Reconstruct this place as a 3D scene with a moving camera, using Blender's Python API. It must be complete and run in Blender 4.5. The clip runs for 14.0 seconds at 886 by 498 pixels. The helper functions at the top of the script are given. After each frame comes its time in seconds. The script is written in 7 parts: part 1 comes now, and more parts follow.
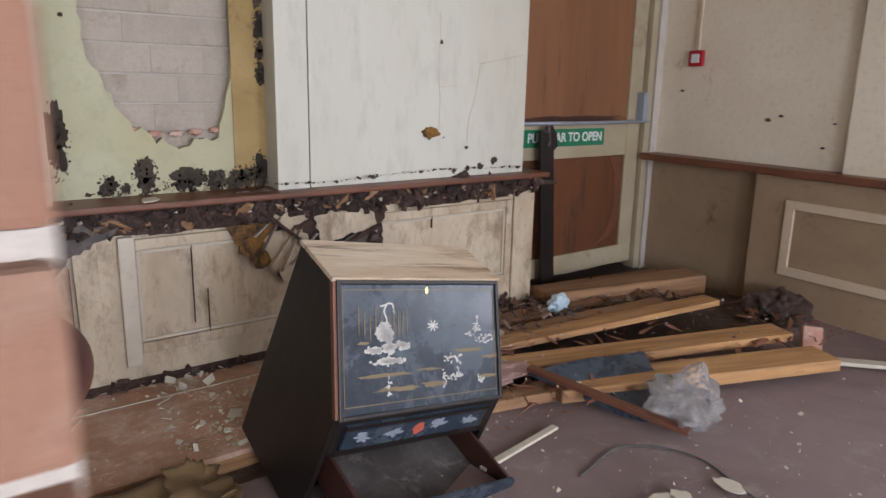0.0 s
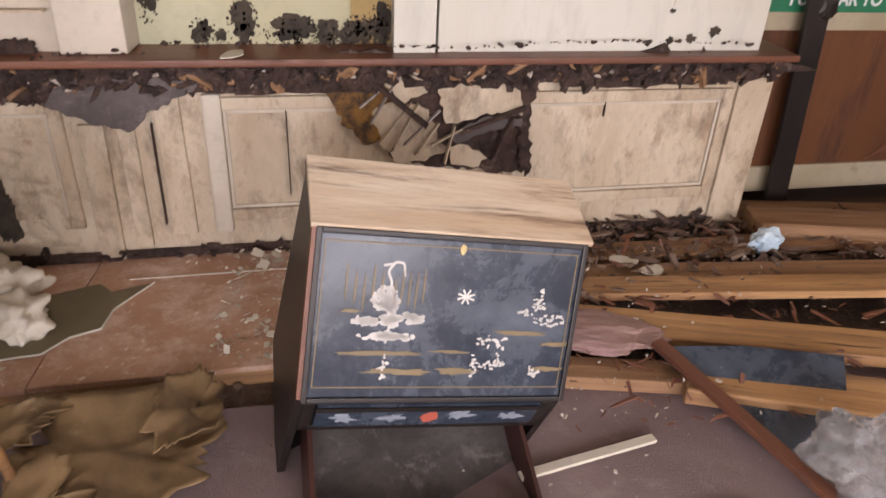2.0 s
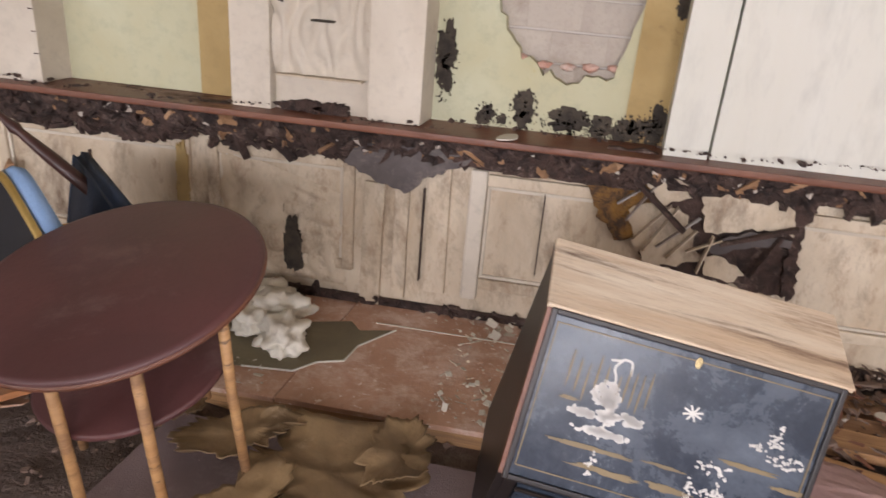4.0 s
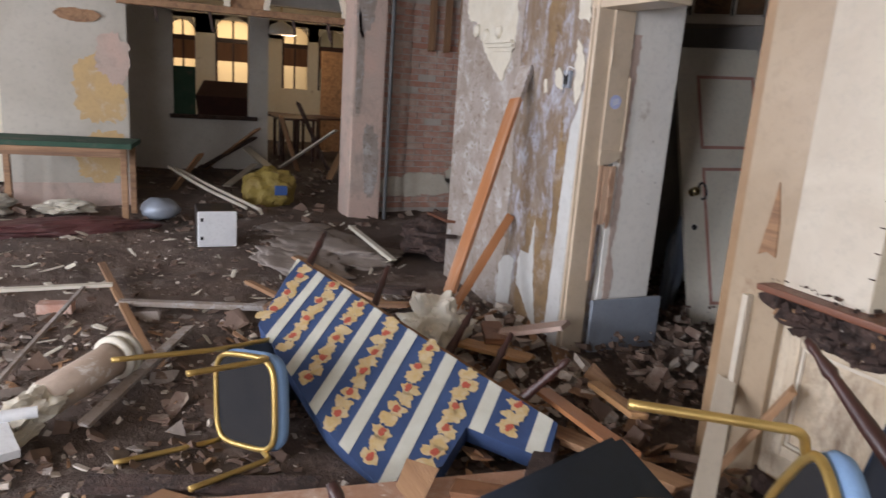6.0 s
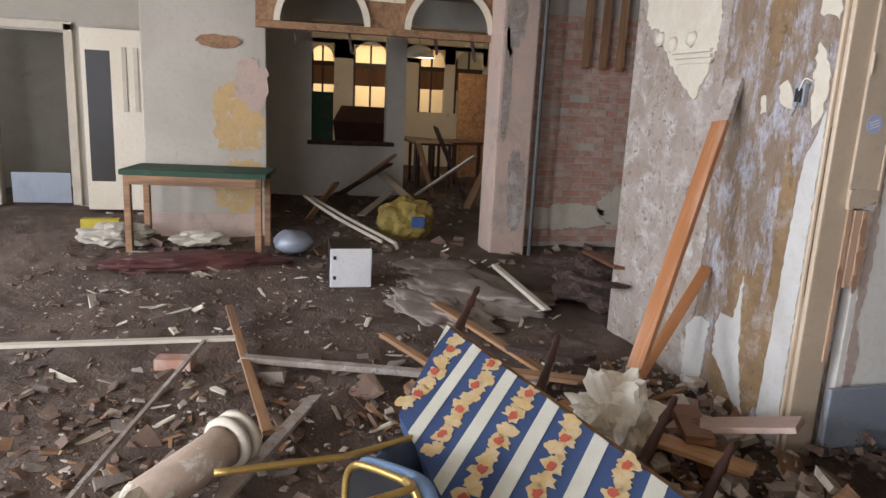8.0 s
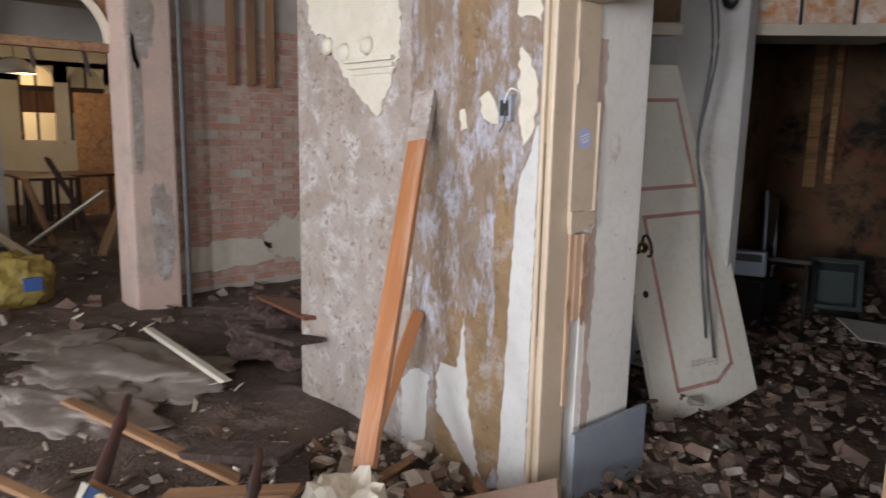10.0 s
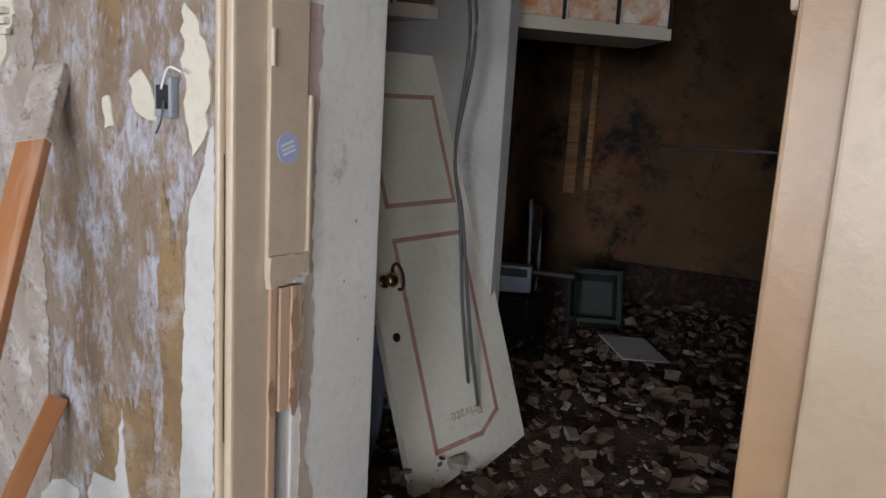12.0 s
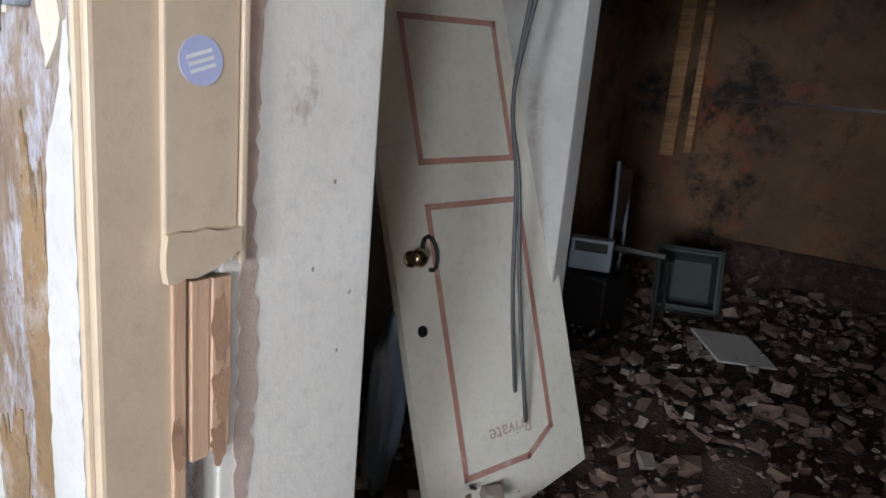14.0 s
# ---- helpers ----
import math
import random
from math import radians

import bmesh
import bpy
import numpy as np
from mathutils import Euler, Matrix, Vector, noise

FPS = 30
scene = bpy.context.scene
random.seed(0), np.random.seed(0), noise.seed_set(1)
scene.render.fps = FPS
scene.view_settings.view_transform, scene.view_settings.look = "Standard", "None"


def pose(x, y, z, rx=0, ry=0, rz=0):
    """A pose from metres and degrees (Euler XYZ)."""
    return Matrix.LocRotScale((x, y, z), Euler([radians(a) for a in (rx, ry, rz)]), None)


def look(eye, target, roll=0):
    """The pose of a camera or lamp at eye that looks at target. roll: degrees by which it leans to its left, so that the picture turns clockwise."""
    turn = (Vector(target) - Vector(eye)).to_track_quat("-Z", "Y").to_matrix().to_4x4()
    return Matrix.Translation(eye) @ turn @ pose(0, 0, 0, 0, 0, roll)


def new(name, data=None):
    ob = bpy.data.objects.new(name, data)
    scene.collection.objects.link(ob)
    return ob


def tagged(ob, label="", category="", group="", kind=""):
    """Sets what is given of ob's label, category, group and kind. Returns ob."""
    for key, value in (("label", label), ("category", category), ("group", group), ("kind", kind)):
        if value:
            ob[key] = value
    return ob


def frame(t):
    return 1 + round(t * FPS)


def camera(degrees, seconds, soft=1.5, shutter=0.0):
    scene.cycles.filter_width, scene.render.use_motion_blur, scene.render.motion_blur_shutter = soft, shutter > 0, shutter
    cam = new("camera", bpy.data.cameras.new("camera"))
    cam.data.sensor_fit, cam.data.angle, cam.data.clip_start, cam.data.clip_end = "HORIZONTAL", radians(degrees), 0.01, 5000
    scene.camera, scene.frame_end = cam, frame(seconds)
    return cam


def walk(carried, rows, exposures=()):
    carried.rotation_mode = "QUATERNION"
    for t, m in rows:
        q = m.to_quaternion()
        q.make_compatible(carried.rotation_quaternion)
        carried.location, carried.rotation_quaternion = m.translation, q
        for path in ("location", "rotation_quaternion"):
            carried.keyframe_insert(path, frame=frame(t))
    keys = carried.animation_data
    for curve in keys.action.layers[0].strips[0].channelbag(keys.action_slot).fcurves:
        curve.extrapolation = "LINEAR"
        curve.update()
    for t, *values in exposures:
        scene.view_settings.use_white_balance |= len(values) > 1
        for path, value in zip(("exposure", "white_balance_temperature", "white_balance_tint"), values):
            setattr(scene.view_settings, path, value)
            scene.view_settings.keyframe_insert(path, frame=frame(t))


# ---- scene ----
cam = camera(64.8, 14.0, shutter=0.22)
PATH = [
    (0, (2.723, 2.624, 1.372), (3.909, 4.17, 0.919), 1.2),
    (0.5, (3.125, 2.769, 1.395), (4.078, 4.457, 0.903), 1.9),
    (1, (3.405, 2.844, 1.515), (4.115, 4.628, 0.955), 3.2),
    (1.5, (3.564, 2.967, 1.515), (4.165, 4.724, 0.772), 3.7),
    (2, (3.667, 3.03, 1.517), (4.087, 4.731, 0.553), 3.0),
    (2.2, (3.707, 3.021, 1.524), (4.039, 4.707, 0.501), 2.5),
    (4.5, (3.623, 2.991, 1.52), (3.016, 4.768, 0.83), 4.9),
    (5, (3.413, 3.073, 1.527), (2.332, 4.646, 0.927), 3.7),
    (5.5, (3.239, 3.249, 1.527), (1.723, 4.452, 1.023), 2.8),
    (6, (2.999, 3.378, 1.553), (1.226, 4.182, 1.094), 4.0),
    (6.5, (2.718, 3.425, 1.531), (0.867, 4.037, 1.085), 4.2),
    (7, (2.487, 3.416, 1.54), (0.596, 3.924, 1.13), 4.2),
    (7.2, (2.413, 3.414, 1.533), (0.506, 3.845, 1.111), 3.5),
    (9.3, (1.646, 3.552, 1.558), (-0.172, 4.286, 1.164), -0.5),
    (9.5, (1.548, 3.543, 1.558), (-0.203, 4.43, 1.177), 1.0),
    (10, (1.3, 3.727, 1.538), (-0.172, 5.039, 1.204), 1.2),
    (10.5, (1.12, 3.847, 1.59), (-0.144, 5.362, 1.259), 1.0),
    (11, (1.063, 4.064, 1.583), (-0.061, 5.694, 1.294), 1.1),
    (11.5, (1.01, 4.332, 1.6), (-0.054, 6.0, 1.308), 2.5),
    (12, (0.91, 4.558, 1.585), (-0.081, 6.263, 1.253), 3.3),
    (12.5, (0.807, 4.703, 1.623), (-0.131, 6.433, 1.268), 4.0),
    (13, (0.761, 4.828, 1.604), (-0.213, 6.531, 1.215), 5.0),
    (13.5, (0.722, 5.087, 1.602), (-0.338, 6.731, 1.187), 6.5),
    (14, (0.666, 5.255, 1.526), (-0.51, 6.802, 1.053), 5.1),
]
walk(cam, [(t, look(eye, target, roll)) for t, eye, target, roll in PATH],
     [(0, -0.45, 6500, 14), (0.5, -0.28, 6900, 18), (1, -0.4, 7300, 20), (1.5, -0.3, 7400, 24), (2, -0.05, 7350, 24), (4.5, -0.1, 6800, 18), (5, -0.1, 6600, 17),
      (6.5, 0.2, 6500, 13), (9.5, 0.25, 6700, 12), (10, 0.36, 6650, 12), (10.5, 0.28, 6600, 11), (11, 0.15, 6700, 10), (12, 0.12, 6500, 10), (12.5, 0.25, 6400, 10), (13.5, 0.6, 6250, 9), (14, 0.8, 6300, 9)])

# ---- world, lights ----
world = bpy.data.worlds.new("world")
scene.world = world
world.use_nodes = True
wn = world.node_tree.nodes
sky = wn.new("ShaderNodeTexSky")
sky.sky_type, sky.sun_disc, sky.sun_elevation, sky.sun_rotation = "NISHITA", False, radians(38), radians(200)
world.node_tree.links.new(sky.outputs[0], wn["Background"].inputs[0])
wn["Background"].inputs[1].default_value = 0.12


def area(name, eye, target, w, h, watts, colour):
    """A rectangular lamp that stands in for daylight."""
    d = bpy.data.lights.new(name, "AREA")
    d.shape, d.size, d.size_y, d.energy, d.color = "RECTANGLE", w, h, watts, colour
    o = new(name, d)
    o.matrix_world = look(eye, target)
    return o


# South lamps: windows behind the camera are assumed, strengths tuned one by one.
for wx, watts in ((5.4, 225), (2.4, 275), (-0.6, 120), (-3.6, 155)):
    area("window_daylight", (wx, -2.35, 1.75), (wx, 2.5, 1.0), 1.7, 1.9, watts, (0.92, 0.975, 1.08))
# Added east lamp without a known window; it brightens the door reveal.
area("window_daylight", (8.3, 1.4, 1.7), (5.0, 2.6, 1.0), 1.6, 1.8, 110, (0.92, 0.975, 1.08))
area("window_daylight", (-14.5, 5.3, 2.2), (-10, 5.0, 0.8), 3.4, 1.8, 60, (1.0, 0.86, 0.66))
# Passage fill; no window is built for this lamp.
area("window_daylight", (-9.5, -1.2, 1.6), (-7.0, 2.0, 1.2), 1.3, 1.8, 45, (0.88, 0.94, 1.0))

# ---- materials ----


def nodes_of(name):
    m = bpy.data.materials.new(name)
    m.use_nodes = True
    return m, m.node_tree.nodes, m.node_tree.links, m.node_tree.nodes["Principled BSDF"]


def mix(n, l, fac, a, b):
    x = n.new("ShaderNodeMix")
    x.data_type = "RGBA"
    l.new(fac, x.inputs["Factor"])
    for value, key in ((a, "A"), (b, "B")):
        sock = [s for s in x.inputs if s.name == key and s.type == "RGBA"][0]
        if isinstance(value, tuple):
            sock.default_value = (*value, 1)
        else:
            l.new(value, sock)
    return [s for s in x.outputs if s.type == "RGBA"][0]


def ramp(n, l, src, lo, hi):
    r = n.new("ShaderNodeMapRange")
    r.inputs["From Min"].default_value, r.inputs["From Max"].default_value = lo, hi
    l.new(src, r.inputs["Value"])
    return r.outputs[0]


def noise_of(n, l, vec, scale, detail=6.0, rough=0.6, warp=0.0):
    t = n.new("ShaderNodeTexNoise")
    t.inputs["Scale"].default_value, t.inputs["Detail"].default_value = scale, detail
    t.inputs["Roughness"].default_value, t.inputs["Distortion"].default_value = rough, warp
    l.new(vec, t.inputs["Vector"])
    return t.outputs["Fac"]


def coords(n, l, stretch=(1, 1, 1), vary=0.0):
    c = n.new("ShaderNodeTexCoord")
    m = n.new("ShaderNodeMapping")
    m.inputs["Scale"].default_value = stretch
    l.new(c.outputs["Object"], m.inputs["Vector"])
    if vary:
        info = n.new("ShaderNodeObjectInfo")
        k = n.new("ShaderNodeMath")
        k.operation = "MULTIPLY"
        k.inputs[1].default_value = vary
        l.new(info.outputs["Random"], k.inputs[0])
        l.new(k.outputs[0], m.inputs["Location"])
    return m.outputs[0]


def surface(name, base, second, dirt=None, rough=0.7, grain=40.0, blotch=2.0, stretch=(1, 1, 1), bump=0.25, dirt_at=(0.55, 0.68),
            metal=0.0, dirt_scale=3.0, vary=3.0, sheen_dirt=0.9, spread=(0.35, 0.65), dist=0.01, speck=None):
    """A worn surface: two tones in blotches and grain, dirt or painted sheen in ragged patches, fine relief."""
    m, n, l, p = nodes_of(name)
    v = coords(n, l, stretch, vary)
    big, fine = noise_of(n, l, v, blotch, 5, 0.6, 0.6), noise_of(n, l, v, grain, 4, 0.7)
    col = mix(n, l, ramp(n, l, big, *spread), base, second)
    dark = tuple(c * 0.72 for c in base)
    col = mix(n, l, ramp(n, l, fine, 0.5, 0.95), col, dark)
    rough_out = None
    if dirt:
        d = noise_of(n, l, v, dirt_scale, 10, 0.76, 0.25)
        f = ramp(n, l, d, *dirt_at)
        col = mix(n, l, f, col, dirt)
        rough_out = f
    if speck:
        tone, scale, lo, hi = speck
        near = noise_of(n, l, v, scale, 7, 0.7, 0.1)
        col = mix(n, l, ramp(n, l, near, lo, hi), col, tone)
    l.new(col, p.inputs["Base Color"])
    p.inputs["Roughness"].default_value, p.inputs["Metallic"].default_value = rough, metal
    if rough_out is not None and rough < sheen_dirt:
        mr = n.new("ShaderNodeMapRange")
        mr.inputs["To Min"].default_value, mr.inputs["To Max"].default_value = rough, sheen_dirt
        l.new(rough_out, mr.inputs["Value"])
        l.new(mr.outputs[0], p.inputs["Roughness"])
    if bump:
        b = n.new("ShaderNodeBump")
        b.inputs["Strength"].default_value, b.inputs["Distance"].default_value = bump, dist
        add = n.new("ShaderNodeMath")
        add.operation = "ADD"
        l.new(big, add.inputs[0])
        l.new(fine, add.inputs[1])
        l.new(add.outputs[0], b.inputs["Height"])
        l.new(b.outputs[0], p.inputs["Normal"])
    return m


def plain(name, base, rough=0.5, metal=0.0):
    return surface(name, base, tuple(c * 0.82 for c in base), None, rough, 60, 6, bump=0.08, metal=metal)


M = {}
M["cream"] = surface("cream_paint", (0.8, 0.73, 0.6), (0.74, 0.66, 0.52), (0.36, 0.25, 0.14), 0.5, 30, 1.5, dirt_at=(0.62, 0.72), bump=0.12)
M["tan_gloss"] = surface("tan_gloss_paint", (0.59, 0.485, 0.365), (0.53, 0.425, 0.305), (0.3, 0.18, 0.09), 0.33, 26, 2, dirt_at=(0.66, 0.74), bump=0.1)
M["offwhite"] = surface("dirty_white_paint", (0.61, 0.55, 0.455), (0.51, 0.445, 0.355), (0.35, 0.27, 0.19), 0.6, 24, 2.2, dirt_at=(0.6, 0.74), bump=0.2)
M["panel"] = surface("damp_stained_panel_paint", (0.63, 0.54, 0.41), (0.48, 0.38, 0.265), (0.14, 0.085, 0.055), 0.65, 30, 3.0, stretch=(1.6, 1.6, 0.8), dirt_at=(0.5, 0.72), dirt_scale=2.6, bump=0.3, speck=((0.34, 0.23, 0.15), 10, 0.54, 0.74))
M["sheet"] = surface("white_board_paint", (0.62, 0.615, 0.55), (0.58, 0.56, 0.475), (0.52, 0.44, 0.34), 0.55, 7, 0.9, stretch=(1.5, 1.5, 0.5), dirt_at=(0.62, 0.85), bump=0.05)
M["green"] = surface("pale_green_distemper", (0.47, 0.47, 0.33), (0.43, 0.4, 0.25), (0.42, 0.33, 0.14), 0.8, 18, 1.6, dirt_at=(0.62, 0.78), dirt_scale=1.6, bump=0.12)
M["ochre_wall"] = surface("brown_stained_distemper", (0.42, 0.3, 0.13), (0.34, 0.23, 0.09), (0.16, 0.1, 0.05), 0.8, 18, 3, bump=0.2)
M["mould"] = surface("black_mould", (0.03, 0.024, 0.019), (0.07, 0.055, 0.04), (0.13, 0.1, 0.07), 0.95, 90, 12, bump=0.6)
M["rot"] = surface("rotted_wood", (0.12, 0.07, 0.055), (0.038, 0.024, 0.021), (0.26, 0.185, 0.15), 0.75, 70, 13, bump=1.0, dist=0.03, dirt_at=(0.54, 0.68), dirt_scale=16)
M["shelf"] = surface("red_brown_varnish", (0.2, 0.075, 0.04), (0.12, 0.045, 0.027), (0.06, 0.035, 0.025), 0.42, 60, 4, stretch=(0.3, 1, 1), bump=0.25, dirt_at=(0.55, 0.65))
M["block"] = surface("grey_block", (0.44, 0.39, 0.33), (0.38, 0.33, 0.28), (0.3, 0.25, 0.2), 0.95, 60, 5, bump=0.5)
M["mortar"] = surface("mortar", (0.52, 0.475, 0.43), (0.45, 0.41, 0.36), None, 0.95, 60, 5, bump=0.5)
M["brick"] = surface("worn_brick", (0.5, 0.25, 0.18), (0.46, 0.28, 0.22), (0.58, 0.48, 0.41), 0.92, 50, 6, bump=0.6, dirt_at=(0.45, 0.62), vary=30)
M["pinkplaster"] = surface("pink_plaster", (0.58, 0.42, 0.35), (0.5, 0.4, 0.34), (0.34, 0.28, 0.24), 0.9, 40, 2.5, bump=0.4, dirt_at=(0.5, 0.7))
M["barewall"] = surface("mouldy_bare_plaster", (0.32, 0.255, 0.2), (0.22, 0.15, 0.095), (0.46, 0.47, 0.54), 0.92, 34, 4.2, stretch=(1.9, 1.9, 0.8), bump=0.8, dirt_at=(0.48, 0.62), dirt_scale=6, dist=0.02, speck=((0.16, 0.115, 0.09), 26, 0.55, 0.68))
M["barelight"] = surface("pale_bare_plaster", (0.37, 0.32, 0.285), (0.28, 0.23, 0.19), (0.49, 0.47, 0.46), 0.92, 34, 4.0, bump=0.5, dirt_at=(0.5, 0.64), dirt_scale=6, speck=((0.2, 0.145, 0.105), 24, 0.55, 0.66))
M["wetochre"] = surface("ochre_bare_plaster", (0.27, 0.175, 0.085), (0.2, 0.13, 0.07), (0.36, 0.31, 0.27), 0.85, 34, 5, bump=0.6, dirt_at=(0.5, 0.66), dirt_scale=7, speck=((0.13, 0.085, 0.06), 24, 0.56, 0.68))
M["flake"] = surface("white_paint_flake", (0.63, 0.59, 0.5), (0.57, 0.52, 0.42), (0.5, 0.42, 0.32), 0.6, 30, 5, bump=0.15, dirt_at=(0.62, 0.78))
M["whiteflake"] = surface("chalky_white_paint", (0.55, 0.55, 0.533), (0.499, 0.49, 0.464), (0.5, 0.42, 0.33), 0.7, 30, 4, bump=0.2, dirt_at=(0.6, 0.8))
M["plaster"] = surface("grey_white_plaster", (0.8, 0.78, 0.73), (0.71, 0.68, 0.62), (0.36, 0.29, 0.22), 0.85, 30, 1.6, bump=0.2, dirt_at=(0.6, 0.75))
M["whitewall"] = surface("white_plaster_wall", (0.51, 0.475, 0.41), (0.42, 0.385, 0.325), (0.32, 0.25, 0.18), 0.8, 20, 0.9, bump=0.15, dirt_at=(0.63, 0.78), dirt_scale=1.2)
M["dirt"] = surface("damp_floor_dirt", (0.17, 0.12, 0.095), (0.085, 0.058, 0.045), (0.32, 0.265, 0.23), 0.85, 45, 1.1, bump=0.9, dirt_at=(0.54, 0.74), dirt_scale=2.2, dist=0.03)
M["sheetfloor"] = surface("brown_hardboard_floor", (0.56, 0.33, 0.225), (0.45, 0.255, 0.165), (0.72, 0.57, 0.48), 0.55, 60, 3, bump=0.3, dirt_at=(0.48, 0.66), dirt_scale=5, speck=((0.75, 0.64, 0.56), 22, 0.6, 0.66))
M["darkwall"] = surface("stained_brown_wallpaper", (0.22, 0.125, 0.065), (0.12, 0.075, 0.045), (0.025, 0.02, 0.016), 0.9, 20, 1.6, bump=0.3, dirt_at=(0.5, 0.62), dirt_scale=1.5, speck=((0.26, 0.085, 0.045), 3.5, 0.56, 0.7))
M["ceiling"] = surface("stained_ceiling", (0.5, 0.44, 0.36), (0.38, 0.31, 0.23), (0.2, 0.14, 0.1), 0.9, 20, 1, bump=0.3, dirt_at=(0.52, 0.68))
M["oldwood"] = surface("bare_timber", (0.4, 0.23, 0.12), (0.25, 0.13, 0.065), (0.13, 0.075, 0.05), 0.65, 60, 10, stretch=(0.12, 2, 2), bump=0.3, dirt_at=(0.5, 0.68), vary=20)
M["joist"] = surface("honey_timber_plank", (0.56, 0.32, 0.14), (0.36, 0.18, 0.07), (0.2, 0.11, 0.065), 0.5, 60, 10, stretch=(0.12, 2, 2), bump=0.3, dirt_at=(0.48, 0.68), dirt_scale=5, vary=20, speck=((0.1, 0.055, 0.035), 16, 0.58, 0.66))
M["orangewood"] = surface("varnished_orange_wood", (0.42, 0.18, 0.075), (0.35, 0.145, 0.06), (0.5, 0.33, 0.24), 0.36, 70, 9, stretch=(0.15, 2, 2), bump=0.15, dirt_at=(0.5, 0.64), dirt_scale=3)
M["darkwood"] = surface("dark_turned_wood", (0.065, 0.025, 0.02), (0.04, 0.017, 0.014), (0.12, 0.07, 0.05), 0.4, 60, 6, bump=0.15, dirt_at=(0.6, 0.75))
M["doorwood"] = surface("stained_plywood", (0.26, 0.115, 0.05), (0.18, 0.075, 0.035), (0.08, 0.04, 0.025), 0.6, 80, 2, stretch=(2, 2, 0.2), bump=0.15, dirt_at=(0.55, 0.72), dirt_scale=3)

# ---- mesh helpers ----
from mathutils import geometry


def empty_bm():
    return bmesh.new()


def add_box(bm, x0, y0, z0, x1, y1, z1, bevel=0.0, m=None):
    geom = bmesh.ops.create_cube(bm, size=1.0)["verts"]
    mat = Matrix.Translation(((x0 + x1) / 2, (y0 + y1) / 2, (z0 + z1) / 2)) @ Matrix.Diagonal((x1 - x0, y1 - y0, z1 - z0, 1))
    bmesh.ops.transform(bm, matrix=(m @ mat) if m else mat, verts=geom)
    if bevel:
        edges = list({e for v in geom for e in v.link_edges})
        bmesh.ops.bevel(bm, geom=edges, offset=bevel, segments=2, affect="EDGES", profile=0.6)
    return bm


def box(x0, y0, z0, x1, y1, z1, bevel=0.004, m=None):
    return add_box(empty_bm(), x0, y0, z0, x1, y1, z1, bevel, m)


def to_mesh(bm, name, material, smooth=False):
    bmesh.ops.recalc_face_normals(bm, faces=bm.faces)
    me = bpy.data.meshes.new(name)
    bm.to_mesh(me)
    bm.free()
    me.materials.append(material)
    if smooth:
        me.shade_smooth()
    return me


def part(name, bm, material, parent=None, label="", smooth=False):
    ob = new(name, to_mesh(bm, name, material, smooth))
    ob.parent = parent
    return tagged(ob, label)


def thing(name, label, category, m=None, group="", kind=""):
    e = new(name)
    e.empty_display_size = 0.1
    if m is not None:
        e.matrix_world = m
    return tagged(e, label, category, group, kind)


def solid(name, bm, material, label, category="", kind="", group="", m=None, smooth=False):
    ob = part(name, bm, material, None, label, smooth)
    if m is not None:
        ob.matrix_world = m
    return tagged(ob, "", category, group, kind)


def structure(name, bm, material, label):
    return solid(name, bm, material, label, name.rstrip("0123456789_").replace("_", " "), "structure")


def lathe(profile, seg=24):
    """A turned body from (radius, height) pairs."""
    bm = empty_bm()
    rings = []
    for r, z in profile:
        rings.append([bm.verts.new((r * math.cos(2 * math.pi * i / seg), r * math.sin(2 * math.pi * i / seg), z)) for i in range(seg)])
    for a, b in zip(rings, rings[1:]):
        for i in range(seg):
            bm.faces.new((a[i], a[(i + 1) % seg], b[(i + 1) % seg], b[i]))
    bm.faces.new(rings[0][::-1])
    bm.faces.new(rings[-1])
    return bm


def tube(points, r, seg=10, closed=False):
    """A round rod along a line of points."""
    bm = empty_bm()
    pts = [Vector(p) for p in points]
    rings = []
    for i, p in enumerate(pts):
        a = pts[i - 1] if (i or closed) else p
        b = pts[(i + 1) % len(pts)] if (i + 1 < len(pts) or closed) else p
        q = (b - a).to_track_quat("Z", "X").to_matrix()
        rings.append([bm.verts.new(p + q @ Vector((r * math.cos(2 * math.pi * k / seg), r * math.sin(2 * math.pi * k / seg), 0))) for k in range(seg)])
    pairs = list(zip(rings, rings[1:])) + ([(rings[-1], rings[0])] if closed else [])
    for a, b in pairs:
        for k in range(seg):
            bm.faces.new((a[k], a[(k + 1) % seg], b[(k + 1) % seg], b[k]))
    if not closed:
        bm.faces.new(rings[0][::-1])
        bm.faces.new(rings[-1])
    return bm


def curve_pts(points, n=8):
    """A smooth line through points."""
    p = [Vector(q) for q in points]
    p = [2 * p[0] - p[1]] + p + [2 * p[-1] - p[-2]]
    out = []
    for i in range(1, len(p) - 2):
        for k in range(n):
            t = k / n
            a, b, c, d = p[i - 1], p[i], p[i + 1], p[i + 2]
            out.append(0.5 * (2 * b + (c - a) * t + (2 * a - 5 * b + 4 * c - d) * t * t + (3 * b - a - 3 * c + d) * t ** 3))
    return out + [p[-2]]


class Star(list):
    """An outline that its centre can see all round."""


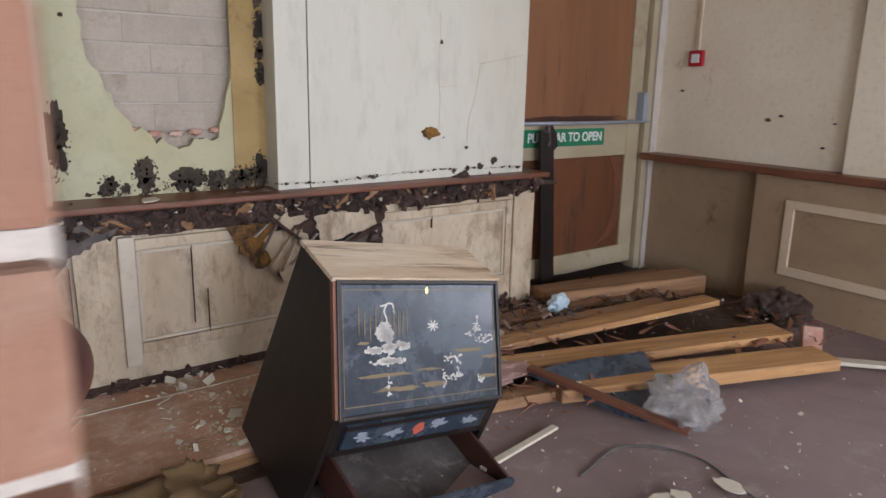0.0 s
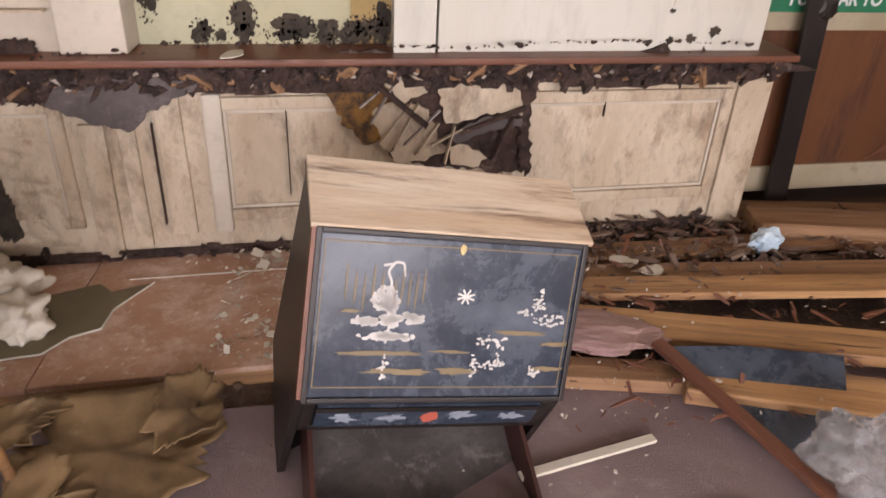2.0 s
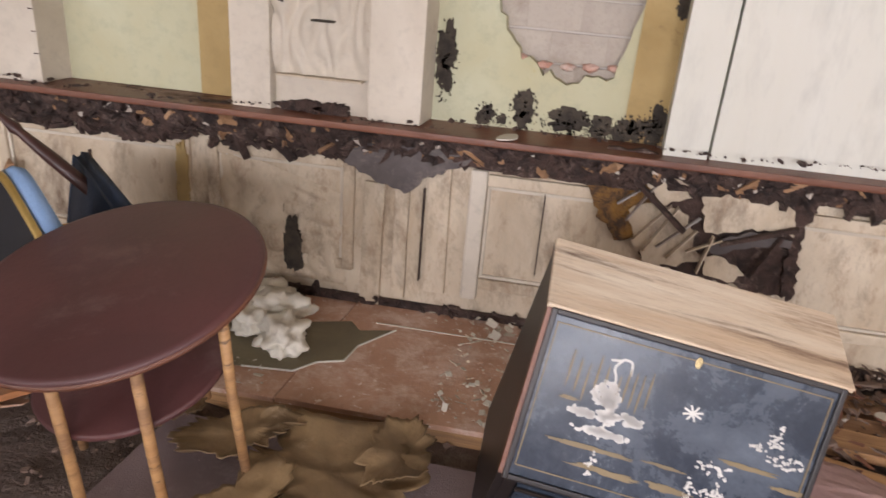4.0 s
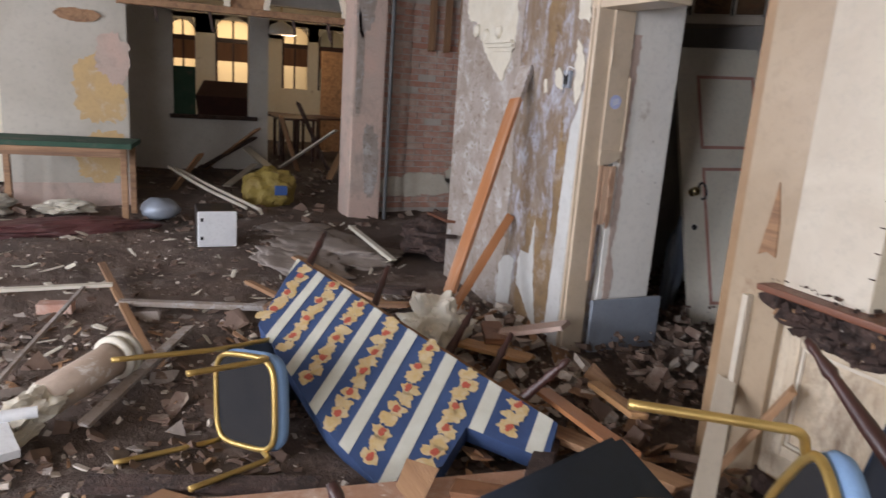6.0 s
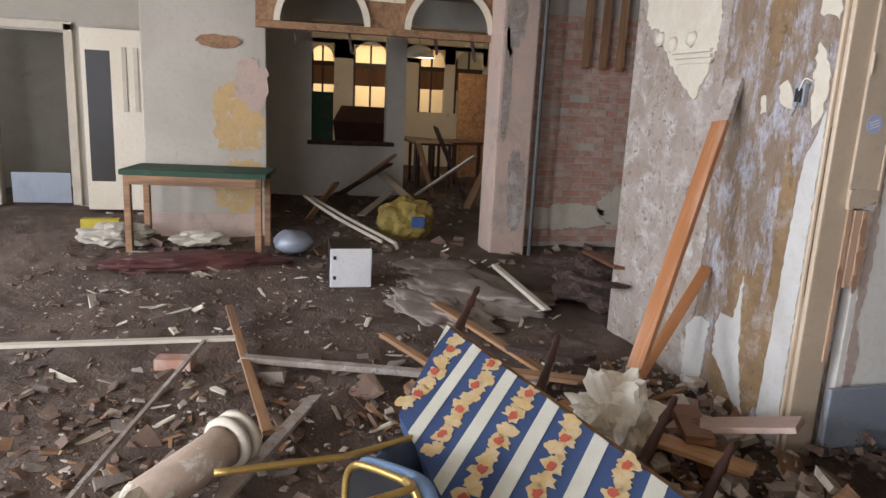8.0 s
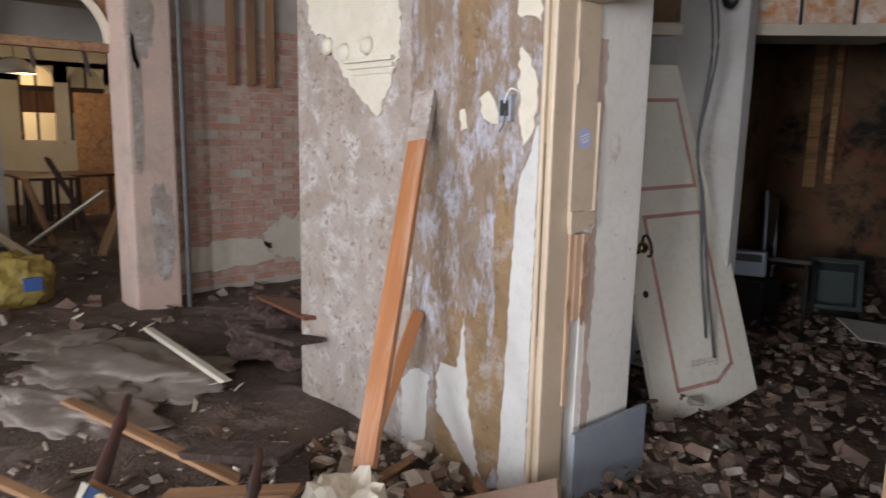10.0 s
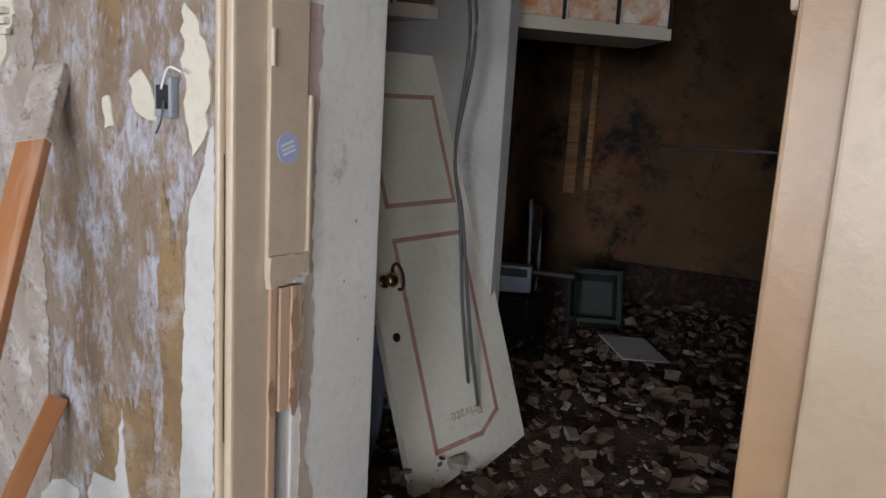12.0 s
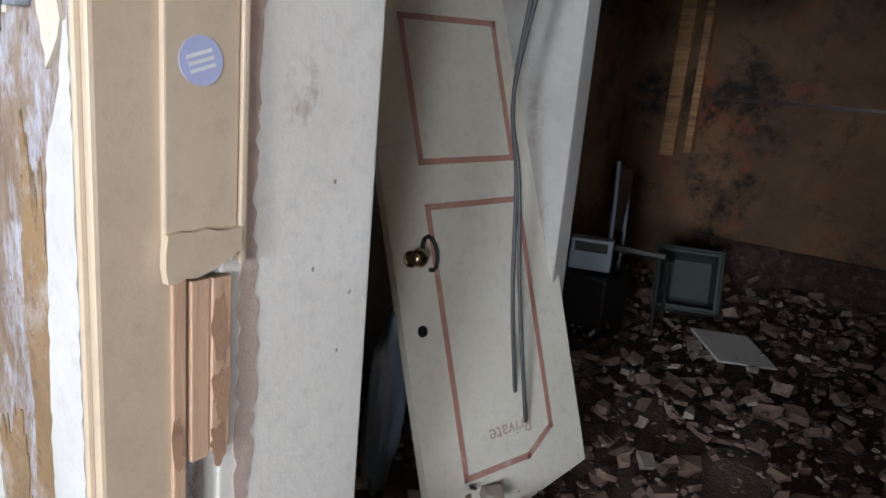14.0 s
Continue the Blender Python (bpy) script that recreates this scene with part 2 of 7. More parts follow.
def ragged(cx, cz, rx, rz, seed, n=64, rough=0.28):
    """A torn outline round a centre."""
    rnd = random.Random(seed)
    out = Star()
    ph = [(rnd.uniform(0, 6.28), rnd.uniform(0.3, 1) / (k ** 0.8)) for k in range(1, 12)]
    for i in range(n):
        a = 2 * math.pi * i / n
        s = 1 + rough * sum(w * math.sin((k + 1) * a + f) for k, (f, w) in enumerate(ph)) / 1.6 + rnd.uniform(-0.07, 0.07) * (rough / 0.28)
        out.append((cx + rx * max(s, 0.15) * math.cos(a), cz + rz * max(s, 0.15) * math.sin(a)))
    out.centre = (cx, cz)
    return out


def slab(outline, depth, m=None):
    """A flat piece with the given outline in x, z and its depth towards +y."""
    bm = empty_bm()
    front = [bm.verts.new((x, 0, z)) for x, z in outline]
    back = [bm.verts.new((x, depth, z)) for x, z in outline]
    if isinstance(outline, Star):
        c = [bm.verts.new((outline.centre[0], y, outline.centre[1])) for y in (0, depth)]
        for i in range(len(front)):
            j = (i + 1) % len(front)
            bm.faces.new((front[i], front[j], c[0]))
            bm.faces.new((back[j], back[i], c[1]))
    else:
        for tri in geometry.tessellate_polygon([[Vector((x, z, 0)) for x, z in outline]]):
            bm.faces.new([front[i] for i in tri])
            bm.faces.new([back[i] for i in tri][::-1])
    for i in range(len(front)):
        j = (i + 1) % len(front)
        bm.faces.new((front[i], back[i], back[j], front[j]))
    bmesh.ops.triangulate(bm, faces=[f for f in bm.faces if len(f.verts) > 4])
    if m:
        bm.transform(m)
    return bm


def holed(x0, z0, x1, z1, hole, depth, y):
    """A plaster sheet with a torn hole through it."""
    bm = empty_bm()
    n = len(hole)
    cx, cz = sum(p[0] for p in hole) / n, sum(p[1] for p in hole) / n
    outer = []
    for px, pz in hole:
        dx, dz = px - cx, pz - cz
        s = min(((x1 - cx) if dx > 0 else (x0 - cx)) / dx if abs(dx) > 1e-6 else 1e9, ((z1 - cz) if dz > 0 else (z0 - cz)) / dz if abs(dz) > 1e-6 else 1e9)
        outer.append((cx + dx * s, cz + dz * s))
    # the corners belong to the outline as well
    for qx, qz in ((x0, z0), (x1, z0), (x1, z1), (x0, z1)):
        k = min(range(n), key=lambda i: (outer[i][0] - qx) ** 2 + (outer[i][1] - qz) ** 2)
        outer[k] = (qx, qz)
    f = [(bm.verts.new((hx, y, hz)), bm.verts.new((ox, y, oz)), bm.verts.new((hx, y + depth, hz)), bm.verts.new((ox, y + depth, oz))) for (hx, hz), (ox, oz) in zip(hole, outer)]
    for i in range(n):
        a, b = f[i], f[(i + 1) % n]
        bm.faces.new((a[0], b[0], b[1], a[1]))
        bm.faces.new((a[2], a[3], b[3], b[2]))
        bm.faces.new((a[0], a[2], b[2], b[0]))
        bm.faces.new((a[1], b[1], b[3], a[3]))
    return bm


def frame_of(x0, z0, x1, z1, y0, y1, w, bevel=0.004):
    """Four moulded strips round a rectangle."""
    bm = empty_bm()
    add_box(bm, x0, y0, z0, x0 + w, y1, z1, bevel)
    add_box(bm, x1 - w, y0, z0, x1, y1, z1, bevel)
    add_box(bm, x0 + w, y0, z1 - w, x1 - w, y1, z1, bevel)
    add_box(bm, x0 + w, y0, z0, x1 - w, y1, z0 + w, bevel)
    return bm

M["mauve"] = surface("mauve_carpet", (0.29, 0.215, 0.21), (0.21, 0.15, 0.145), (0.33, 0.27, 0.25), 0.95, 150, 1.4, bump=0.5, dirt_at=(0.54, 0.72), dirt_scale=6, speck=((0.5, 0.44, 0.4), 34, 0.66, 0.7))
# The blue-grey patches are window reflection put into the lacquer's colour.
M["lacquer"] = surface("black_lacquer_painted_sheen", (0.022, 0.03, 0.045), (0.035, 0.048, 0.068), (0.12, 0.15, 0.19), 0.2, 60, 3, bump=0.05, dirt_at=(0.42, 0.85), dirt_scale=4, sheen_dirt=0.6)
M["deskside"] = surface("dark_worn_veneer", (0.01, 0.008, 0.008), (0.02, 0.014, 0.012), (0.08, 0.062, 0.052), 0.42, 80, 3, stretch=(1, 1, 0.25), bump=0.15, dirt_at=(0.62, 0.78), dirt_scale=3)
M["desktop"] = surface("bleached_veneer_top", (0.58, 0.43, 0.29), (0.72, 0.63, 0.5), (0.26, 0.16, 0.1), 0.6, 70, 9, stretch=(0.15, 1.5, 1.5), bump=0.2, dirt_at=(0.5, 0.64), dirt_scale=7, speck=((0.13, 0.075, 0.05), 5, 0.6, 0.68))
M["drawerdust"] = surface("dusty_drawer_bottom", (0.05, 0.042, 0.04), (0.1, 0.09, 0.085), (0.2, 0.18, 0.17), 0.8, 60, 5, bump=0.2, dirt_at=(0.56, 0.7), dirt_scale=8)
M["door_panel"] = surface("dark_stained_plywood", (0.15, 0.052, 0.018), (0.09, 0.032, 0.012), (0.05, 0.022, 0.014), 0.6, 80, 2, stretch=(2, 2, 0.4), bump=0.15, dirt_at=(0.52, 0.7), dirt_scale=3)
M["ivory"] = plain("ivory_lacquer_picture", (0.68, 0.66, 0.62), 0.6)
M["goldpaint"] = plain("faded_gold_lacquer", (0.22, 0.16, 0.08), 0.5)
M["redbrown"] = surface("burgundy_laminate", (0.115, 0.042, 0.04), (0.085, 0.034, 0.033), (0.17, 0.1, 0.09), 0.5, 50, 2.5, bump=0.1, dirt_at=(0.56, 0.72), dirt_scale=4, sheen_dirt=0.75)
M["brass"] = surface("gold_lacquered_tube", (0.62, 0.44, 0.16), (0.5, 0.34, 0.11), (0.2, 0.13, 0.06), 0.38, 60, 6, metal=0.75, bump=0.1, dirt_at=(0.6, 0.74))
M["navy"] = surface("navy_upholstery", (0.024, 0.04, 0.072), (0.017, 0.028, 0.05), (0.06, 0.065, 0.075), 0.85, 180, 4, bump=0.4, dirt_at=(0.6, 0.8))
M["blackcloth"] = surface("black_underside_cloth", (0.008, 0.008, 0.01), (0.014, 0.013, 0.014), None, 0.95, 120, 4, bump=0.3)
M["paleblue"] = surface("pale_blue_upholstery", (0.22, 0.36, 0.58), (0.18, 0.3, 0.5), (0.14, 0.18, 0.25), 0.8, 150, 4, bump=0.3, dirt_at=(0.62, 0.8))
M["stripeblue"] = surface("blue_striped_fabric", (0.045, 0.085, 0.2), (0.035, 0.065, 0.16), None, 0.9, 200, 5, bump=0.35)
M["stripecream"] = surface("cream_striped_fabric", (0.66, 0.66, 0.58), (0.58, 0.57, 0.48), None, 0.9, 200, 5, bump=0.35)
M["flower"] = surface("yellow_flower_fabric", (0.62, 0.5, 0.31), (0.56, 0.38, 0.15), None, 0.9, 200, 25, bump=0.3)
M["redflower"] = surface("red_flower_fabric", (0.5, 0.1, 0.06), (0.42, 0.1, 0.06), None, 0.9, 200, 25, bump=0.3)
M["steel"] = surface("grey_metal_sheet", (0.33, 0.37, 0.43), (0.28, 0.31, 0.36), (0.2, 0.17, 0.15), 0.5, 40, 3, bump=0.08, dirt_at=(0.6, 0.75), metal=0.2)
M["whiteplastic"] = surface("white_plastic", (0.78, 0.79, 0.8), (0.7, 0.71, 0.72), (0.4, 0.36, 0.3), 0.4, 40, 3, bump=0.03, dirt_at=(0.66, 0.8))
M["black"] = plain("black_plastic", (0.012, 0.012, 0.013), 0.5)
M["signgreen"] = plain("green_sign", (0.015, 0.2, 0.1), 0.45)
M["red"] = plain("red_alarm_case", (0.42, 0.015, 0.03), 0.4)
M["pinkstripe"] = surface("dull_pink_paint_stripe", (0.56, 0.3, 0.24), (0.48, 0.24, 0.19), (0.66, 0.56, 0.46), 0.5, 40, 6, bump=0.05)
M["doorpaint"] = surface("cream_door_paint", (0.84, 0.8, 0.69), (0.77, 0.72, 0.61), (0.45, 0.38, 0.3), 0.45, 30, 2, bump=0.08, dirt_at=(0.64, 0.78))
M["chrome"] = plain("tarnished_brass", (0.45, 0.36, 0.2), 0.25, 1.0)
M["stickerblue"] = plain("blue_paper_sticker", (0.5, 0.56, 0.84), 0.6)
M["greenbaize"] = surface("green_cloth", (0.03, 0.075, 0.05), (0.045, 0.09, 0.06), (0.12, 0.11, 0.08), 0.95, 120, 4, bump=0.4)
M["yellow"] = surface("yellow_bag", (0.3, 0.22, 0.05), (0.22, 0.155, 0.04), (0.2, 0.15, 0.06), 0.6, 40, 4, bump=0.3)
M["yellowbright"] = plain("bright_yellow_plastic", (0.55, 0.44, 0.03), 0.5)
M["bluepatch"] = plain("blue_print", (0.04, 0.1, 0.3), 0.6)
M["cable"] = plain("grey_cable", (0.09, 0.09, 0.09), 0.5)
M["bluefoil"] = surface("pale_blue_wrapper", (0.5, 0.66, 0.78), (0.62, 0.74, 0.8), None, 0.3, 40, 12, bump=0.2)
M["food"] = surface("faded_food_photo", (0.55, 0.2, 0.05), (0.7, 0.6, 0.48), (0.75, 0.7, 0.62), 0.5, 20, 9, bump=0.02, dirt_at=(0.5, 0.6), dirt_scale=7)
M["pinkgrey"] = surface("mauve_leathercloth", (0.3, 0.18, 0.17), (0.36, 0.23, 0.2), None, 0.7, 60, 4, bump=0.2)
M["polythene"], _n, _l, _p = nodes_of("clear_polythene")
_p.inputs["Base Color"].default_value = (0.92, 0.93, 0.95, 1)
_p.inputs["Roughness"].default_value, _p.inputs["Transmission Weight"].default_value, _p.inputs["IOR"].default_value = 0.2, 0.86, 1.2
M["insul"] = surface("amber_rot_fungus", (0.3, 0.15, 0.03), (0.16, 0.08, 0.03), (0.07, 0.04, 0.025), 0.75, 50, 14, bump=0.8, dist=0.02, dirt_at=(0.5, 0.6), dirt_scale=14)
M["orangebrick"] = surface("orange_brick", (0.3, 0.15, 0.1), (0.25, 0.14, 0.095), (0.36, 0.25, 0.19), 0.9, 50, 6, bump=0.5, dirt_at=(0.5, 0.66), vary=30)
M["dado"] = surface("brown_stained_dado_paint", (0.36, 0.26, 0.17), (0.29, 0.205, 0.13), (0.16, 0.1, 0.065), 0.5, 26, 2, dirt_at=(0.58, 0.74), bump=0.1)
# The front's gloss in a darker copy: side shade is in the colour.
M["jambshade"] = surface("shaded_tan_jamb_gloss", (0.38, 0.25, 0.145), (0.31, 0.195, 0.11), (0.2, 0.11, 0.06), 0.3, 26, 3, dirt_at=(0.64, 0.76), bump=0.1)
M["greyplaster"] = surface("grey_stained_plaster", (0.54, 0.53, 0.5), (0.44, 0.42, 0.39), (0.25, 0.2, 0.16), 0.85, 30, 1.8, bump=0.2, dirt_at=(0.58, 0.75))
M["greypoly"] = surface("grey_blue_plastic_sheet", (0.2, 0.24, 0.31), (0.14, 0.17, 0.22), None, 0.28, 40, 5, bump=0.3)
# A darker cream than tan_gloss, used on the exit door only.
M["doorcream"] = surface("dark_cream_door_paint", (0.43, 0.37, 0.265), (0.36, 0.3, 0.2), (0.2, 0.14, 0.08), 0.5, 26, 2, dirt_at=(0.58, 0.74), bump=0.1)
M["jambface"] = surface("cream_jamb_gloss", (0.42, 0.325, 0.225), (0.365, 0.275, 0.185), (0.23, 0.13, 0.075), 0.33, 26, 2.5, dirt_at=(0.62, 0.75), bump=0.1, speck=((0.22, 0.13, 0.08), 18, 0.68, 0.72))
M["frosted"], _n, _l, _p = nodes_of("warm_frosted_glass")
_t = _n.new("ShaderNodeBsdfTranslucent")
_t.inputs["Color"].default_value = (0.66, 0.57, 0.43, 1)
_l.new(_t.outputs[0], _n["Material Output"].inputs["Surface"])

# ---- structure ----
H = 3.0
WALL = 5.70


def gz(x, y):
    """The height of the uneven floor."""
    h = 0.05 * noise.noise((x * 0.9, y * 0.9, 0)) + 0.03 * noise.noise((x * 3.1, y * 3.1, 3)) + 0.015 * noise.noise((x * 8, y * 8, 5)) - 0.03
    if x > 3.3:
        h *= 0.4
    if y > 6.4 and -2.2 < x < 4.5:
        h += 0.06
    return h


def ground():
    bm = empty_bm()
    nx, ny = 260, 180
    x0, x1, y0, y1 = -15.5, 8.6, -2.6, 12.8
    vs = []
    for j in range(ny + 1):
        for i in range(nx + 1):
            x, y = x0 + (x1 - x0) * i / nx, y0 + (y1 - y0) * j / ny
            vs.append(bm.verts.new((x, y, gz(x, y))))
    for j in range(ny):
        for i in range(nx):
            a = j * (nx + 1) + i
            bm.faces.new((vs[a], vs[a + 1], vs[a + nx + 2], vs[a + nx + 1]))
    return bm


structure("floor", ground(), M["dirt"], "damp brown dirt and dust over a broken floor")
structure("ceiling", box(-15.5, -2.6, H, 8.6, 12.8, H + 0.2, 0), M["ceiling"], "stained ceiling plaster with damp patches")
# unseen south wall with four window openings added for the lamps, and the other outer walls
bm = empty_bm()
add_box(bm, -9.0, -2.6, -0.2, 8.6, -2.4, 0.8)
add_box(bm, -9.0, -2.6, 2.7, 8.6, -2.4, H)
edges_x = [-9.0, -4.45, -2.75, -1.45, 0.25, 1.55, 3.25, 4.55, 6.25, 8.6]
for a, b in zip(edges_x[::2], edges_x[1::2]):
    add_box(bm, a, -2.6, 0.8, b, -2.4, 2.7)
structure("wall_south", bm, M["cream"], "unseen cream outer wall with openings added for the daylight lamps")
bm = empty_bm()
add_box(bm, 7.05, 3.2, -0.2, 7.3, 6.3, H)
# unseen return wall, with an opening added for the east lamp
add_box(bm, 8.4, -2.4, -0.2, 8.6, 0.5, H)
add_box(bm, 8.4, 0.5, -0.2, 8.6, 2.3, 0.8)
add_box(bm, 8.4, 0.5, 2.7, 8.6, 2.3, H)
add_box(bm, 8.4, 2.3, -0.2, 8.6, 3.4, H)
add_box(bm, 7.3, 3.2, -0.2, 8.4, 3.4, H)
structure("wall_east", bm, M["cream"], "cream painted plaster wall stained by damp")
# east wall dress: raised near part, dado box, rail
structure("wall_east_pier", box(6.99, 3.2, -0.2, 7.05, 4.6, H, 0.004), M["cream"], "cream painted wall pier with a stained edge")
structure("wall_east_dado", box(6.93, 3.2, -0.2, 7.047, 5.07, 0.86, 0.004), M["dado"], "cream painted dado box along the wall")
structure("trim_rail", box(6.88, 3.2, 0.865, 7.1, 5.995, 0.915, 0.01), M["shelf"], "dark red-brown varnished dado rail")


def yz_frame(y0, z0, y1, z1, x0, x1, w):
    bm = frame_of(y0, z0, y1, z1, 0, x1 - x0, w)
    bm.transform(Matrix(((0, 1, 0, x0), (1, 0, 0, 0), (0, 0, 1, 0), (0, 0, 0, 1))))
    return bm


structure("wall_east_lower", box(7.03, 5.07, -0.2, 7.049, 5.965, 0.86, 0.002), M["dado"], "brown stained lower wall")
structure("trim_dado", yz_frame(3.5, 0.24, 4.86, 0.72, 6.912, 6.935, 0.055), M["tan_gloss"], "raised moulding round a dado panel")

# north wall behind the panelling, door recess
bm = empty_bm()
add_box(bm, 0.8, 5.93, -0.2, 5.6, 6.2, H)
add_box(bm, 5.6, 5.72, -0.2, 5.735, 5.93, 0.87)
add_box(bm, 5.45, 6.08, -0.2, 5.6, 6.3, H)
add_box(bm, 5.6, 6.02, 2.12, 6.98, 6.3, H)
add_box(bm, 6.98, 5.97, -0.2, 7.3, 6.3, H)
add_box(bm, 5.6, 6.25, -0.2, 6.98, 6.3, 2.12)
structure("wall_north", bm, M["mortar"], "bare masonry wall behind the panelling")

# wainscot: backing boards, panels in frames, shelf, torn and rotted parts
wains = structure("wainscot", box(0.93, 5.725, 0.0, 5.66, 5.925, 0.85, 0.003), M["panel"], "damp-stained cream wooden wainscot with rotted upper edge")
for k, (a, b) in enumerate(((1.04, 1.98), (2.06, 2.72), (3.25, 4.22), (4.5, 5.58))):
    part("panel_moulding", frame_of(a, 0.2, b, 0.715, 5.70, 5.727, 0.05, 0.008), M["panel"], wains)
    part("inner_moulding", frame_of(a + 0.052, 0.252, b - 0.052, 0.663, 5.712, 5.727, 0.014, 0.004), M["offwhite"], wains)
part("stile", box(3.225, 5.69, 0.15, 3.3, 5.73, 0.73, 0.012), M["offwhite"], wains, "pale loose moulding strip")
part("stile", box(5.6, 5.705, 0.05, 5.775, 5.93, 0.85, 0.006), M["panel"], wains)
part("baseboard", box(0.93, 5.705, 0.0, 5.6, 5.727, 0.085, 0.005), M["rot"], wains, "rotted dark skirting board")
for k, (x, z0, z1, w) in enumerate(((2.8, 0.08, 0.66, 0.09), (2.93, 0.1, 0.68, 0.06), (3.1, 0.1, 0.7, 0.1))):
    part("plank", box(x - w / 2, 5.70, z0, x + w / 2, 5.726, z1, 0.004, pose(0, 0, 0, 0, 0.8 - k * 0.9, 0)), M["panel"], wains)
bm = empty_bm()
add_box(bm, 0.92, 5.60, 0.852, 5.80, 5.925, 0.88, 0.008)
structure("trim_shelf", bm, M["shelf"], "red-brown varnished shelf with worn edge and debris")
bm = empty_bm()
for k in range(26):
    x = 0.95 + k * 0.185
    rr = random.Random(k)
    t = slab(ragged(x + 0.1, 0.815, 0.16, 0.03 + 0.035 * rr.random(), 40 + k, 28, 0.5), 0.03 + 0.02 * rr.random(), Matrix.Translation((0, 5.675 + 0.02 * rr.random(), 0)))
    me = bpy.data.meshes.new("tmp")
    t.to_mesh(me)
    t.free()
    bm.from_mesh(me)
    bpy.data.meshes.remove(me)
part("rotten_edge", bm, M["rot"], wains, "black crumbling rotted wood under the shelf")

# uprights and bays above the shelf
bayw = structure("wall_bays", holed(2.99, 0.88, 4.02, H, ragged(3.52, 1.72, 0.36, 0.62, 7, 90, 0.16), 0.05, 5.86), M["green"], "pale green painted plaster with a broken hole")
part("plaster_sheet", box(1.3, 5.86, 0.88, 2.25, 5.91, H, 0), M["green"], bayw)
part("stained_strip", box(3.83, 5.852, 0.88, 4.0, 5.859, H, 0), M["ochre_wall"], bayw, "brown stained strip of wall")
part("stained_strip", box(1.97, 5.852, 0.88, 2.2, 5.859, H, 0), M["ochre_wall"], bayw, "brown stained strip of wall")
pil = structure("trim_pilasters", box(0.98, 5.68, 0.88, 1.352, 5.90, H, 0.006), M["offwhite"], "white painted pilaster boards with cracked paint")
part("pilaster", box(2.19, 5.69, 0.88, 2.36, 5.90, H, 0.006), M["offwhite"], pil)
part("pilaster", box(2.77, 5.68, 0.882, 2.99, 5.90, H, 0.008), M["offwhite"], pil)
part("pilaster", box(4.0, 5.685, 0.88, 4.17, 5.90, H, 0.006), M["sheet"], pil)
part("board", box(2.36, 5.74, 0.88, 2.77, 5.90, H, 0.003), M["offwhite"], pil)
sheetb = structure("wall_board", box(4.181, 5.70, 0.88, 5.65, 5.92, H, 0.004), M["sheet"], "white painted board wall with cracks and mould specks")

# exit door
door = structure("door_1", box(5.6, 6.03, 0.06, 6.9, 6.075, 0.2, 0.004), M["doorcream"], "closed cream exit door with plywood panels and push bar")
part("rail", box(5.6, 6.03, 0.9, 6.75, 6.075, 1.13, 0.004), M["doorcream"], door)
part("stile", box(6.752, 6.03, 0.2, 6.9, 6.075, 2.1, 0.004), M["doorcream"], door)
part("lower_panel", box(5.6, 6.045, 0.2, 6.75, 6.065, 0.9, 0.0), M["door_panel"], door, "stained orange-brown plywood panel")
part("upper_panel", box(5.6, 6.045, 1.13, 6.75, 6.065, 2.1, 0.0), M["doorwood"], door, "brown plywood upper panel")
structure("door_frame", box(6.91, 5.985, 0.0, 6.975, 6.1, 2.1, 0.006), M["doorcream"], "cream door frame post")

# left doorway: pier with bare plaster, deep reveal
bm = box(-2.27, 5.785, -0.2, -1.27, 6.02, H, 0.012)
pier = structure("wall_pier", bm, M["barelight"], "bare mouldy plaster pier with peeling paint")
part("plaster_face", box(-1.27, 5.76, -0.2, -0.438, 6.0, H, 0.004), M["barewall"], pier, "dark mouldy bare plaster")
part("reveal", box(-1.2, 5.98, -0.2, -0.385, 6.37, H, 0.006), M["plaster"], pier, "grey-white plastered door reveal")
bm = empty_bm()
for x0, x1, y in ((-0.446, -0.426, 5.788), (-0.426, -0.404, 5.803), (-0.404, -0.378, 5.785)):
    add_box(bm, x0, y - 0.035, -0.1, x1, 5.90, 2.35, 0.008)
structure("trim_architrave", bm, M["tan_gloss"], "cream moulded door architrave with cracked paint")
structure("trim_head", box(-0.52, 5.76, 2.02, 0.1, 5.97, 2.12, 0.008), M["tan_gloss"], "broken piece of door head moulding")
jamb = structure("trim_jamb", box(0.803, 5.725, -0.1, 1.1, 5.86, H, 0.008), M["jambshade"], "tan gloss-painted door jamb post, darkened for its shaded side")
part("face_board", box(0.882, 5.69, -0.1, 1.15, 5.728, H, 0.006), M["jambface"], jamb, "cream painted facing board")
structure("wall_over_door", box(-0.5, 5.78, 2.62, 0.775, 6.0, H, 0), M["plaster"], "plaster wall over the doorway")

# inner dark room
bm = empty_bm()
add_box(bm, -2.2, 6.0, -0.2, -2.0, 12.0, H)
add_box(bm, -2.2, 11.3, -0.2, 5.0, 11.5, H)
add_box(bm, 4.5, 6.3, -0.2, 4.7, 11.3, H)
add_box(bm, 0.925, 6.2, -0.2, 5.0, 6.35, H)
structure("wall_inner", bm, M["darkwall"], "dark brown stained wallpapered walls")
structure("wall_inner_partition", box(-1.99, 7.64, -0.2, -0.59, 7.74, 2.55, 0.006), M["greyplaster"], "grey-white plastered partition end")

# west side: pink pier, brick wall, arched screen, white wall, far rooms
structure("wall_pink_pier", box(-5.3, 5.77, -0.2, -4.85, 6.15, H, 0.02), M["pinkplaster"], "pink plaster pier with chipped corners")
bm = empty_bm()
add_box(bm, -5.6, 6.15, -0.2, -5.3, 8.6, H)
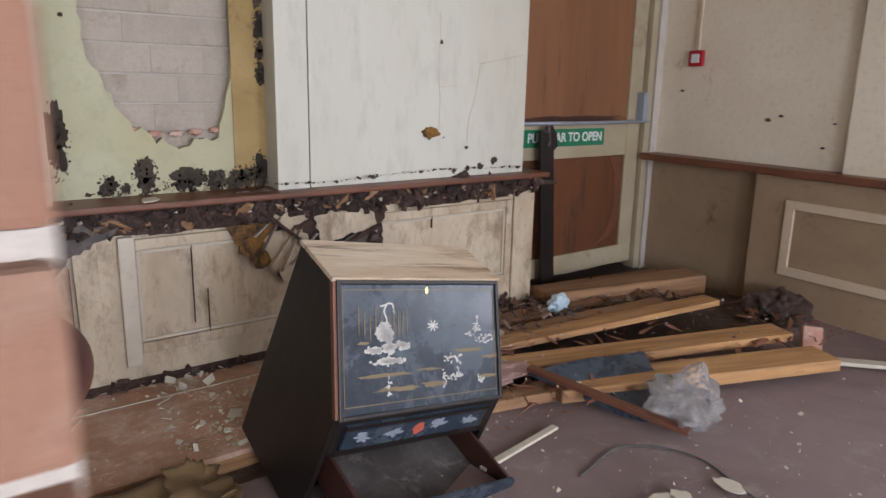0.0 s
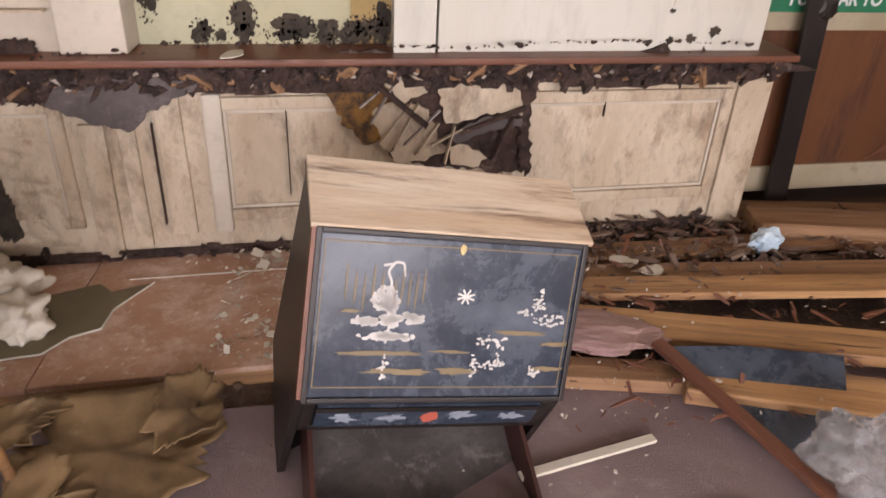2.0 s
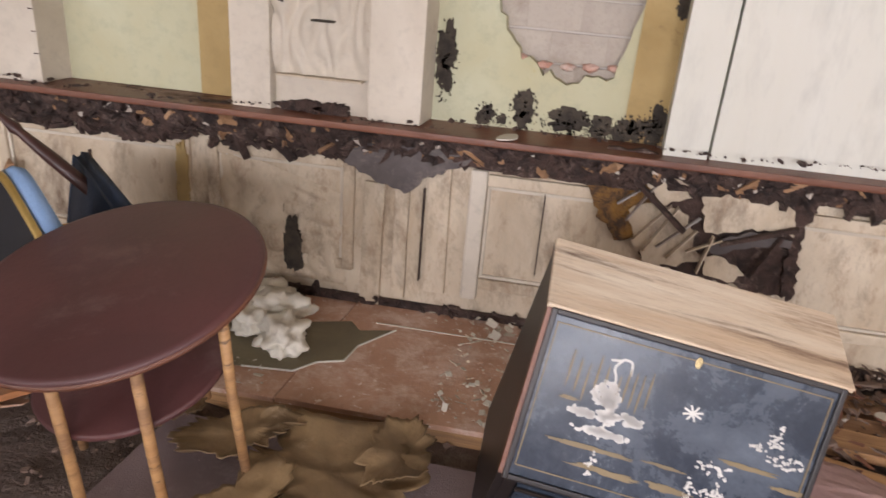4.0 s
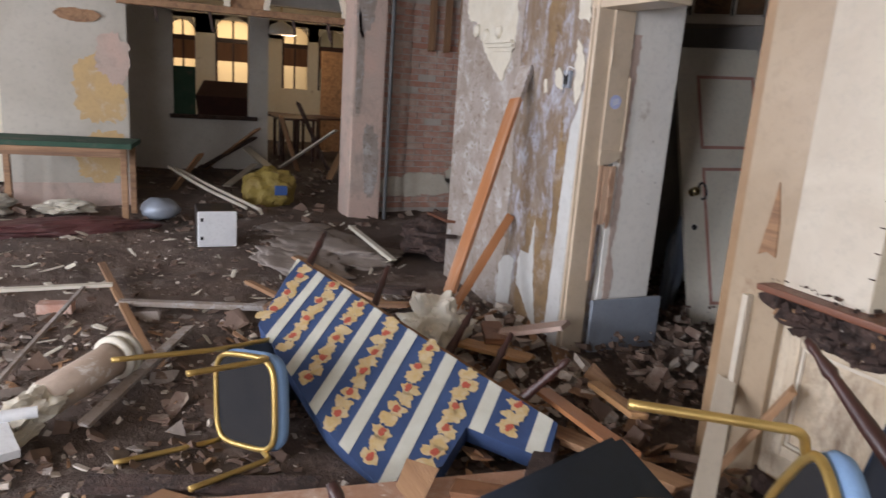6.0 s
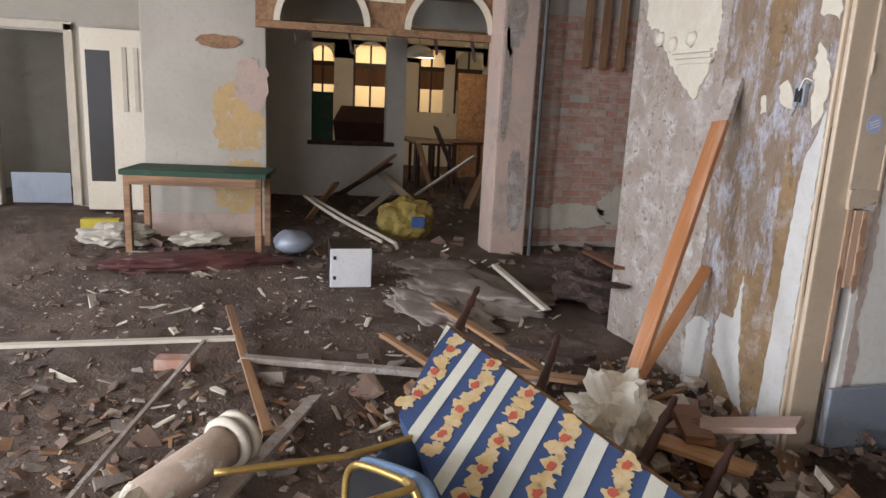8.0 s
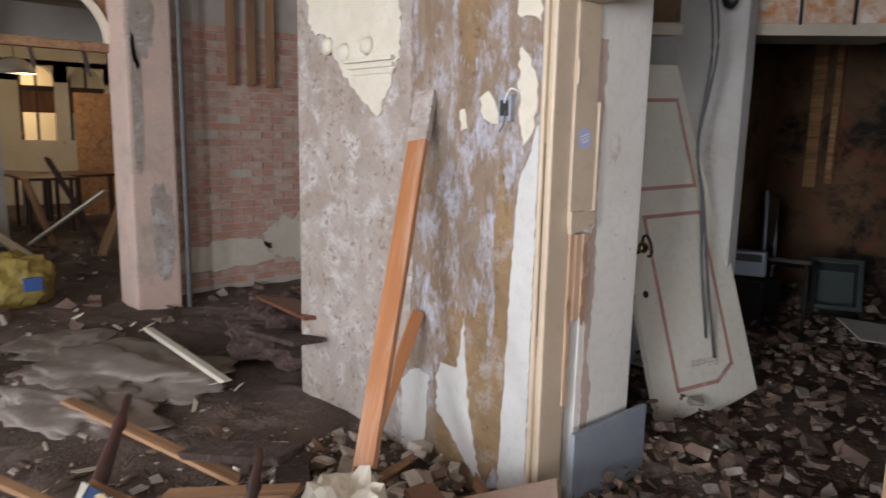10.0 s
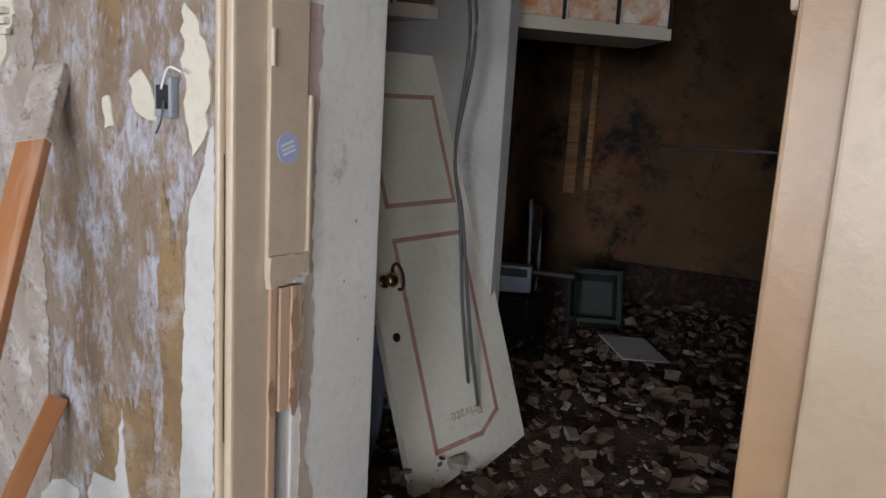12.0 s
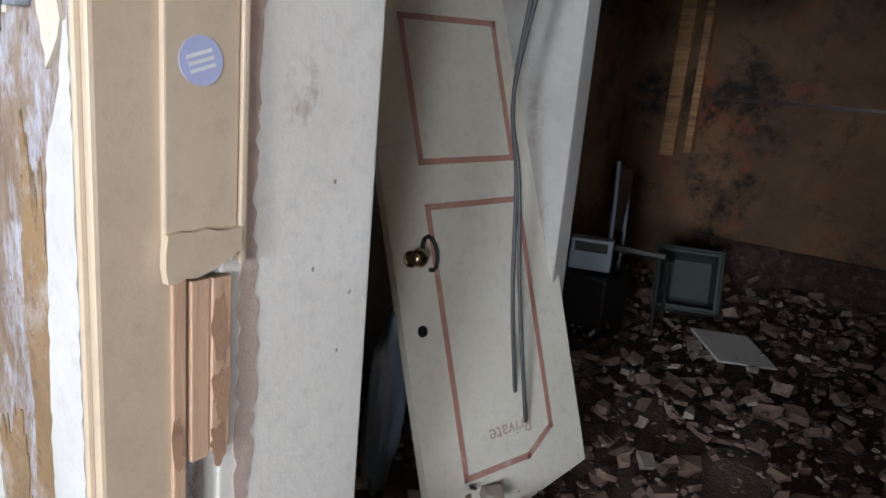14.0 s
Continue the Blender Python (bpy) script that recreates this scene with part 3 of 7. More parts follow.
add_box(bm, -5.6, 8.6, -0.2, -2.2, 8.8, H)
structure("wall_brick", bm, M["mortar"], "old brick wall with pale mortar")
structure("wall_white", box(-5.95, 2.28, -0.2, -5.75, 3.5, H, 0.01), M["whitewall"], "white plaster wall with peeled ochre patches")
structure("beam", box(-5.36, 3.4, 2.13, -5.24, 5.8, 2.2, 0.006), M["oldwood"], "brown timber beam under arched fanlights")
bm = empty_bm()
add_box(bm, -9.2, 3.35, -0.2, -9.0, 4.2, H)
add_box(bm, -9.2, 4.2, -0.2, -9.0, 5.35, 0.8)
add_box(bm, -9.2, 5.35, -0.2, -9.0, 5.65, H)
add_box(bm, -9.2, 4.2, 2.6, -9.0, 8.8, H)
add_box(bm, -9.2, 7.2, -0.2, -9.0, 8.8, H)
add_box(bm, -9.0, 3.35, -0.2, -5.95, 3.5, H)
add_box(bm, -14.2, 8.6, -0.2, -5.6, 8.8, H)
structure("wall_far", bm, M["plaster"], "white plaster wall of the far room with openings")
bm = empty_bm()
add_box(bm, -14.2, -2.6, -0.2, -14.0, 12.8, 1.2)
add_box(bm, -14.2, -2.6, 2.6, -14.0, 12.8, H)
ys = [-2.6, 4.5, 5.0, 5.42, 6.2, 6.9, 7.5, 7.75, 8.4, 12.8]
for a, b in zip(ys[::2], ys[1::2]):
    add_box(bm, -14.2, a, 1.2, -14.0, b, 2.6)
structure("wall_west", bm, M["cream"], "cream end wall with tall arched windows")
bm = empty_bm()
add_box(bm, -7.8, -2.6, -0.2, -7.6, 0.3, H)
add_box(bm, -7.8, 0.3, 2.1, -7.6, 1.2, H)
add_box(bm, -7.8, 1.2, -0.2, -7.6, 3.35, H)
structure("wall_passage", bm, M["whitewall"], "grey-white passage wall with a doorway")
# ---- things ----


def basis(o, x, y, z):
    return Matrix(((x[0], y[0], z[0], o[0]), (x[1], y[1], z[1], o[1]), (x[2], y[2], z[2], o[2]), (0, 0, 0, 1)))


def ortho(o, x, y):
    """A frame at o with x as given and y near the given one."""
    x = Vector(x).normalized()
    z = x.cross(Vector(y)).normalized()
    return basis(o, x, z.cross(x), z)


def joined(bms):
    out = empty_bm()
    for b in bms:
        me = bpy.data.meshes.new("tmp")
        b.to_mesh(me)
        b.free()
        out.from_mesh(me)
        bpy.data.meshes.remove(me)
    return out


def crumple(size, seed, sub=3, amount=0.35, flat=1.0):
    """A crumpled lump."""
    bm = empty_bm()
    bmesh.ops.create_icosphere(bm, subdivisions=sub, radius=1.0)
    for v in bm.verts:
        n1 = noise.noise(v.co * 1.7 + Vector((seed * 7.1, 0, 0)))
        n2 = noise.noise(v.co * 4.3 + Vector((0, seed * 3.3, 0)))
        v.co *= 1 + amount * n1 + 0.5 * amount * n2
        v.co = Vector((v.co.x * size[0], v.co.y * size[1], v.co.z * size[2] * flat))
    return bm


def board(length, width, thick, seed=0, taper=0.0, bow=0.0, torn=0.0):
    """A timber board along x with worn ends and a slight bow."""
    rnd = random.Random(seed)
    bm = empty_bm()
    n = 7
    rings = []
    for i in range(n + 1):
        u = i / n
        x = length * u
        w = width * (1 - taper * u) / 2
        dz = bow * math.sin(math.pi * u)
        j = [rnd.uniform(-torn, torn) * length if i in (0, n) else 0 for _ in range(4)]
        rings.append([bm.verts.new((x + j[0], -w, dz)), bm.verts.new((x + j[1], w, dz)), bm.verts.new((x + j[2], w, dz + thick)), bm.verts.new((x + j[3], -w, dz + thick))])
    for a, b in zip(rings, rings[1:]):
        for k in range(4):
            bm.faces.new((a[k], a[(k + 1) % 4], b[(k + 1) % 4], b[k]))
    bm.faces.new(rings[0][::-1])
    bm.faces.new(rings[-1])
    bmesh.ops.recalc_face_normals(bm, faces=bm.faces)
    bmesh.ops.bevel(bm, geom=[e for e in bm.edges if e.calc_face_angle(0) > 0.8], offset=min(thick, width) * 0.08, segments=1, affect="EDGES")
    return bm


def laid(a, b, roll=0.0):
    """A frame that runs from a to b, with z as near up as it can."""
    x = (Vector(b) - Vector(a)).normalized()
    z = Vector((0, 0, 1)) - x * x.z
    z.normalize()
    return basis(a, x, z.cross(x), z) @ pose(0, 0, 0, roll, 0, 0)


def timber(name, a, b, width, thick, material, label, category="plank", seed=0, roll=0.0, group="", **kw):
    length = (Vector(b) - Vector(a)).length
    return solid(name, board(length, width, thick, seed, **kw), material, label, category, group=group, m=laid(a, b, roll))


# ---- bureau ----
def bureau():
    m = ortho((3.715, 4.481, 0.783), (0.69, 0.03, -0.116), (-0.012, 0.206, 0.076))
    W, D, F, G, B = 0.72, 0.22, 0.25, 0.345, -0.79
    e = thing("writing_bureau", "black lacquered fall-front bureau with pale painted scene, leaning forward", "bureau", m)
    prof = [(D, 0), (0, 0), (-F, -G), (-F, B), (D, B)]
    for name, x0, x1 in (("side_panel", 0, 0.02), ("side_panel", W - 0.02, W)):
        bm = empty_bm()
        a, b = [bm.verts.new((x0, y, z)) for y, z in prof], [bm.verts.new((x1, y, z)) for y, z in prof]
        bm.faces.new(a)
        bm.faces.new(b[::-1])
        for i in range(5):
            bm.faces.new((a[i], b[i], b[(i + 1) % 5], a[(i + 1) % 5]))
        part(name, bm, M["deskside"], e)
    part("top", box(-0.006, -0.012, 0.0, W + 0.006, D + 0.006, 0.016, 0.004), M["desktop"], e, "bleached worn veneer top")
    part("back_panel", box(0.02, D - 0.012, B, W - 0.02, D - 0.002, 0, 0.0), M["deskside"], e)
    part("bottom_panel", box(0.02, -F, B, W - 0.02, D - 0.012, B + 0.02, 0.0), M["deskside"], e)
    # flap, in its own slanting frame: u along, v down the slope, w out
    L = math.hypot(F, G)
    fm = basis((0, 0, 0), (1, 0, 0), (0, -F / L, -G / L), (0, -G / L, F / L))
    flap = part("flap", box(0.015, 0.012, -0.012, W - 0.015, L + 0.004, 0.01, 0.005, fm), M["lacquer"], e, "black lacquered sloping flap")
    part("flap_moulding", frame_of(0.008, 0.0, W - 0.008, L + 0.008, 0, 0.01, 0.014, 0.003), M["deskside"], flap).matrix_local = fm @ basis((0, 0, 0.009), (1, 0, 0), (0, 0, 1), (0, 1, 0))
    out = fm @ Matrix.Translation((0, 0, 0.0105))

    def flat(outline, deep=0.0012):
        bm = slab(outline, deep)
        bm.transform(out @ Matrix(((1, 0, 0, 0), (0, 0, 1, 0), (0, 1, 0, 0), (0, 0, 0, 1))))
        return bm

    line = [flat([(0.03, 0.03), (W - 0.03, 0.03), (W - 0.03, 0.033), (0.03, 0.033)]), flat([(0.03, L - 0.033), (W - 0.03, L - 0.033), (W - 0.03, L - 0.03), (0.03, L - 0.03)]),
            flat([(0.03, 0.03), (0.033, 0.03), (0.033, L - 0.03), (0.03, L - 0.03)]), flat([(W - 0.033, 0.03), (W - 0.03, 0.03), (W - 0.03, L - 0.03), (W - 0.033, L - 0.03)])]
    part("painted_border", joined(line), M["goldpaint"], flap, "thin pale painted border")
    def spray(spots, seed, size):
        """Small brush dabs scattered round centres."""
        rnd = random.Random(seed)
        out = []
        for u, v, a, b, n in spots:
            for _ in range(n):
                d, w = rnd.random() ** 0.6, rnd.uniform(0, 6.28)
                s = size * rnd.uniform(0.5, 1.3)
                out.append(flat(ragged(u + a * d * math.cos(w), v + b * d * math.sin(w), s * rnd.uniform(0.7, 2.0), s, rnd.randint(0, 9999), 10, 0.4)))
        return joined(out)

    def stroke(pts, r=0.0035):
        bm = tube(curve_pts([(u, v, 0.0006) for u, v in pts], 6), r, 6)
        bm.transform(out @ Matrix.Diagonal((1, 1, 0.25, 1)))
        return bm

    for pts in (((0.2, 0.28), (0.205, 0.23), (0.195, 0.18), (0.2, 0.13), (0.19, 0.1), (0.205, 0.075)), ((0.205, 0.075), (0.225, 0.08), (0.23, 0.11)), ((0.2, 0.08), (0.175, 0.085))):
        part("painted_trunk", stroke(pts), M["ivory"], flap, "pale painted willow trunk")
    for k in range(4):
        c, d = math.cos(0.4 + 0.8 * k), math.sin(0.4 + 0.8 * k)
        part("painted_star", stroke(((0.395 - 0.024 * c, 0.155 - 0.02 * d), (0.395, 0.155), (0.395 + 0.024 * c, 0.155 + 0.02 * d)), 0.0028), M["ivory"], flap, "pale painted star flower")
    for name, spots, size in (("painted_foliage", ((0.19, 0.17, 0.033, 0.03, 60), (0.205, 0.21, 0.018, 0.03, 34), (0.15, 0.225, 0.04, 0.009, 28), (0.26, 0.215, 0.035, 0.011, 28), (0.2, 0.262, 0.07, 0.008, 46)), 0.0062),
                              ("painted_pagoda", ((0.6, 0.165, 0.02, 0.02, 20), (0.605, 0.14, 0.003, 0.02, 9), (0.635, 0.21, 0.05, 0.015, 34), (0.56, 0.19, 0.03, 0.008, 14)), 0.0032),
                              ("painted_figure", ((0.44, 0.33, 0.012, 0.04, 14), (0.51, 0.3, 0.014, 0.05, 18), (0.49, 0.335, 0.04, 0.01, 20), (0.61, 0.345, 0.02, 0.02, 16), (0.2, 0.345, 0.012, 0.035, 16), (0.47, 0.27, 0.03, 0.02, 14)), 0.0034)):
        tagged(part(name, spray(spots, len(name), size), M["ivory"], flap, "pale worn painted detail"), kind="stuff")
    gold = []
    for k in range(10):
        u = 0.09 + 0.022 * k if k < 5 else 0.21 + 0.018 * (k - 5)
        gold.append(flat(ragged(u, 0.13 + 0.01 * (k % 3), 0.0025, 0.045, 50 + k, 14, 0.3)))
    for k, (u, v, a, b) in enumerate(((0.2, 0.305, 0.1, 0.006), (0.36, 0.3, 0.05, 0.004), (0.55, 0.245, 0.07, 0.006), (0.66, 0.275, 0.05, 0.006), (0.4, 0.35, 0.05, 0.009), (0.24, 0.355, 0.08, 0.008), (0.64, 0.345, 0.04, 0.007), (0.11, 0.2, 0.02, 0.005))):
        gold.append(flat(ragged(u, v, a, b, 70 + k, 40, 0.5)))
    tagged(part("painted_ground", joined(gold), M["goldpaint"], flap, "faded gold painted ground and willow"), kind="stuff")
    part("keyhole_plate", flat(ragged(0.37, 0.035, 0.008, 0.014, 3, 24, 0.1), 0.002), M["chrome"], flap)
    d1 = part("drawer", box(0.055, -F - 0.012, -G - 0.125, W - 0.055, D - 0.05, -G - 0.03, 0.005), M["lacquer"], e, "closed black lacquered drawer")
    part("drawer_lip", box(0.05, -F - 0.02, -G - 0.04, W - 0.05, -F - 0.0125, -G - 0.028, 0.003), M["deskside"], d1)
    for k, u in enumerate((0.12, 0.25, 0.43, 0.58)):
        part("painted_motif", slab(ragged(u, -G - 0.08, 0.028, 0.016, 90 + k * 9, 34, 1.1), 0.0012, Matrix.Translation((0, -F - 0.0132, 0))), M["steel"], d1, "worn pale painted motif")
    part("painted_motif", slab(ragged(0.355, -G - 0.078, 0.022, 0.026, 99, 30, 0.4), 0.0014, Matrix.Translation((0, -F - 0.0136, 0))), M["redflower"], d1, "orange-red painted motif")
    part("rail", box(0.02, -F - 0.002, -G - 0.028, W - 0.02, -F + 0.02, -G - 0.004, 0.003), M["deskside"], e)
    part("rail", box(0.02, -F - 0.002, -G - 0.16, W - 0.02, -F + 0.02, -G - 0.135, 0.003), M["deskside"], e)
    for x0 in (0.02, W - 0.053):
        part("front_stile", box(x0, -F - 0.002, -G - 0.16, x0 + 0.033, -F + 0.02, -G - 0.028, 0.003), M["deskside"], e)
    # the open drawer, pulled out
    o, z0, z1 = 0.23, -G - 0.285, -G - 0.165
    d2 = part("open_drawer", box(0.05, -F - o - 0.02, z0, W - 0.05, -F - o, z1, 0.004), M["lacquer"], e, "lower drawer pulled open, empty but for dust")
    part("drawer_side", box(0.05, -F - o, z0, 0.064, D - 0.1, z1 - 0.008, 0.002), M["darkwood"], d2, "dark wooden drawer side")
    part("drawer_side", box(W - 0.064, -F - o, z0, W - 0.05, D - 0.1, z1 - 0.008, 0.002), M["darkwood"], d2, "dark wooden drawer side")
    part("drawer_bottom", box(0.064, -F - o, z0 + 0.01, W - 0.064, D - 0.1, z0 + 0.018, 0), M["drawerdust"], d2, "dusty drawer bottom")
    part("worn_edge", box(-0.003, 0.0, -0.006, 0.012, L, 0.0125, 0.002, fm), M["shelf"], e, "worn brown edge of the flap")


bureau()


# ---- round table ----
def round_table():
    m = ortho((2.649, 4.415, 0.716), (0.86, 0.51, 0.215), (-0.51, 0.86, 0.156))
    e = thing("round_table", "burgundy laminate round table with lower shelf and tan wooden legs, leaning", "table", m)
    part("tabletop", lathe([(0.315, -0.03), (0.355, -0.026), (0.366, -0.014), (0.363, 0.0), (0.348, 0.004)], 64), M["redbrown"], e, smooth=True)
    part("edge_band", lathe([(0.359, -0.028), (0.369, -0.02), (0.369, -0.012), (0.359, -0.006)], 64), M["shelf"], e, "red-brown worn edge band", True)
    part("lower_shelf", lathe([(0.245, -0.3), (0.258, -0.29), (0.258, -0.277), (0.25, -0.273)], 56), M["redbrown"], e, "burgundy round lower shelf", True).location = (-0.045, 0.0, 0.0)
    for a in (-129, -86, -33, 55, 140):
        c, s = math.cos(radians(a)), math.sin(radians(a))
        part("leg", tube([(0.27 * c, 0.27 * s, -0.03), (0.275 * c - 0.05, 0.275 * s, -0.35), (0.29 * c - 0.1, 0.29 * s, -0.7)], 0.0145, 12), M["joist"], e, "tan turned wooden leg", True)
    part("apron", lathe([(0.25, -0.06), (0.262, -0.06), (0.262, -0.031), (0.25, -0.031)], 40), M["darkwood"], e)


round_table()


# ---- banquet chairs ----
def banquet_chair(label, m):
    """x across, y to the back, z up; the origin in the middle of the seat's underside."""
    e = thing("banquet_chair", label, "chair", m, "overturned banquet chairs")
    def rounded(r, a):
        c, s = math.cos(a), math.sin(a)
        return r * math.copysign(abs(c) ** 0.45, c), r * math.copysign(abs(s) ** 0.45, s)

    turn = [2 * math.pi * k / 40 for k in range(40)]
    seat = empty_bm()
    rings = [[seat.verts.new((*rounded(r, a), z)) for a in turn] for r, z in ((0.178, 0.0), (0.2, 0.012), (0.208, 0.035), (0.2, 0.06), (0.17, 0.075))]
    for lo, hi in zip(rings, rings[1:]):
        for k in range(40):
            seat.faces.new((lo[k], lo[(k + 1) % 40], hi[(k + 1) % 40], hi[k]))
    seat.faces.new(rings[0][::-1])
    seat.faces.new(rings[-1])
    part("seat", seat, M["paleblue"], e, "pale blue padded seat", True)
    part("seat_underside", slab([rounded(0.18, a) for a in turn], 0.008, Matrix(((1, 0, 0, 0), (0, 0, 1, 0), (0, 1, 0, -0.006), (0, 0, 0, 1)))), M["blackcloth"], e, "black cloth underside")
    back = add_box(empty_bm(), -0.19, 0.19, 0.14, 0.19, 0.235, 0.52)
    bmesh.ops.bevel(back, geom=[x for x in back.edges], offset=0.02, segments=3, affect="EDGES")
    part("backrest", back, M["navy"], e, "navy upholstered backrest", True)
    ring = [(*rounded(0.192, a), -0.008) for a in turn]
    part("seat_frame", tube(ring, 0.0125, 8, True), M["brass"], e, smooth=True)
    for sx in (-1, 1):
        part("front_leg", tube(curve_pts([(sx * 0.195, -0.12, -0.01), (sx * 0.2, -0.195, -0.05), (sx * 0.2, -0.21, -0.14), (sx * 0.205, -0.22, -0.42)]), 0.0115, 10), M["brass"], e, smooth=True)
        part("back_leg", tube(curve_pts([(sx * 0.205, 0.29, -0.42), (sx * 0.2, 0.21, -0.1), (sx * 0.197, 0.2, 0.05), (sx * 0.197, 0.24, 0.4), (sx * 0.17, 0.25, 0.53)]), 0.0115, 10), M["brass"], e, smooth=True)
    part("top_rail", tube(curve_pts([(-0.17, 0.25, 0.53), (-0.1, 0.255, 0.55), (0.1, 0.255, 0.55), (0.17, 0.25, 0.53)]), 0.0115, 10), M["brass"], e, smooth=True)
    return e


banquet_chair("overturned gold-framed banquet chair with black cloth underside showing", ortho((2.136, 4.686, 0.6), (0.716, -0.41, -0.564), (-0.502, 0.258, -0.825)))
banquet_chair("toppled banquet chair with navy backrest and gold tube frame", ortho((0.219, 3.78, 0.205), (0.227, -0.014, -0.974), (-0.845, -0.5, -0.19)))

# long navy bench cushion under the chair
e = thing("bench_seat", "navy upholstered bench seat lying on its side", "bench", ortho((1.78, 3.98, 0.475), (-0.18, 0.66, 0.02), (-0.8, -0.2, 0.4)))
b = add_box(empty_bm(), -0.5, -0.15, -0.05, 0.62, 0.15, 0.05)
bmesh.ops.bevel(b, geom=[x for x in b.edges], offset=0.025, segments=3, affect="EDGES")
part("cushion", b, M["navy"], e, smooth=True)
part("side_band", box(-0.49, -0.14, -0.04, -0.2, -0.128, 0.04, 0.004), M["redflower"], e, "faded pink-red fabric band")
for k, (x, y) in enumerate(((-0.42, 0.09), (-0.42, -0.09), (0.42, 0.09), (0.42, -0.09))):
    part("leg", lathe([(0.012, -0.45), (0.016, -0.36), (0.013, -0.2), (0.022, -0.15), (0.016, -0.13), (0.024, -0.05)], 14), M["darkwood"], e, "dark turned wooden leg", True).location = (x, y, 0)


# black cushion wedged between the bench and the table
e = thing("seat_cushion", "navy upholstered seat cushion standing on edge behind a table", "cushion", ortho((2.1, 5.14, 0.6), (0.69, -0.71, 0.05), (0.12, 0.15, 0.95)))
b = add_box(empty_bm(), -0.42, -0.3, -0.035, 0.42, 0.1, 0.035)
bmesh.ops.bevel(b, geom=[x for x in b.edges], offset=0.022, segments=3, affect="EDGES")
part("pad", b, M["navy"], e, smooth=True)
part("piping", tube([(-0.4, -0.28, 0.036), (0.4, -0.28, 0.036), (0.4, 0.08, 0.036), (-0.4, 0.08, 0.036)], 0.005, 6, True), M["navy"], e)


# ---- striped settee ----
def settee():
    A, B, C = Vector((-0.764, 4.227, 0.584)), Vector((0.626, 5.044, 0.189)), Vector((0.583, 4.269, 0.012))
    x = (B - A).normalized()
    n = x.cross(C - A).normalized()      # away from or towards the room
    if n.dot(Vector((1, -1, 1))) < 0:
        n = -n
    v = n.cross(x)
    if v.dot(C - A) < 0:
        v = -v
    m = basis(A, x, v, x.cross(v))
    up = 1 if Vector(m.col[2][:3]).dot(n) > 0 else -1
    e = thing("settee_seat", "overturned settee seat in blue and cream striped floral fabric", "settee", m)
    pts = []
    for p in ((-0.764, 4.227, 0.584), (-0.4, 3.962, 0.359), (0.267, 4.13, 0.113), (0.583, 4.269, 0.012), (0.606, 4.526, 0.067), (0.49, 4.681, 0.156), (0.75, 4.927, 0.106), (0.626, 5.044, 0.189)):
        d = Vector(p) - A
        pts.append((d.dot(x), d.dot(v)))

    def inside(u0, u1):
        """The outline between two lines across the seat."""
        poly = pts[:]
        for lim, keep in ((u0, 1), (u1, -1)):
            out = []
            for i in range(len(poly)):
                p, q = poly[i], poly[(i + 1) % len(poly)]
                fp, fq = (p[0] - 0.33 * p[1] - lim) * keep, (q[0] - 0.33 * q[1] - lim) * keep
                if fp >= 0:
                    out.append(p)
                if fp * fq < 0:
                    t = fp / (fp - fq)
                    out.append((p[0] + t * (q[0] - p[0]), p[1] + t * (q[1] - p[1])))
            poly = out
            if not poly:
                return []
        return poly

    def piece(poly, w0, w1):
        bm = slab(poly, w1 - w0)
        bm.transform(Matrix(((1, 0, 0, 0), (0, 0, 1, 0), (0, 1, 0, w0), (0, 0, 0, 1))))
        return bm

    w = -up
    part("cushion", piece(pts, *sorted((0.0, w * 0.1))), M["stripeblue"], e, "blue upholstery with stripes")
    step, u = 0.175, -0.2
    rnd = random.Random(5)
    k = 0
    while u < 1.75:
        s = inside(u, u + 0.26 * step)
        if len(s) > 2:
            part("cream_stripe", piece(s, *sorted((0.0, up * 0.003))), M["stripecream"], e, "cream stripe of the fabric")
        c = u + 0.63 * step
        band = inside(c - 0.002, c + 0.002)
        if len(band) > 2:
            v0, v1 = min(p[1] for p in band), max(p[1] for p in band)
            vv = v0 + 0.03
            while vv < v1 - 0.02:
                fl = piece(ragged(c + 0.33 * vv + rnd.uniform(-0.01, 0.01), vv, 0.17 * step, 0.034, k, 26, 0.6), *sorted((0.0, up * 0.0035)))
                part("flower_print", fl, M["flower"], e)
                if k % 2:
                    part("flower_heart", piece(ragged(c + 0.33 * vv, vv, 0.016, 0.019, k + 500, 16, 0.5), *sorted((0.0, up * 0.0065))), M["redflower"], e)
                vv += 0.06
                k += 1
        u += step
        step += 0.013
    # timber rail behind the top edge and turned legs on the far side
    part("seat_rail", box(0.0, -0.03, min(w * 0.1, w * 0.02), 1.55, 0.02, max(w * 0.1, w * 0.02), 0.004), M["oldwood"], e, "bare timber seat rail")
    part("seat_rail", box(0.05, 0.25, min(w * 0.1, w * 0.15), 1.2, 0.3, max(w * 0.1, w * 0.15), 0.004), M["oldwood"], e)
    leg = [(0.013, 0), (0.018, 0.03), (0.014, 0.06), (0.024, 0.1), (0.018, 0.12), (0.028, 0.2), (0.028, 0.26)]
    for u, vv in ((0.08, 0.0), (0.75, 0.0), (1.12, 0.02), (0.5, 0.3)):
        l = part("leg", lathe([(r, 0.26 - h) for r, h in leg][::-1], 14), M["darkwood"], e, "dark turned wooden leg", True)
        l.matrix_local = Matrix.Translation((u, vv, w * 0.09)) @ (pose(0, 0, 0, 180 if w < 0 else 0, 0, 0)) @ pose(0, 0, 0, 28 * (1 if w > 0 else -1), 0, 0)


settee()


# ---- inner fallen door ----
M["fadedword"] = plain("faded_pink_lettering", (0.6, 0.48, 0.38), 0.6)


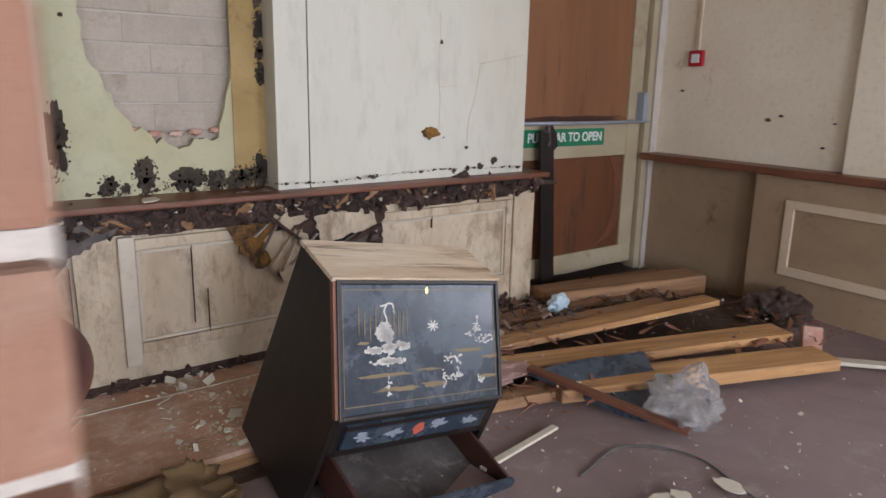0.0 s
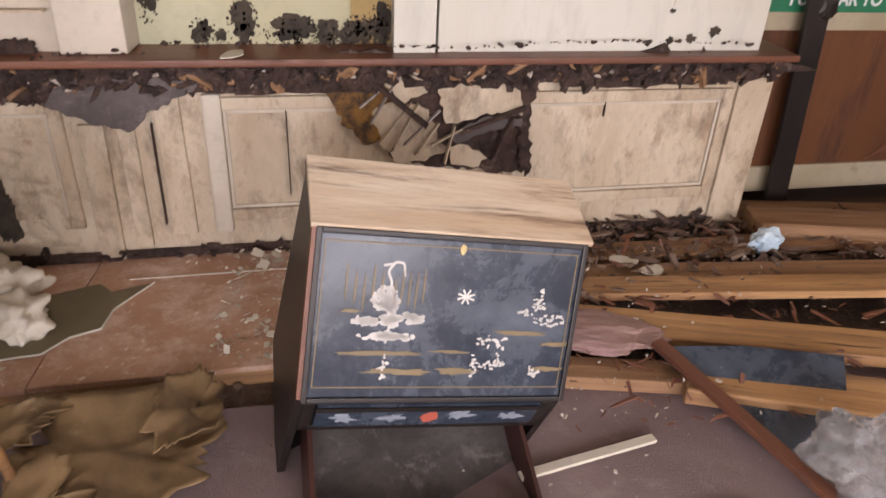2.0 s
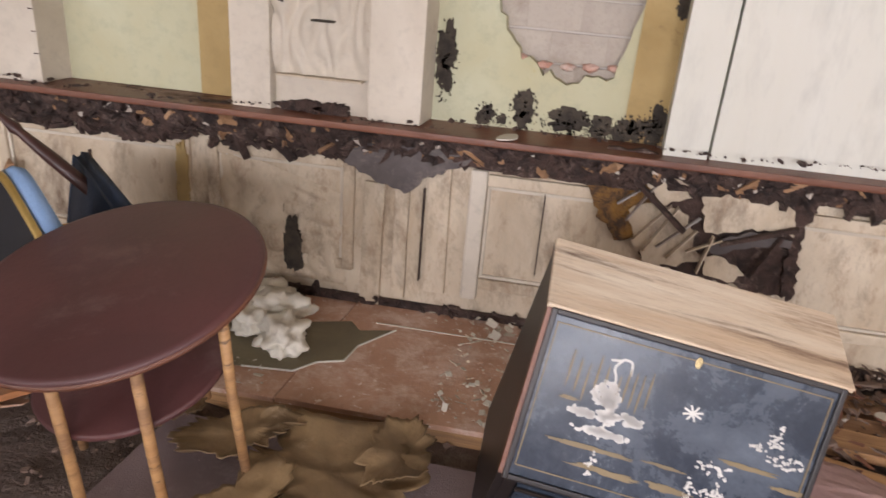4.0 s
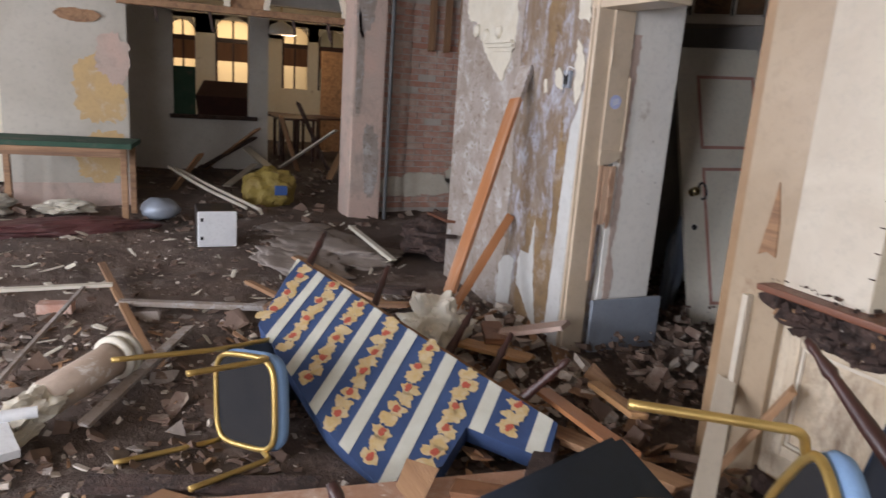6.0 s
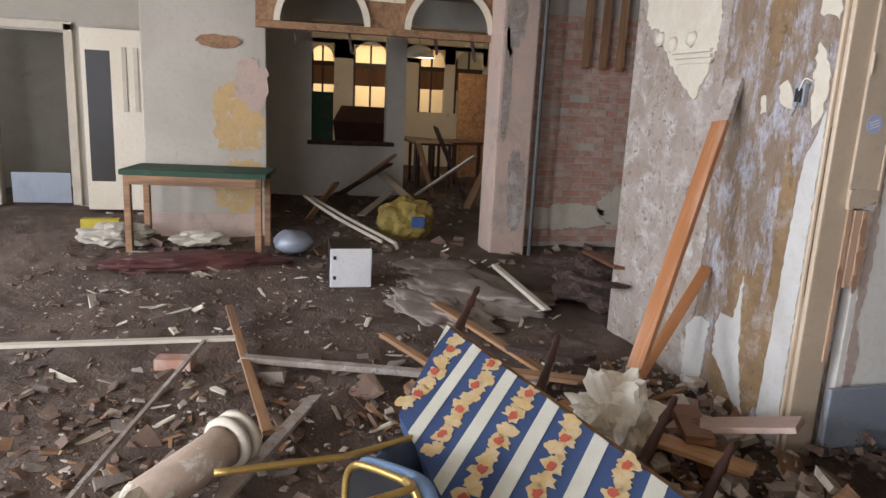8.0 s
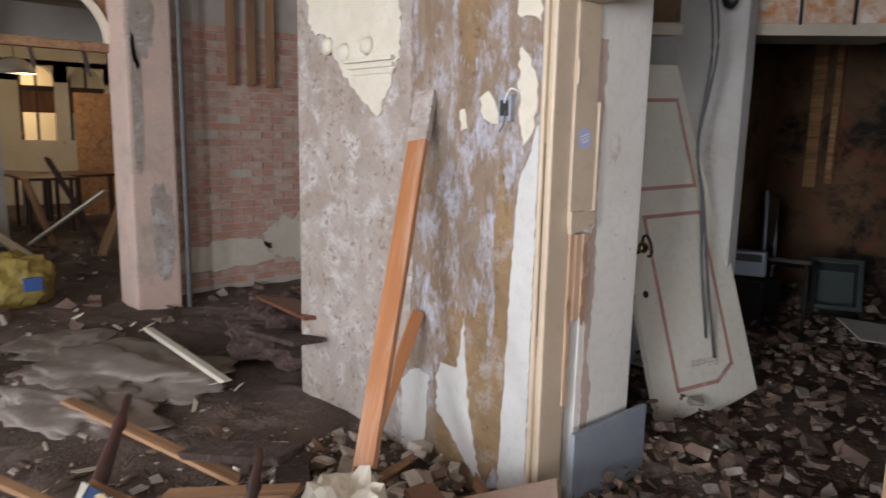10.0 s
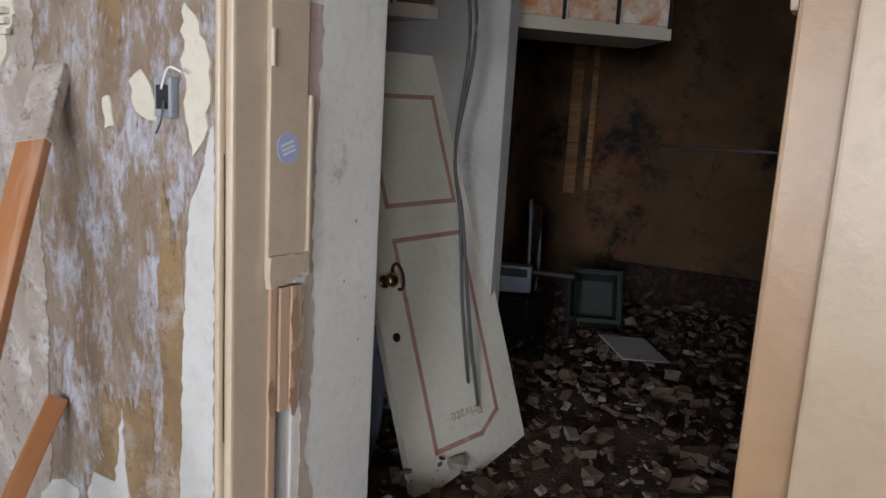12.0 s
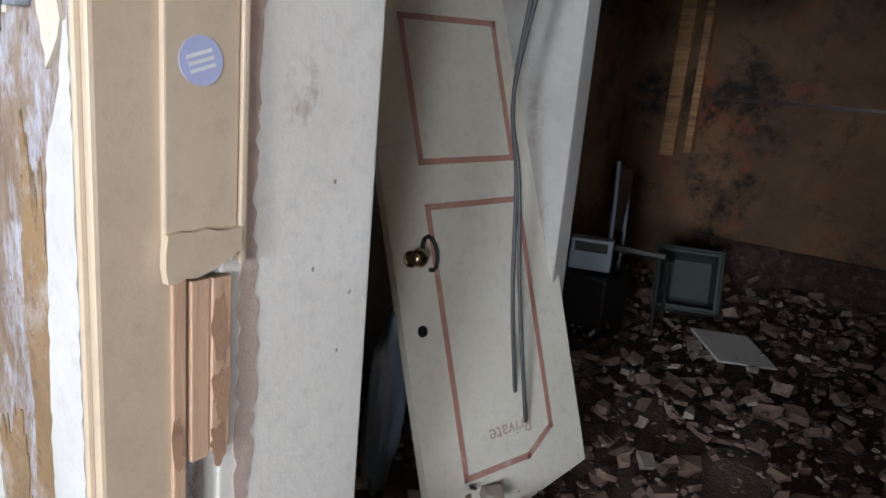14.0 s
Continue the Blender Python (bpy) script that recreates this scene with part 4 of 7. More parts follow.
def fallen_door():
    m = ortho((-0.52, 6.91, 0.02), (0.19, 0.74, 0.03), (-0.34, 0.0, 0.96))
    e = thing("fallen_door", "cream panelled door with pink stripes leaning off its hinges", "door", m)
    W, T, Hd = 0.76, 0.04, 2.02
    prof = [(0, 0), (0.08, 0.0), (0.3, 0.03), (0.42, 0.0), (W, 0.06), (W, Hd), (0, Hd)]
    bm = slab(prof, T)
    bm.transform(Matrix(((1, 0, 0, 0), (0, 0, 1, 0), (0, -1, 0, 0), (0, 0, 0, 1))))
    slabd = part("door_leaf", bm, M["doorpaint"], e)

    def strip(pts, w=0.022):
        out = []
        for (a, b), (c, d) in zip(pts, pts[1:] + pts[:1]):
            dx, dy = c - a, d - b
            ln = math.hypot(dx, dy)
            nx, ny = -dy / ln * w / 2, dx / ln * w / 2
            ex, ey = dx / ln * w / 2, dy / ln * w / 2
            s = slab([(a - nx - ex, b - ny - ey), (c - nx + ex, d - ny + ey), (c + nx + ex, d + ny + ey), (a + nx - ex, b + ny - ey)], 0.002)
            s.transform(Matrix(((1, 0, 0, 0), (0, 0, 1, 0), (0, 1, 0, 0.0), (0, 0, 0, 1))))
            out.append(s)
        return joined(out)

    part("painted_stripe", strip([(0.17, 0.16), (0.47, 0.16), (0.6, 0.24), (0.6, 1.12), (0.17, 1.12)]), M["pinkstripe"], e, "dull pink painted border")
    part("painted_stripe", strip([(0.17, 1.28), (0.6, 1.28), (0.6, 1.8), (0.17, 1.8)]), M["pinkstripe"], e, "dull pink painted border")
    part("knob", joined([tube([(0.07, 0.95, 0), (0.07, 0.95, 0.045)], 0.012, 12), crumple((0.034, 0.034, 0.026), 1, 2, 0.0)]), M["chrome"], e, "tarnished brass knob", True)
    kn = [o for o in e.children if o.name.startswith("knob")][0]
    for vtx in kn.data.vertices[24:]:
        vtx.co += Vector((0.07, 0.95, 0.055))
    ringp = [(0.15 + 0.03 * math.cos(a * 0.5), 0.96 + 0.06 * math.sin(a * 0.5), 0.004) for a in range(-4, 8)]
    part("knob_rose", lathe([(0.03, 0.0), (0.03, 0.004), (0.022, 0.008)], 24), M["chrome"], e, "tarnished brass rose", True).location = (0.07, 0.95, 0)
    # Black tube and raised disc put in for the dark inside two holes.
    part("splintered_hole", tube(ringp, 0.008, 6), M["black"], e)
    part("lock_hole", lathe([(0.02, 0.0005), (0.02, 0.003)], 20), M["black"], e).location = (0.075, 0.7, 0)
    fc = bpy.data.curves.new("word", "FONT")
    fc.body, fc.size, fc.extrude, fc.align_x = "Private", 0.075, 0.0008, "CENTER"
    tx = new("painted_word", fc)
    tx.data.materials.append(M["fadedword"])
    tx.parent = e
    tx.matrix_local = Matrix.Translation((0.4, 0.3, 0.002)) @ pose(0, 0, 0, 0, 0, 180)
    tagged(tx, "faded pink upside-down painted word")


fallen_door()


# ---- torn, stained and broken parts of the walls ----
def wall_patch(parent, cx, cz, rx, rz, y, seed, material, depth=0.004, rough=0.3, name="flake", label="", n=64):
    return part(name, slab(ragged(cx, cz, rx, rz, seed, n, rough), depth + 0.003, Matrix.Translation((0, y - depth, 0))), material, parent, label)


def torn(parent, pts, y, depth, material, seed=0, name="flake", label="", fray=0.006):
    """A torn sheet on a wall that faces -y: corner points with frayed edges between."""
    rnd = random.Random(seed)
    out = []
    for (a, b), (c, d) in zip(pts, pts[1:] + pts[:1]):
        k = max(2, int(math.hypot(c - a, d - b) / 0.022))
        for i in range(k):
            s, off = i / k, (rnd.uniform(-fray, fray) if i else 0)
            ln = math.hypot(c - a, d - b)
            out.append((a + (c - a) * s - off * (d - b) / ln, b + (d - b) * s + off * (c - a) / ln))
    return part(name, slab(out, depth + 0.003, Matrix.Translation((0, y - depth, 0))), material, parent, label)


# mould on the green bays and specks on the board
def mould(parent, x, z, a, b, y, seed, n):
    """A cloud of small mould spots round a centre."""
    rnd = random.Random(seed)
    out = [slab(ragged(x, max(0.9, z), a * 0.8, b * 0.78, seed, 70, 0.55), 0.003, Matrix.Translation((0, y - 0.003, 0)))]
    for _ in range(2 * n):
        d, w = 1.1 * rnd.random() ** 0.65, rnd.uniform(0, 6.28)
        r = 0.35 * min(a, b) * rnd.uniform(0.08, 0.5) * (1.2 - 0.7 * d)
        out.append(slab(ragged(x + a * d * math.cos(w), max(0.884, z + b * d * math.sin(w)), r, r * rnd.uniform(0.7, 1.4), rnd.randint(0, 9999), 9, 0.45), 0.002 + 0.002 * rnd.random(), Matrix.Translation((0, y - 0.004, 0))))
    ob = part("mould", joined(out), M["mould"], parent, "black mould growth")
    return tagged(ob, kind="stuff")


for k, (x, z, a, b, n) in enumerate(((3.03, 1.12, 0.06, 0.15, 70), (3.235, 0.93, 0.05, 0.05, 40), (3.3, 0.91, 0.025, 0.03, 18), (3.395, 0.95, 0.06, 0.09, 60), (3.6, 0.93, 0.12, 0.055, 90), (3.74, 0.92, 0.07, 0.05, 50), (3.87, 0.93, 0.08, 0.06, 70), (3.955, 0.95, 0.05, 0.1, 70))):
    mould(bayw, x, z, a, b, 5.86 if x < 3.8 else 5.852, 100 + k, n)
for k, (z, r) in enumerate(((1.42, 0.06), (1.52, 0.05), (1.64, 0.07), (1.78, 0.07), (1.95, 0.08))):
    mould(bayw, 3.98, z, 0.035, r, 5.852, 130 + k, 40)
wall_patch(bayw, 3.1, 1.62, 0.012, 0.008, 5.859, 5, M["mould"], 0.003, 0.2, "mould")
for k, (x, z, r) in enumerate(((5.19, 1.04, 0.012), (5.2, 0.925, 0.018), (5.3, 0.935, 0.022), (5.41, 0.955, 0.025), (5.1, 0.915, 0.015), (5.02, 1.1, 0.006), (4.99, 1.6, 0.012))):
    wall_patch(sheetb, x, z, r, r * 0.8, 5.70, 140 + k, M["mould"], 0.002, 0.6, "mould", "black mould speck")
for k, pts in enumerate((((4.98, 1.75), (4.985, 1.6), (4.975, 1.45), (4.99, 1.3), (4.985, 1.16)), ((5.28, 1.5), (5.24, 1.3), (5.2, 1.2), (5.19, 1.06)), ((4.985, 1.37), (5.1, 1.38)), ((5.28, 1.5), (5.5, 1.54), (5.62, 1.56)))):
    part("crack", tube([(x, 5.7, z) for x, z in pts], 0.0018, 5), M["panel"], sheetb, "fine crack in the paint")
part("torn_hole", joined([crumple((0.055, 0.02, 0.022), 3, 3, 0.6), crumple((0.03, 0.02, 0.03), 5, 3, 0.7)]), M["insul"], sheetb, "amber torn lump of rotted board").location = (4.92, 5.695, 1.13)
# bricks round the hole and block work behind it
hr = random.Random(3)
for k in range(7):
    part("broken_brick", crumple((0.035, 0.02, 0.018), k + 20, 1, 0.5), M["brick"], bayw, "broken red brick edge").location = (3.25 + 0.1 * k, 5.89, 1.13 + 0.02 * hr.random() + 0.05 * (k - 3) ** 2 / 5 * 0.6)
# paper board between the pilasters: creases and tears
bm = empty_bm()
gv = [[bm.verts.new((2.362 + 0.406 * i / 40, 5.735 - 0.055 * abs(noise.noise((i * 0.13 + 0.9 * noise.noise((i * 0.12, j * 0.07, 2)), j * 0.07 + 0.05 * i, 7))) ** 0.7, 1.03 + (H - 1.03) * j / 120)) for i in range(41)] for j in range(121)]
for j in range(120):
    for i in range(40):
        bm.faces.new((gv[j][i], gv[j][i + 1], gv[j + 1][i + 1], gv[j + 1][i]))
part("crumpled_paper", bm, M["offwhite"], pil, "crumpled white lining paper", True)
bm = empty_bm()
gv = [[bm.verts.new((2.1 + 0.58 * i / 50, 5.722 - (0.045 * abs(noise.noise((i * 0.1 - j * 0.05, j * 0.1 + i * 0.03, 11))) ** 0.75 + 0.012) * min(1.0, i / 4, (50 - i) / 4, j / 4, (50 - j) / 4), 0.12 + (0.58 - 0.0032 * i) * j / 50)) for i in range(51)] for j in range(51)]
for j in range(50):
    for i in range(50):
        bm.faces.new((gv[j][i], gv[j][i + 1], gv[j + 1][i + 1], gv[j + 1][i]))
part("creased_lining", bm, M["panel"], wains, "creased and sagging lining of a panel", True)
# Solid bars; the mould-coloured ones paint in the shade of open tears.
for k, (x0, x1, z) in enumerate(((2.62, 2.74, 1.43), (2.53, 2.62, 1.24), (2.38, 2.42, 1.31), (2.38, 2.74, 1.02))):
    part("tear", box(0, 5.688, 0, x1 - x0, 5.735, 0.008, 0.001, Matrix.Translation((x0, 0, z)) @ pose(0, 0, 0, 0, (k % 3 - 1) * 14 if k != 3 else 0, 0)), M["panel"] if k == 3 else M["mould"], pil)
for k, (x, z, a, b) in enumerate(((2.47, 0.9, 0.09, 0.025), (2.62, 0.905, 0.06, 0.03), (1.3, 0.89, 0.05, 0.012))):
    wall_patch(pil, x, z, a, b, 5.735, 160 + k, M["rot"], 0.03, 0.5, "rot_clump")
for k in range(12):
    z = 1.0 + 0.09 * k
    part("paint_crack", box(1.33, 5.676, z, 1.352, 5.681, z + 0.004, 0), M["rot"], pil)
# wainscot decay
for k, (x, z, a, b, mt) in enumerate(((2.6, 0.75, 0.2, 0.03, "rot"), (1.75, 0.73, 0.2, 0.06, "rot"), (3.6, 0.76, 0.35, 0.03, "rot"), (5.0, 0.76, 0.2, 0.02, "rot"),
                                      (2.45, 0.3, 0.04, 0.12, "mould"), (4.62, 0.2, 0.05, 0.03, "rot"), (1.95, 0.45, 0.03, 0.2, "ochre_wall"), (5.1, 0.77, 0.35, 0.025, "rot"))):
    wall_patch(wains, x, z, a, b, 5.70, 200 + k, M[mt], 0.012 + 0.01 * (k % 3), 0.5, "rotted_patch", "dark rotted and eaten wood", 80)
for k, (x, z, w, h, lean) in enumerate(((3.98, 0.7, 0.03, 0.2, 30), (4.02, 0.62, 0.025, 0.2, 38), (4.07, 0.58, 0.03, 0.22, 28), (4.12, 0.6, 0.02, 0.2, 45), (4.17, 0.56, 0.03, 0.16, 35), (4.24, 0.6, 0.02, 0.14, 62), (3.93, 0.76, 0.02, 0.12, 50), (4.3, 0.52, 0.03, 0.16, 12))):
    part("torn_fibre", board(h, w, 0.006, 50 + k, torn=0.03), M["panel" if k % 3 else "barelight"], wains, "torn fibres of board").matrix_local = pose(x - 0.07, 5.672 - 0.003 * (k % 3), z - 0.09, 0, lean - 90, 0)
M["flap"] = surface("dark_torn_lining", (0.12, 0.1, 0.095), (0.07, 0.058, 0.055), (0.22, 0.18, 0.16), 0.8, 40, 6, bump=0.4)
torn(wains, [(2.688, 0.71), (2.772, 0.8), (3.264, 0.8), (3.17, 0.735), (3.047, 0.686), (2.949, 0.602), (2.847, 0.632), (2.782, 0.667)], 5.67, 0.012, M["flap"], 17, "hanging_flap", "dark hanging flap of torn lining", 0.01)
torn(wains, [(3.69, 0.8), (3.98, 0.8), (3.985, 0.7), (3.961, 0.546), (3.872, 0.515), (3.802, 0.588)], 5.695, 0.01, M["insul"], 18, "rotted_patch", "amber rotted fibre", 0.014)
# Flat rot slab; its dark colour also stands for shade inside the hole.
torn(wains, [(3.98, 0.83), (4.62, 0.83), (4.6, 0.6), (4.62, 0.394), (4.589, 0.359), (4.335, 0.385), (4.2, 0.4), (4.0, 0.45), (3.95, 0.6)], 5.7, 0.006, M["rot"], 19, "rotted_patch", "dark rot, flat, with the hollow's shade in its colour", 0.016)
torn(wains, [(3.91, 0.65), (4.0, 0.69), (4.151, 0.656), (4.19, 0.56), (4.235, 0.474), (4.12, 0.44), (4.03, 0.433), (3.944, 0.521)], 5.688, 0.008, M["panel"], 20, "torn_flap", "torn cream flap of board", 0.012)
torn(wains, [(3.934, 0.815), (4.173, 0.775), (4.149, 0.731), (4.029, 0.683)], 5.68, 0.006, M["panel"], 21, "torn_flap", "torn cream flap of board", 0.008)
torn(wains, [(4.186, 0.75), (4.35, 0.76), (4.53, 0.745), (4.563, 0.623), (4.402, 0.639), (4.3, 0.61), (4.226, 0.599)], 5.683, 0.008, M["panel"], 22, "torn_flap", "torn cream flap of board", 0.01)
torn(wains, [(4.25, 0.54), (4.3, 0.585), (4.4, 0.63), (4.56, 0.615), (4.56, 0.58), (4.42, 0.57), (4.28, 0.515)], 5.672, 0.01, M["flap"], 23, "hanging_flap", "dark hanging strip of torn lining", 0.007)
torn(wains, [(4.55, 0.62), (4.6, 0.55), (4.63, 0.4), (4.6, 0.35), (4.57, 0.42)], 5.676, 0.008, M["rot"], 24, "rotted_patch", "dark rotted and eaten wood", 0.012)
torn(wains, [(4.24, 0.5), (4.33, 0.5), (4.42, 0.44), (4.36, 0.4), (4.26, 0.42)], 5.684, 0.006, M["panel"], 25, "torn_flap", "torn cream flap of board", 0.01)
for k, (x, z0, z1) in enumerate(((3.02, 0.2, 0.62), (3.55, 0.3, 0.66), (3.62, 0.2, 0.45), (2.4, 0.2, 0.5), (4.95, 0.6, 0.7), (5.3, 0.68, 0.74), (1.5, 0.4, 0.6))):
    part("split", box(x + 0.002, 5.706 if x > 3.2 or x < 2.7 else 5.694, z0, x + 0.005, 5.7265, z1, 0), M["rot"], wains)
for k, (a, b, c) in enumerate((((3.9, 5.66, 0.78), (4.12, 5.63, 0.6), 0.05), ((4.3, 5.66, 0.56), (4.55, 5.64, 0.66), 0.035), ((4.44, 5.64, 0.45), (4.52, 5.66, 0.62), 0.03))):
    part("broken_slat", board((Vector(b) - Vector(a)).length, c, 0.015, k, torn=0.05), M["rot"], wains).matrix_local = laid(a, b)

# bare pier: hanging paint, white strips, socket
FY = 5.76
torn(pier, [(-2.13, H), (-2.13, 2.12), (-2.1, 2.05), (-1.95, 2.01), (-1.87, 1.89), (-1.67, 1.71), (-1.5, 1.6), (-1.43, 1.69), (-1.32, 1.89), (-1.28, H)], 5.785, 0.012, M["flake"], 1, "hanging_paint", "cream paint sheet peeling off the plaster", 0.014)
for k in range(3):
    part("old_moulding", box(-1.7 - 0.03 * k, 5.76 - 0.006 * k, 1.8 + 0.03 * k, -1.36, 5.774, 1.82 + 0.03 * k, 0.004), M["flake"], pier)
for k, (x, z) in enumerate(((-1.93, 1.96), (-1.78, 1.92), (-1.58, 1.94))):
    part("moulding_lump", crumple((0.05, 0.025, 0.045), k + 3, 2, 0.3), M["flake"], pier, smooth=True).location = (x, 5.77, z)
torn(pier, [(-0.6, 0), (-0.585, 0.41), (-0.57, 0.8), (-0.55, 1.22), (-0.535, 1.36), (-0.5, 1.43), (-0.48, 1.47), (-0.462, 1.56), (-0.447, 1.57), (-0.447, 0)], FY, 0.006, M["whiteflake"], 2, "paint_strip", "white paint strip with torn edge", 0.005)
torn(pier, [(-0.525, 1.487), (-0.55, 1.595), (-0.56, 1.7), (-0.552, 1.86), (-0.5, 1.81), (-0.47, 1.74), (-0.462, 1.62), (-0.48, 1.535)], FY, 0.007, M["flake"], 3, "paint_strip", "white paint flake", 0.012)
torn(pier, [(-0.58, 1.98), (-0.6, 2.2), (-0.57, H), (-0.447, H), (-0.46, 1.94)], FY, 0.006, M["flake"], 4, "paint_strip", "", 0.012)
torn(pier, [(-0.77, 1.67), (-0.72, 1.7), (-0.67, 1.63), (-0.66, 1.57), (-0.72, 1.58), (-0.76, 1.62)], FY, 0.007, M["flake"], 5, "paint_flake", "", 0.01)
torn(pier, [(-0.89, 1.62), (-0.86, 1.63), (-0.84, 1.55), (-0.88, 1.54)], FY, 0.005, M["flake"], 6, "paint_flake")
torn(pier, [(-1.26, 0), (-1.26, 0.34), (-1.2, 0.4), (-1.15, 0.42), (-1.055, 0.42), (-1.07, 0.2), (-1.08, 0)], FY, 0.006, M["whiteflake"], 7, "paint_strip", "white paint flake near the floor", 0.008)
torn(pier, [(-1.0, 0.26), (-1.0, 0.44), (-0.97, 0.5), (-0.87, 0.5), (-0.83, 0.74), (-0.815, 0.55), (-0.78, 0.3), (-0.7, 0.02), (-0.8, 0.08), (-0.91, 0.2)], FY, 0.006, M["whiteflake"], 8, "paint_strip", "white torn paint with a pointed tip", 0.008)
wall_patch(pier, -0.8, 0.4, 0.22, 0.42, FY, 61, M["wetochre"], 0.0025, 0.4, "bare_patch", "ochre bare plaster patch", 160)
wall_patch(pier, -0.61, 0.9, 0.05, 0.6, FY, 64, M["wetochre"], 0.002, 0.4, "bare_patch", "ochre bare plaster patch", 160)
wall_patch(pier, -0.8, 2.2, 0.1, 0.45, FY, 62, M["wetochre"], 0.0015, 0.6, "bare_patch", "brown bare plaster patch", 160)
torn(pier, [(-1.3, -0.1), (-1.3, H), (-1.2, H), (-1.215, 1.5), (-1.19, 0.9), (-1.22, -0.1)], FY, 0.005, M["barelight"], 12, "scraped_corner", "pale scraped corner of plaster", 0.012)
so = solid("wall_socket_box", box(-0.645, 5.735, 1.58, -0.58, 5.759, 1.68, 0.004), M["steel"], "broken galvanised switch box with loose wires on bare plaster", "switch box")
# Black plate on the solid box; shade of the opening as colour.
part("gap", box(-0.635, 5.733, 1.6, -0.59, 5.7355, 1.66, 0.001), M["black"], so)
part("wire", tube(curve_pts([(-0.61, 5.73, 1.65), (-0.57, 5.72, 1.7), (-0.53, 5.73, 1.69)]), 0.003, 6), M["whiteplastic"], so)
part("wire", tube(curve_pts([(-0.6, 5.73, 1.62), (-0.6, 5.72, 1.57), (-0.63, 5.73, 1.54)]), 0.003, 6), M["cable"], so)

# door lining, broken below
M["pinkbatten"] = surface("pinkish_bare_timber", (0.6, 0.41, 0.28), (0.5, 0.32, 0.21), (0.24, 0.13, 0.08), 0.7, 90, 4, stretch=(2, 2, 0.2), bump=0.25, vary=20)
lin = structure("trim_lining", box(-0.384, 5.86, 1.19, -0.366, 6.0, 2.02, 0.004), M["tan_gloss"], "cream gloss door lining broken off below")
torn(lin, [(0, -0.035), (0.03, -0.028), (0.075, -0.024), (0.1, -0.012), (0.112, -0.004), (0.13, 0.003), (0.145, 0.012), (0.145, 0.05), (0, 0.05)], 0, 0.016, M["tan_gloss"], 4, "broken_edge").matrix_local = basis((-0.368, 5.858, 1.19), (0, 1, 0), (-1, 0, 0), (0, 0, 1))
# Undercoat strip that also carries the lining edge's shadow as colour.
torn(lin, [(0, 0.1), (0.035, 0.12), (0.06, 0.5), (0.02, 0.62), (0.05, 0.9), (0.03, 1.3), (0.055, 1.9), (0, 1.9)], 0, 0.002, M["pinkplaster"], 14, "bare_strip", "beige undercoat with the lining's shadow painted in beside it", 0.008).matrix_local = basis((-0.3845, 6.017, 0.0), (0, 1, 0), (-1, 0, 0), (0, 0, 1))
part("bead", box(-0.384, 6.002, 1.17, -0.358, 6.016, 1.66, 0.004), M["tan_gloss"], lin)
for k, (y0, y1, z0, z1) in enumerate(((5.876, 5.902, 0.45, 1.16), (5.909, 5.946, 0.8, 1.15), (5.948, 5.988, 0.81, 1.15))):
    part("batten", box(-0.384, y0, z0, -0.37 + 0.004 * k, y1, z1, 0.003), M["pinkbatten"], lin, "bare timber batten")
M["battenstain"] = surface("stained_timber", (0.42, 0.26, 0.17), (0.33, 0.19, 0.12), (0.2, 0.11, 0.07), 0.75, 90, 4, bump=0.2)
for k, (y, z, w, h) in enumerate(((5.962, 1.05, 0.018, 0.06), (5.967, 0.92, 0.02, 0.05), (5.96, 0.83, 0.016, 0.04), (5.885, 0.84, 0.012, 0.05))):
    part("stain", slab(ragged(0, 0, w, h, 90 + k, 30, 0.5), 0.0015), M["battenstain"], lin, "brown stain on bare timber").matrix_local = basis((-0.3605 if k < 3 else -0.3685, y, z), (0, 1, 0), (-1, 0, 0), (0, 0, 1))
for z in (1.72,):
    part("hinge", tube([(-0.362, 5.862, z), (-0.362, 5.862, z + 0.09)], 0.008, 10), M["tan_gloss"], lin)
st = solid("round_sticker", lathe([(0.04, 0), (0.04, 0.0015)], 40), M["stickerblue"], "round pale blue paper fire-door sticker", "sticker", m=basis((-0.3655, 5.925, 1.52), (0, 1, 0), (0, 0, 1), (1, 0, 0)))
for v in (-0.012, 0.0, 0.012):
    part("print_bar", box(-0.024, v - 0.003, 0.0015, 0.024, v + 0.003, 0.0022, 0, pose(0, 0, 0, 0, 0, 18)), M["whiteplastic"], st)
for y, z in ((6.2, 1.12), (6.28, 0.92), (6.25, 1.3), (6.31, 1.05)):
    part("scuff", crumple((0.002, 0.006, 0.008), int(z * 50), 1, 0.4), M["barelight"], lin).location = (-0.386, y, z)
part("crack", tube([(-0.424, 5.767, 1.5), (-0.4235, 5.767, 1.2), (-0.425, 5.767, 0.9), (-0.423, 5.767, 0.75)], 0.0016, 5), M["rot"], jamb)
part("hinge", box(0.785, 5.8, 1.8, 0.806, 5.85, 1.93, 0.006), M["tan_gloss"], jamb, "painted-over hinge")
part("edge_board", box(0.985, 5.655, -0.05, 1.015, 5.689, 0.8, 0.004), M["offwhite"], jamb)
part("torn_hole", slab([(1.0, 0.97), (1.04, 0.99), (1.085, 0.975), (1.075, 1.12), (1.045, 1.27), (1.03, 1.14)], 0.006, Matrix.Translation((0, 5.684, 0))), M["oldwood"], jamb, "brown torn patch of bare wood")

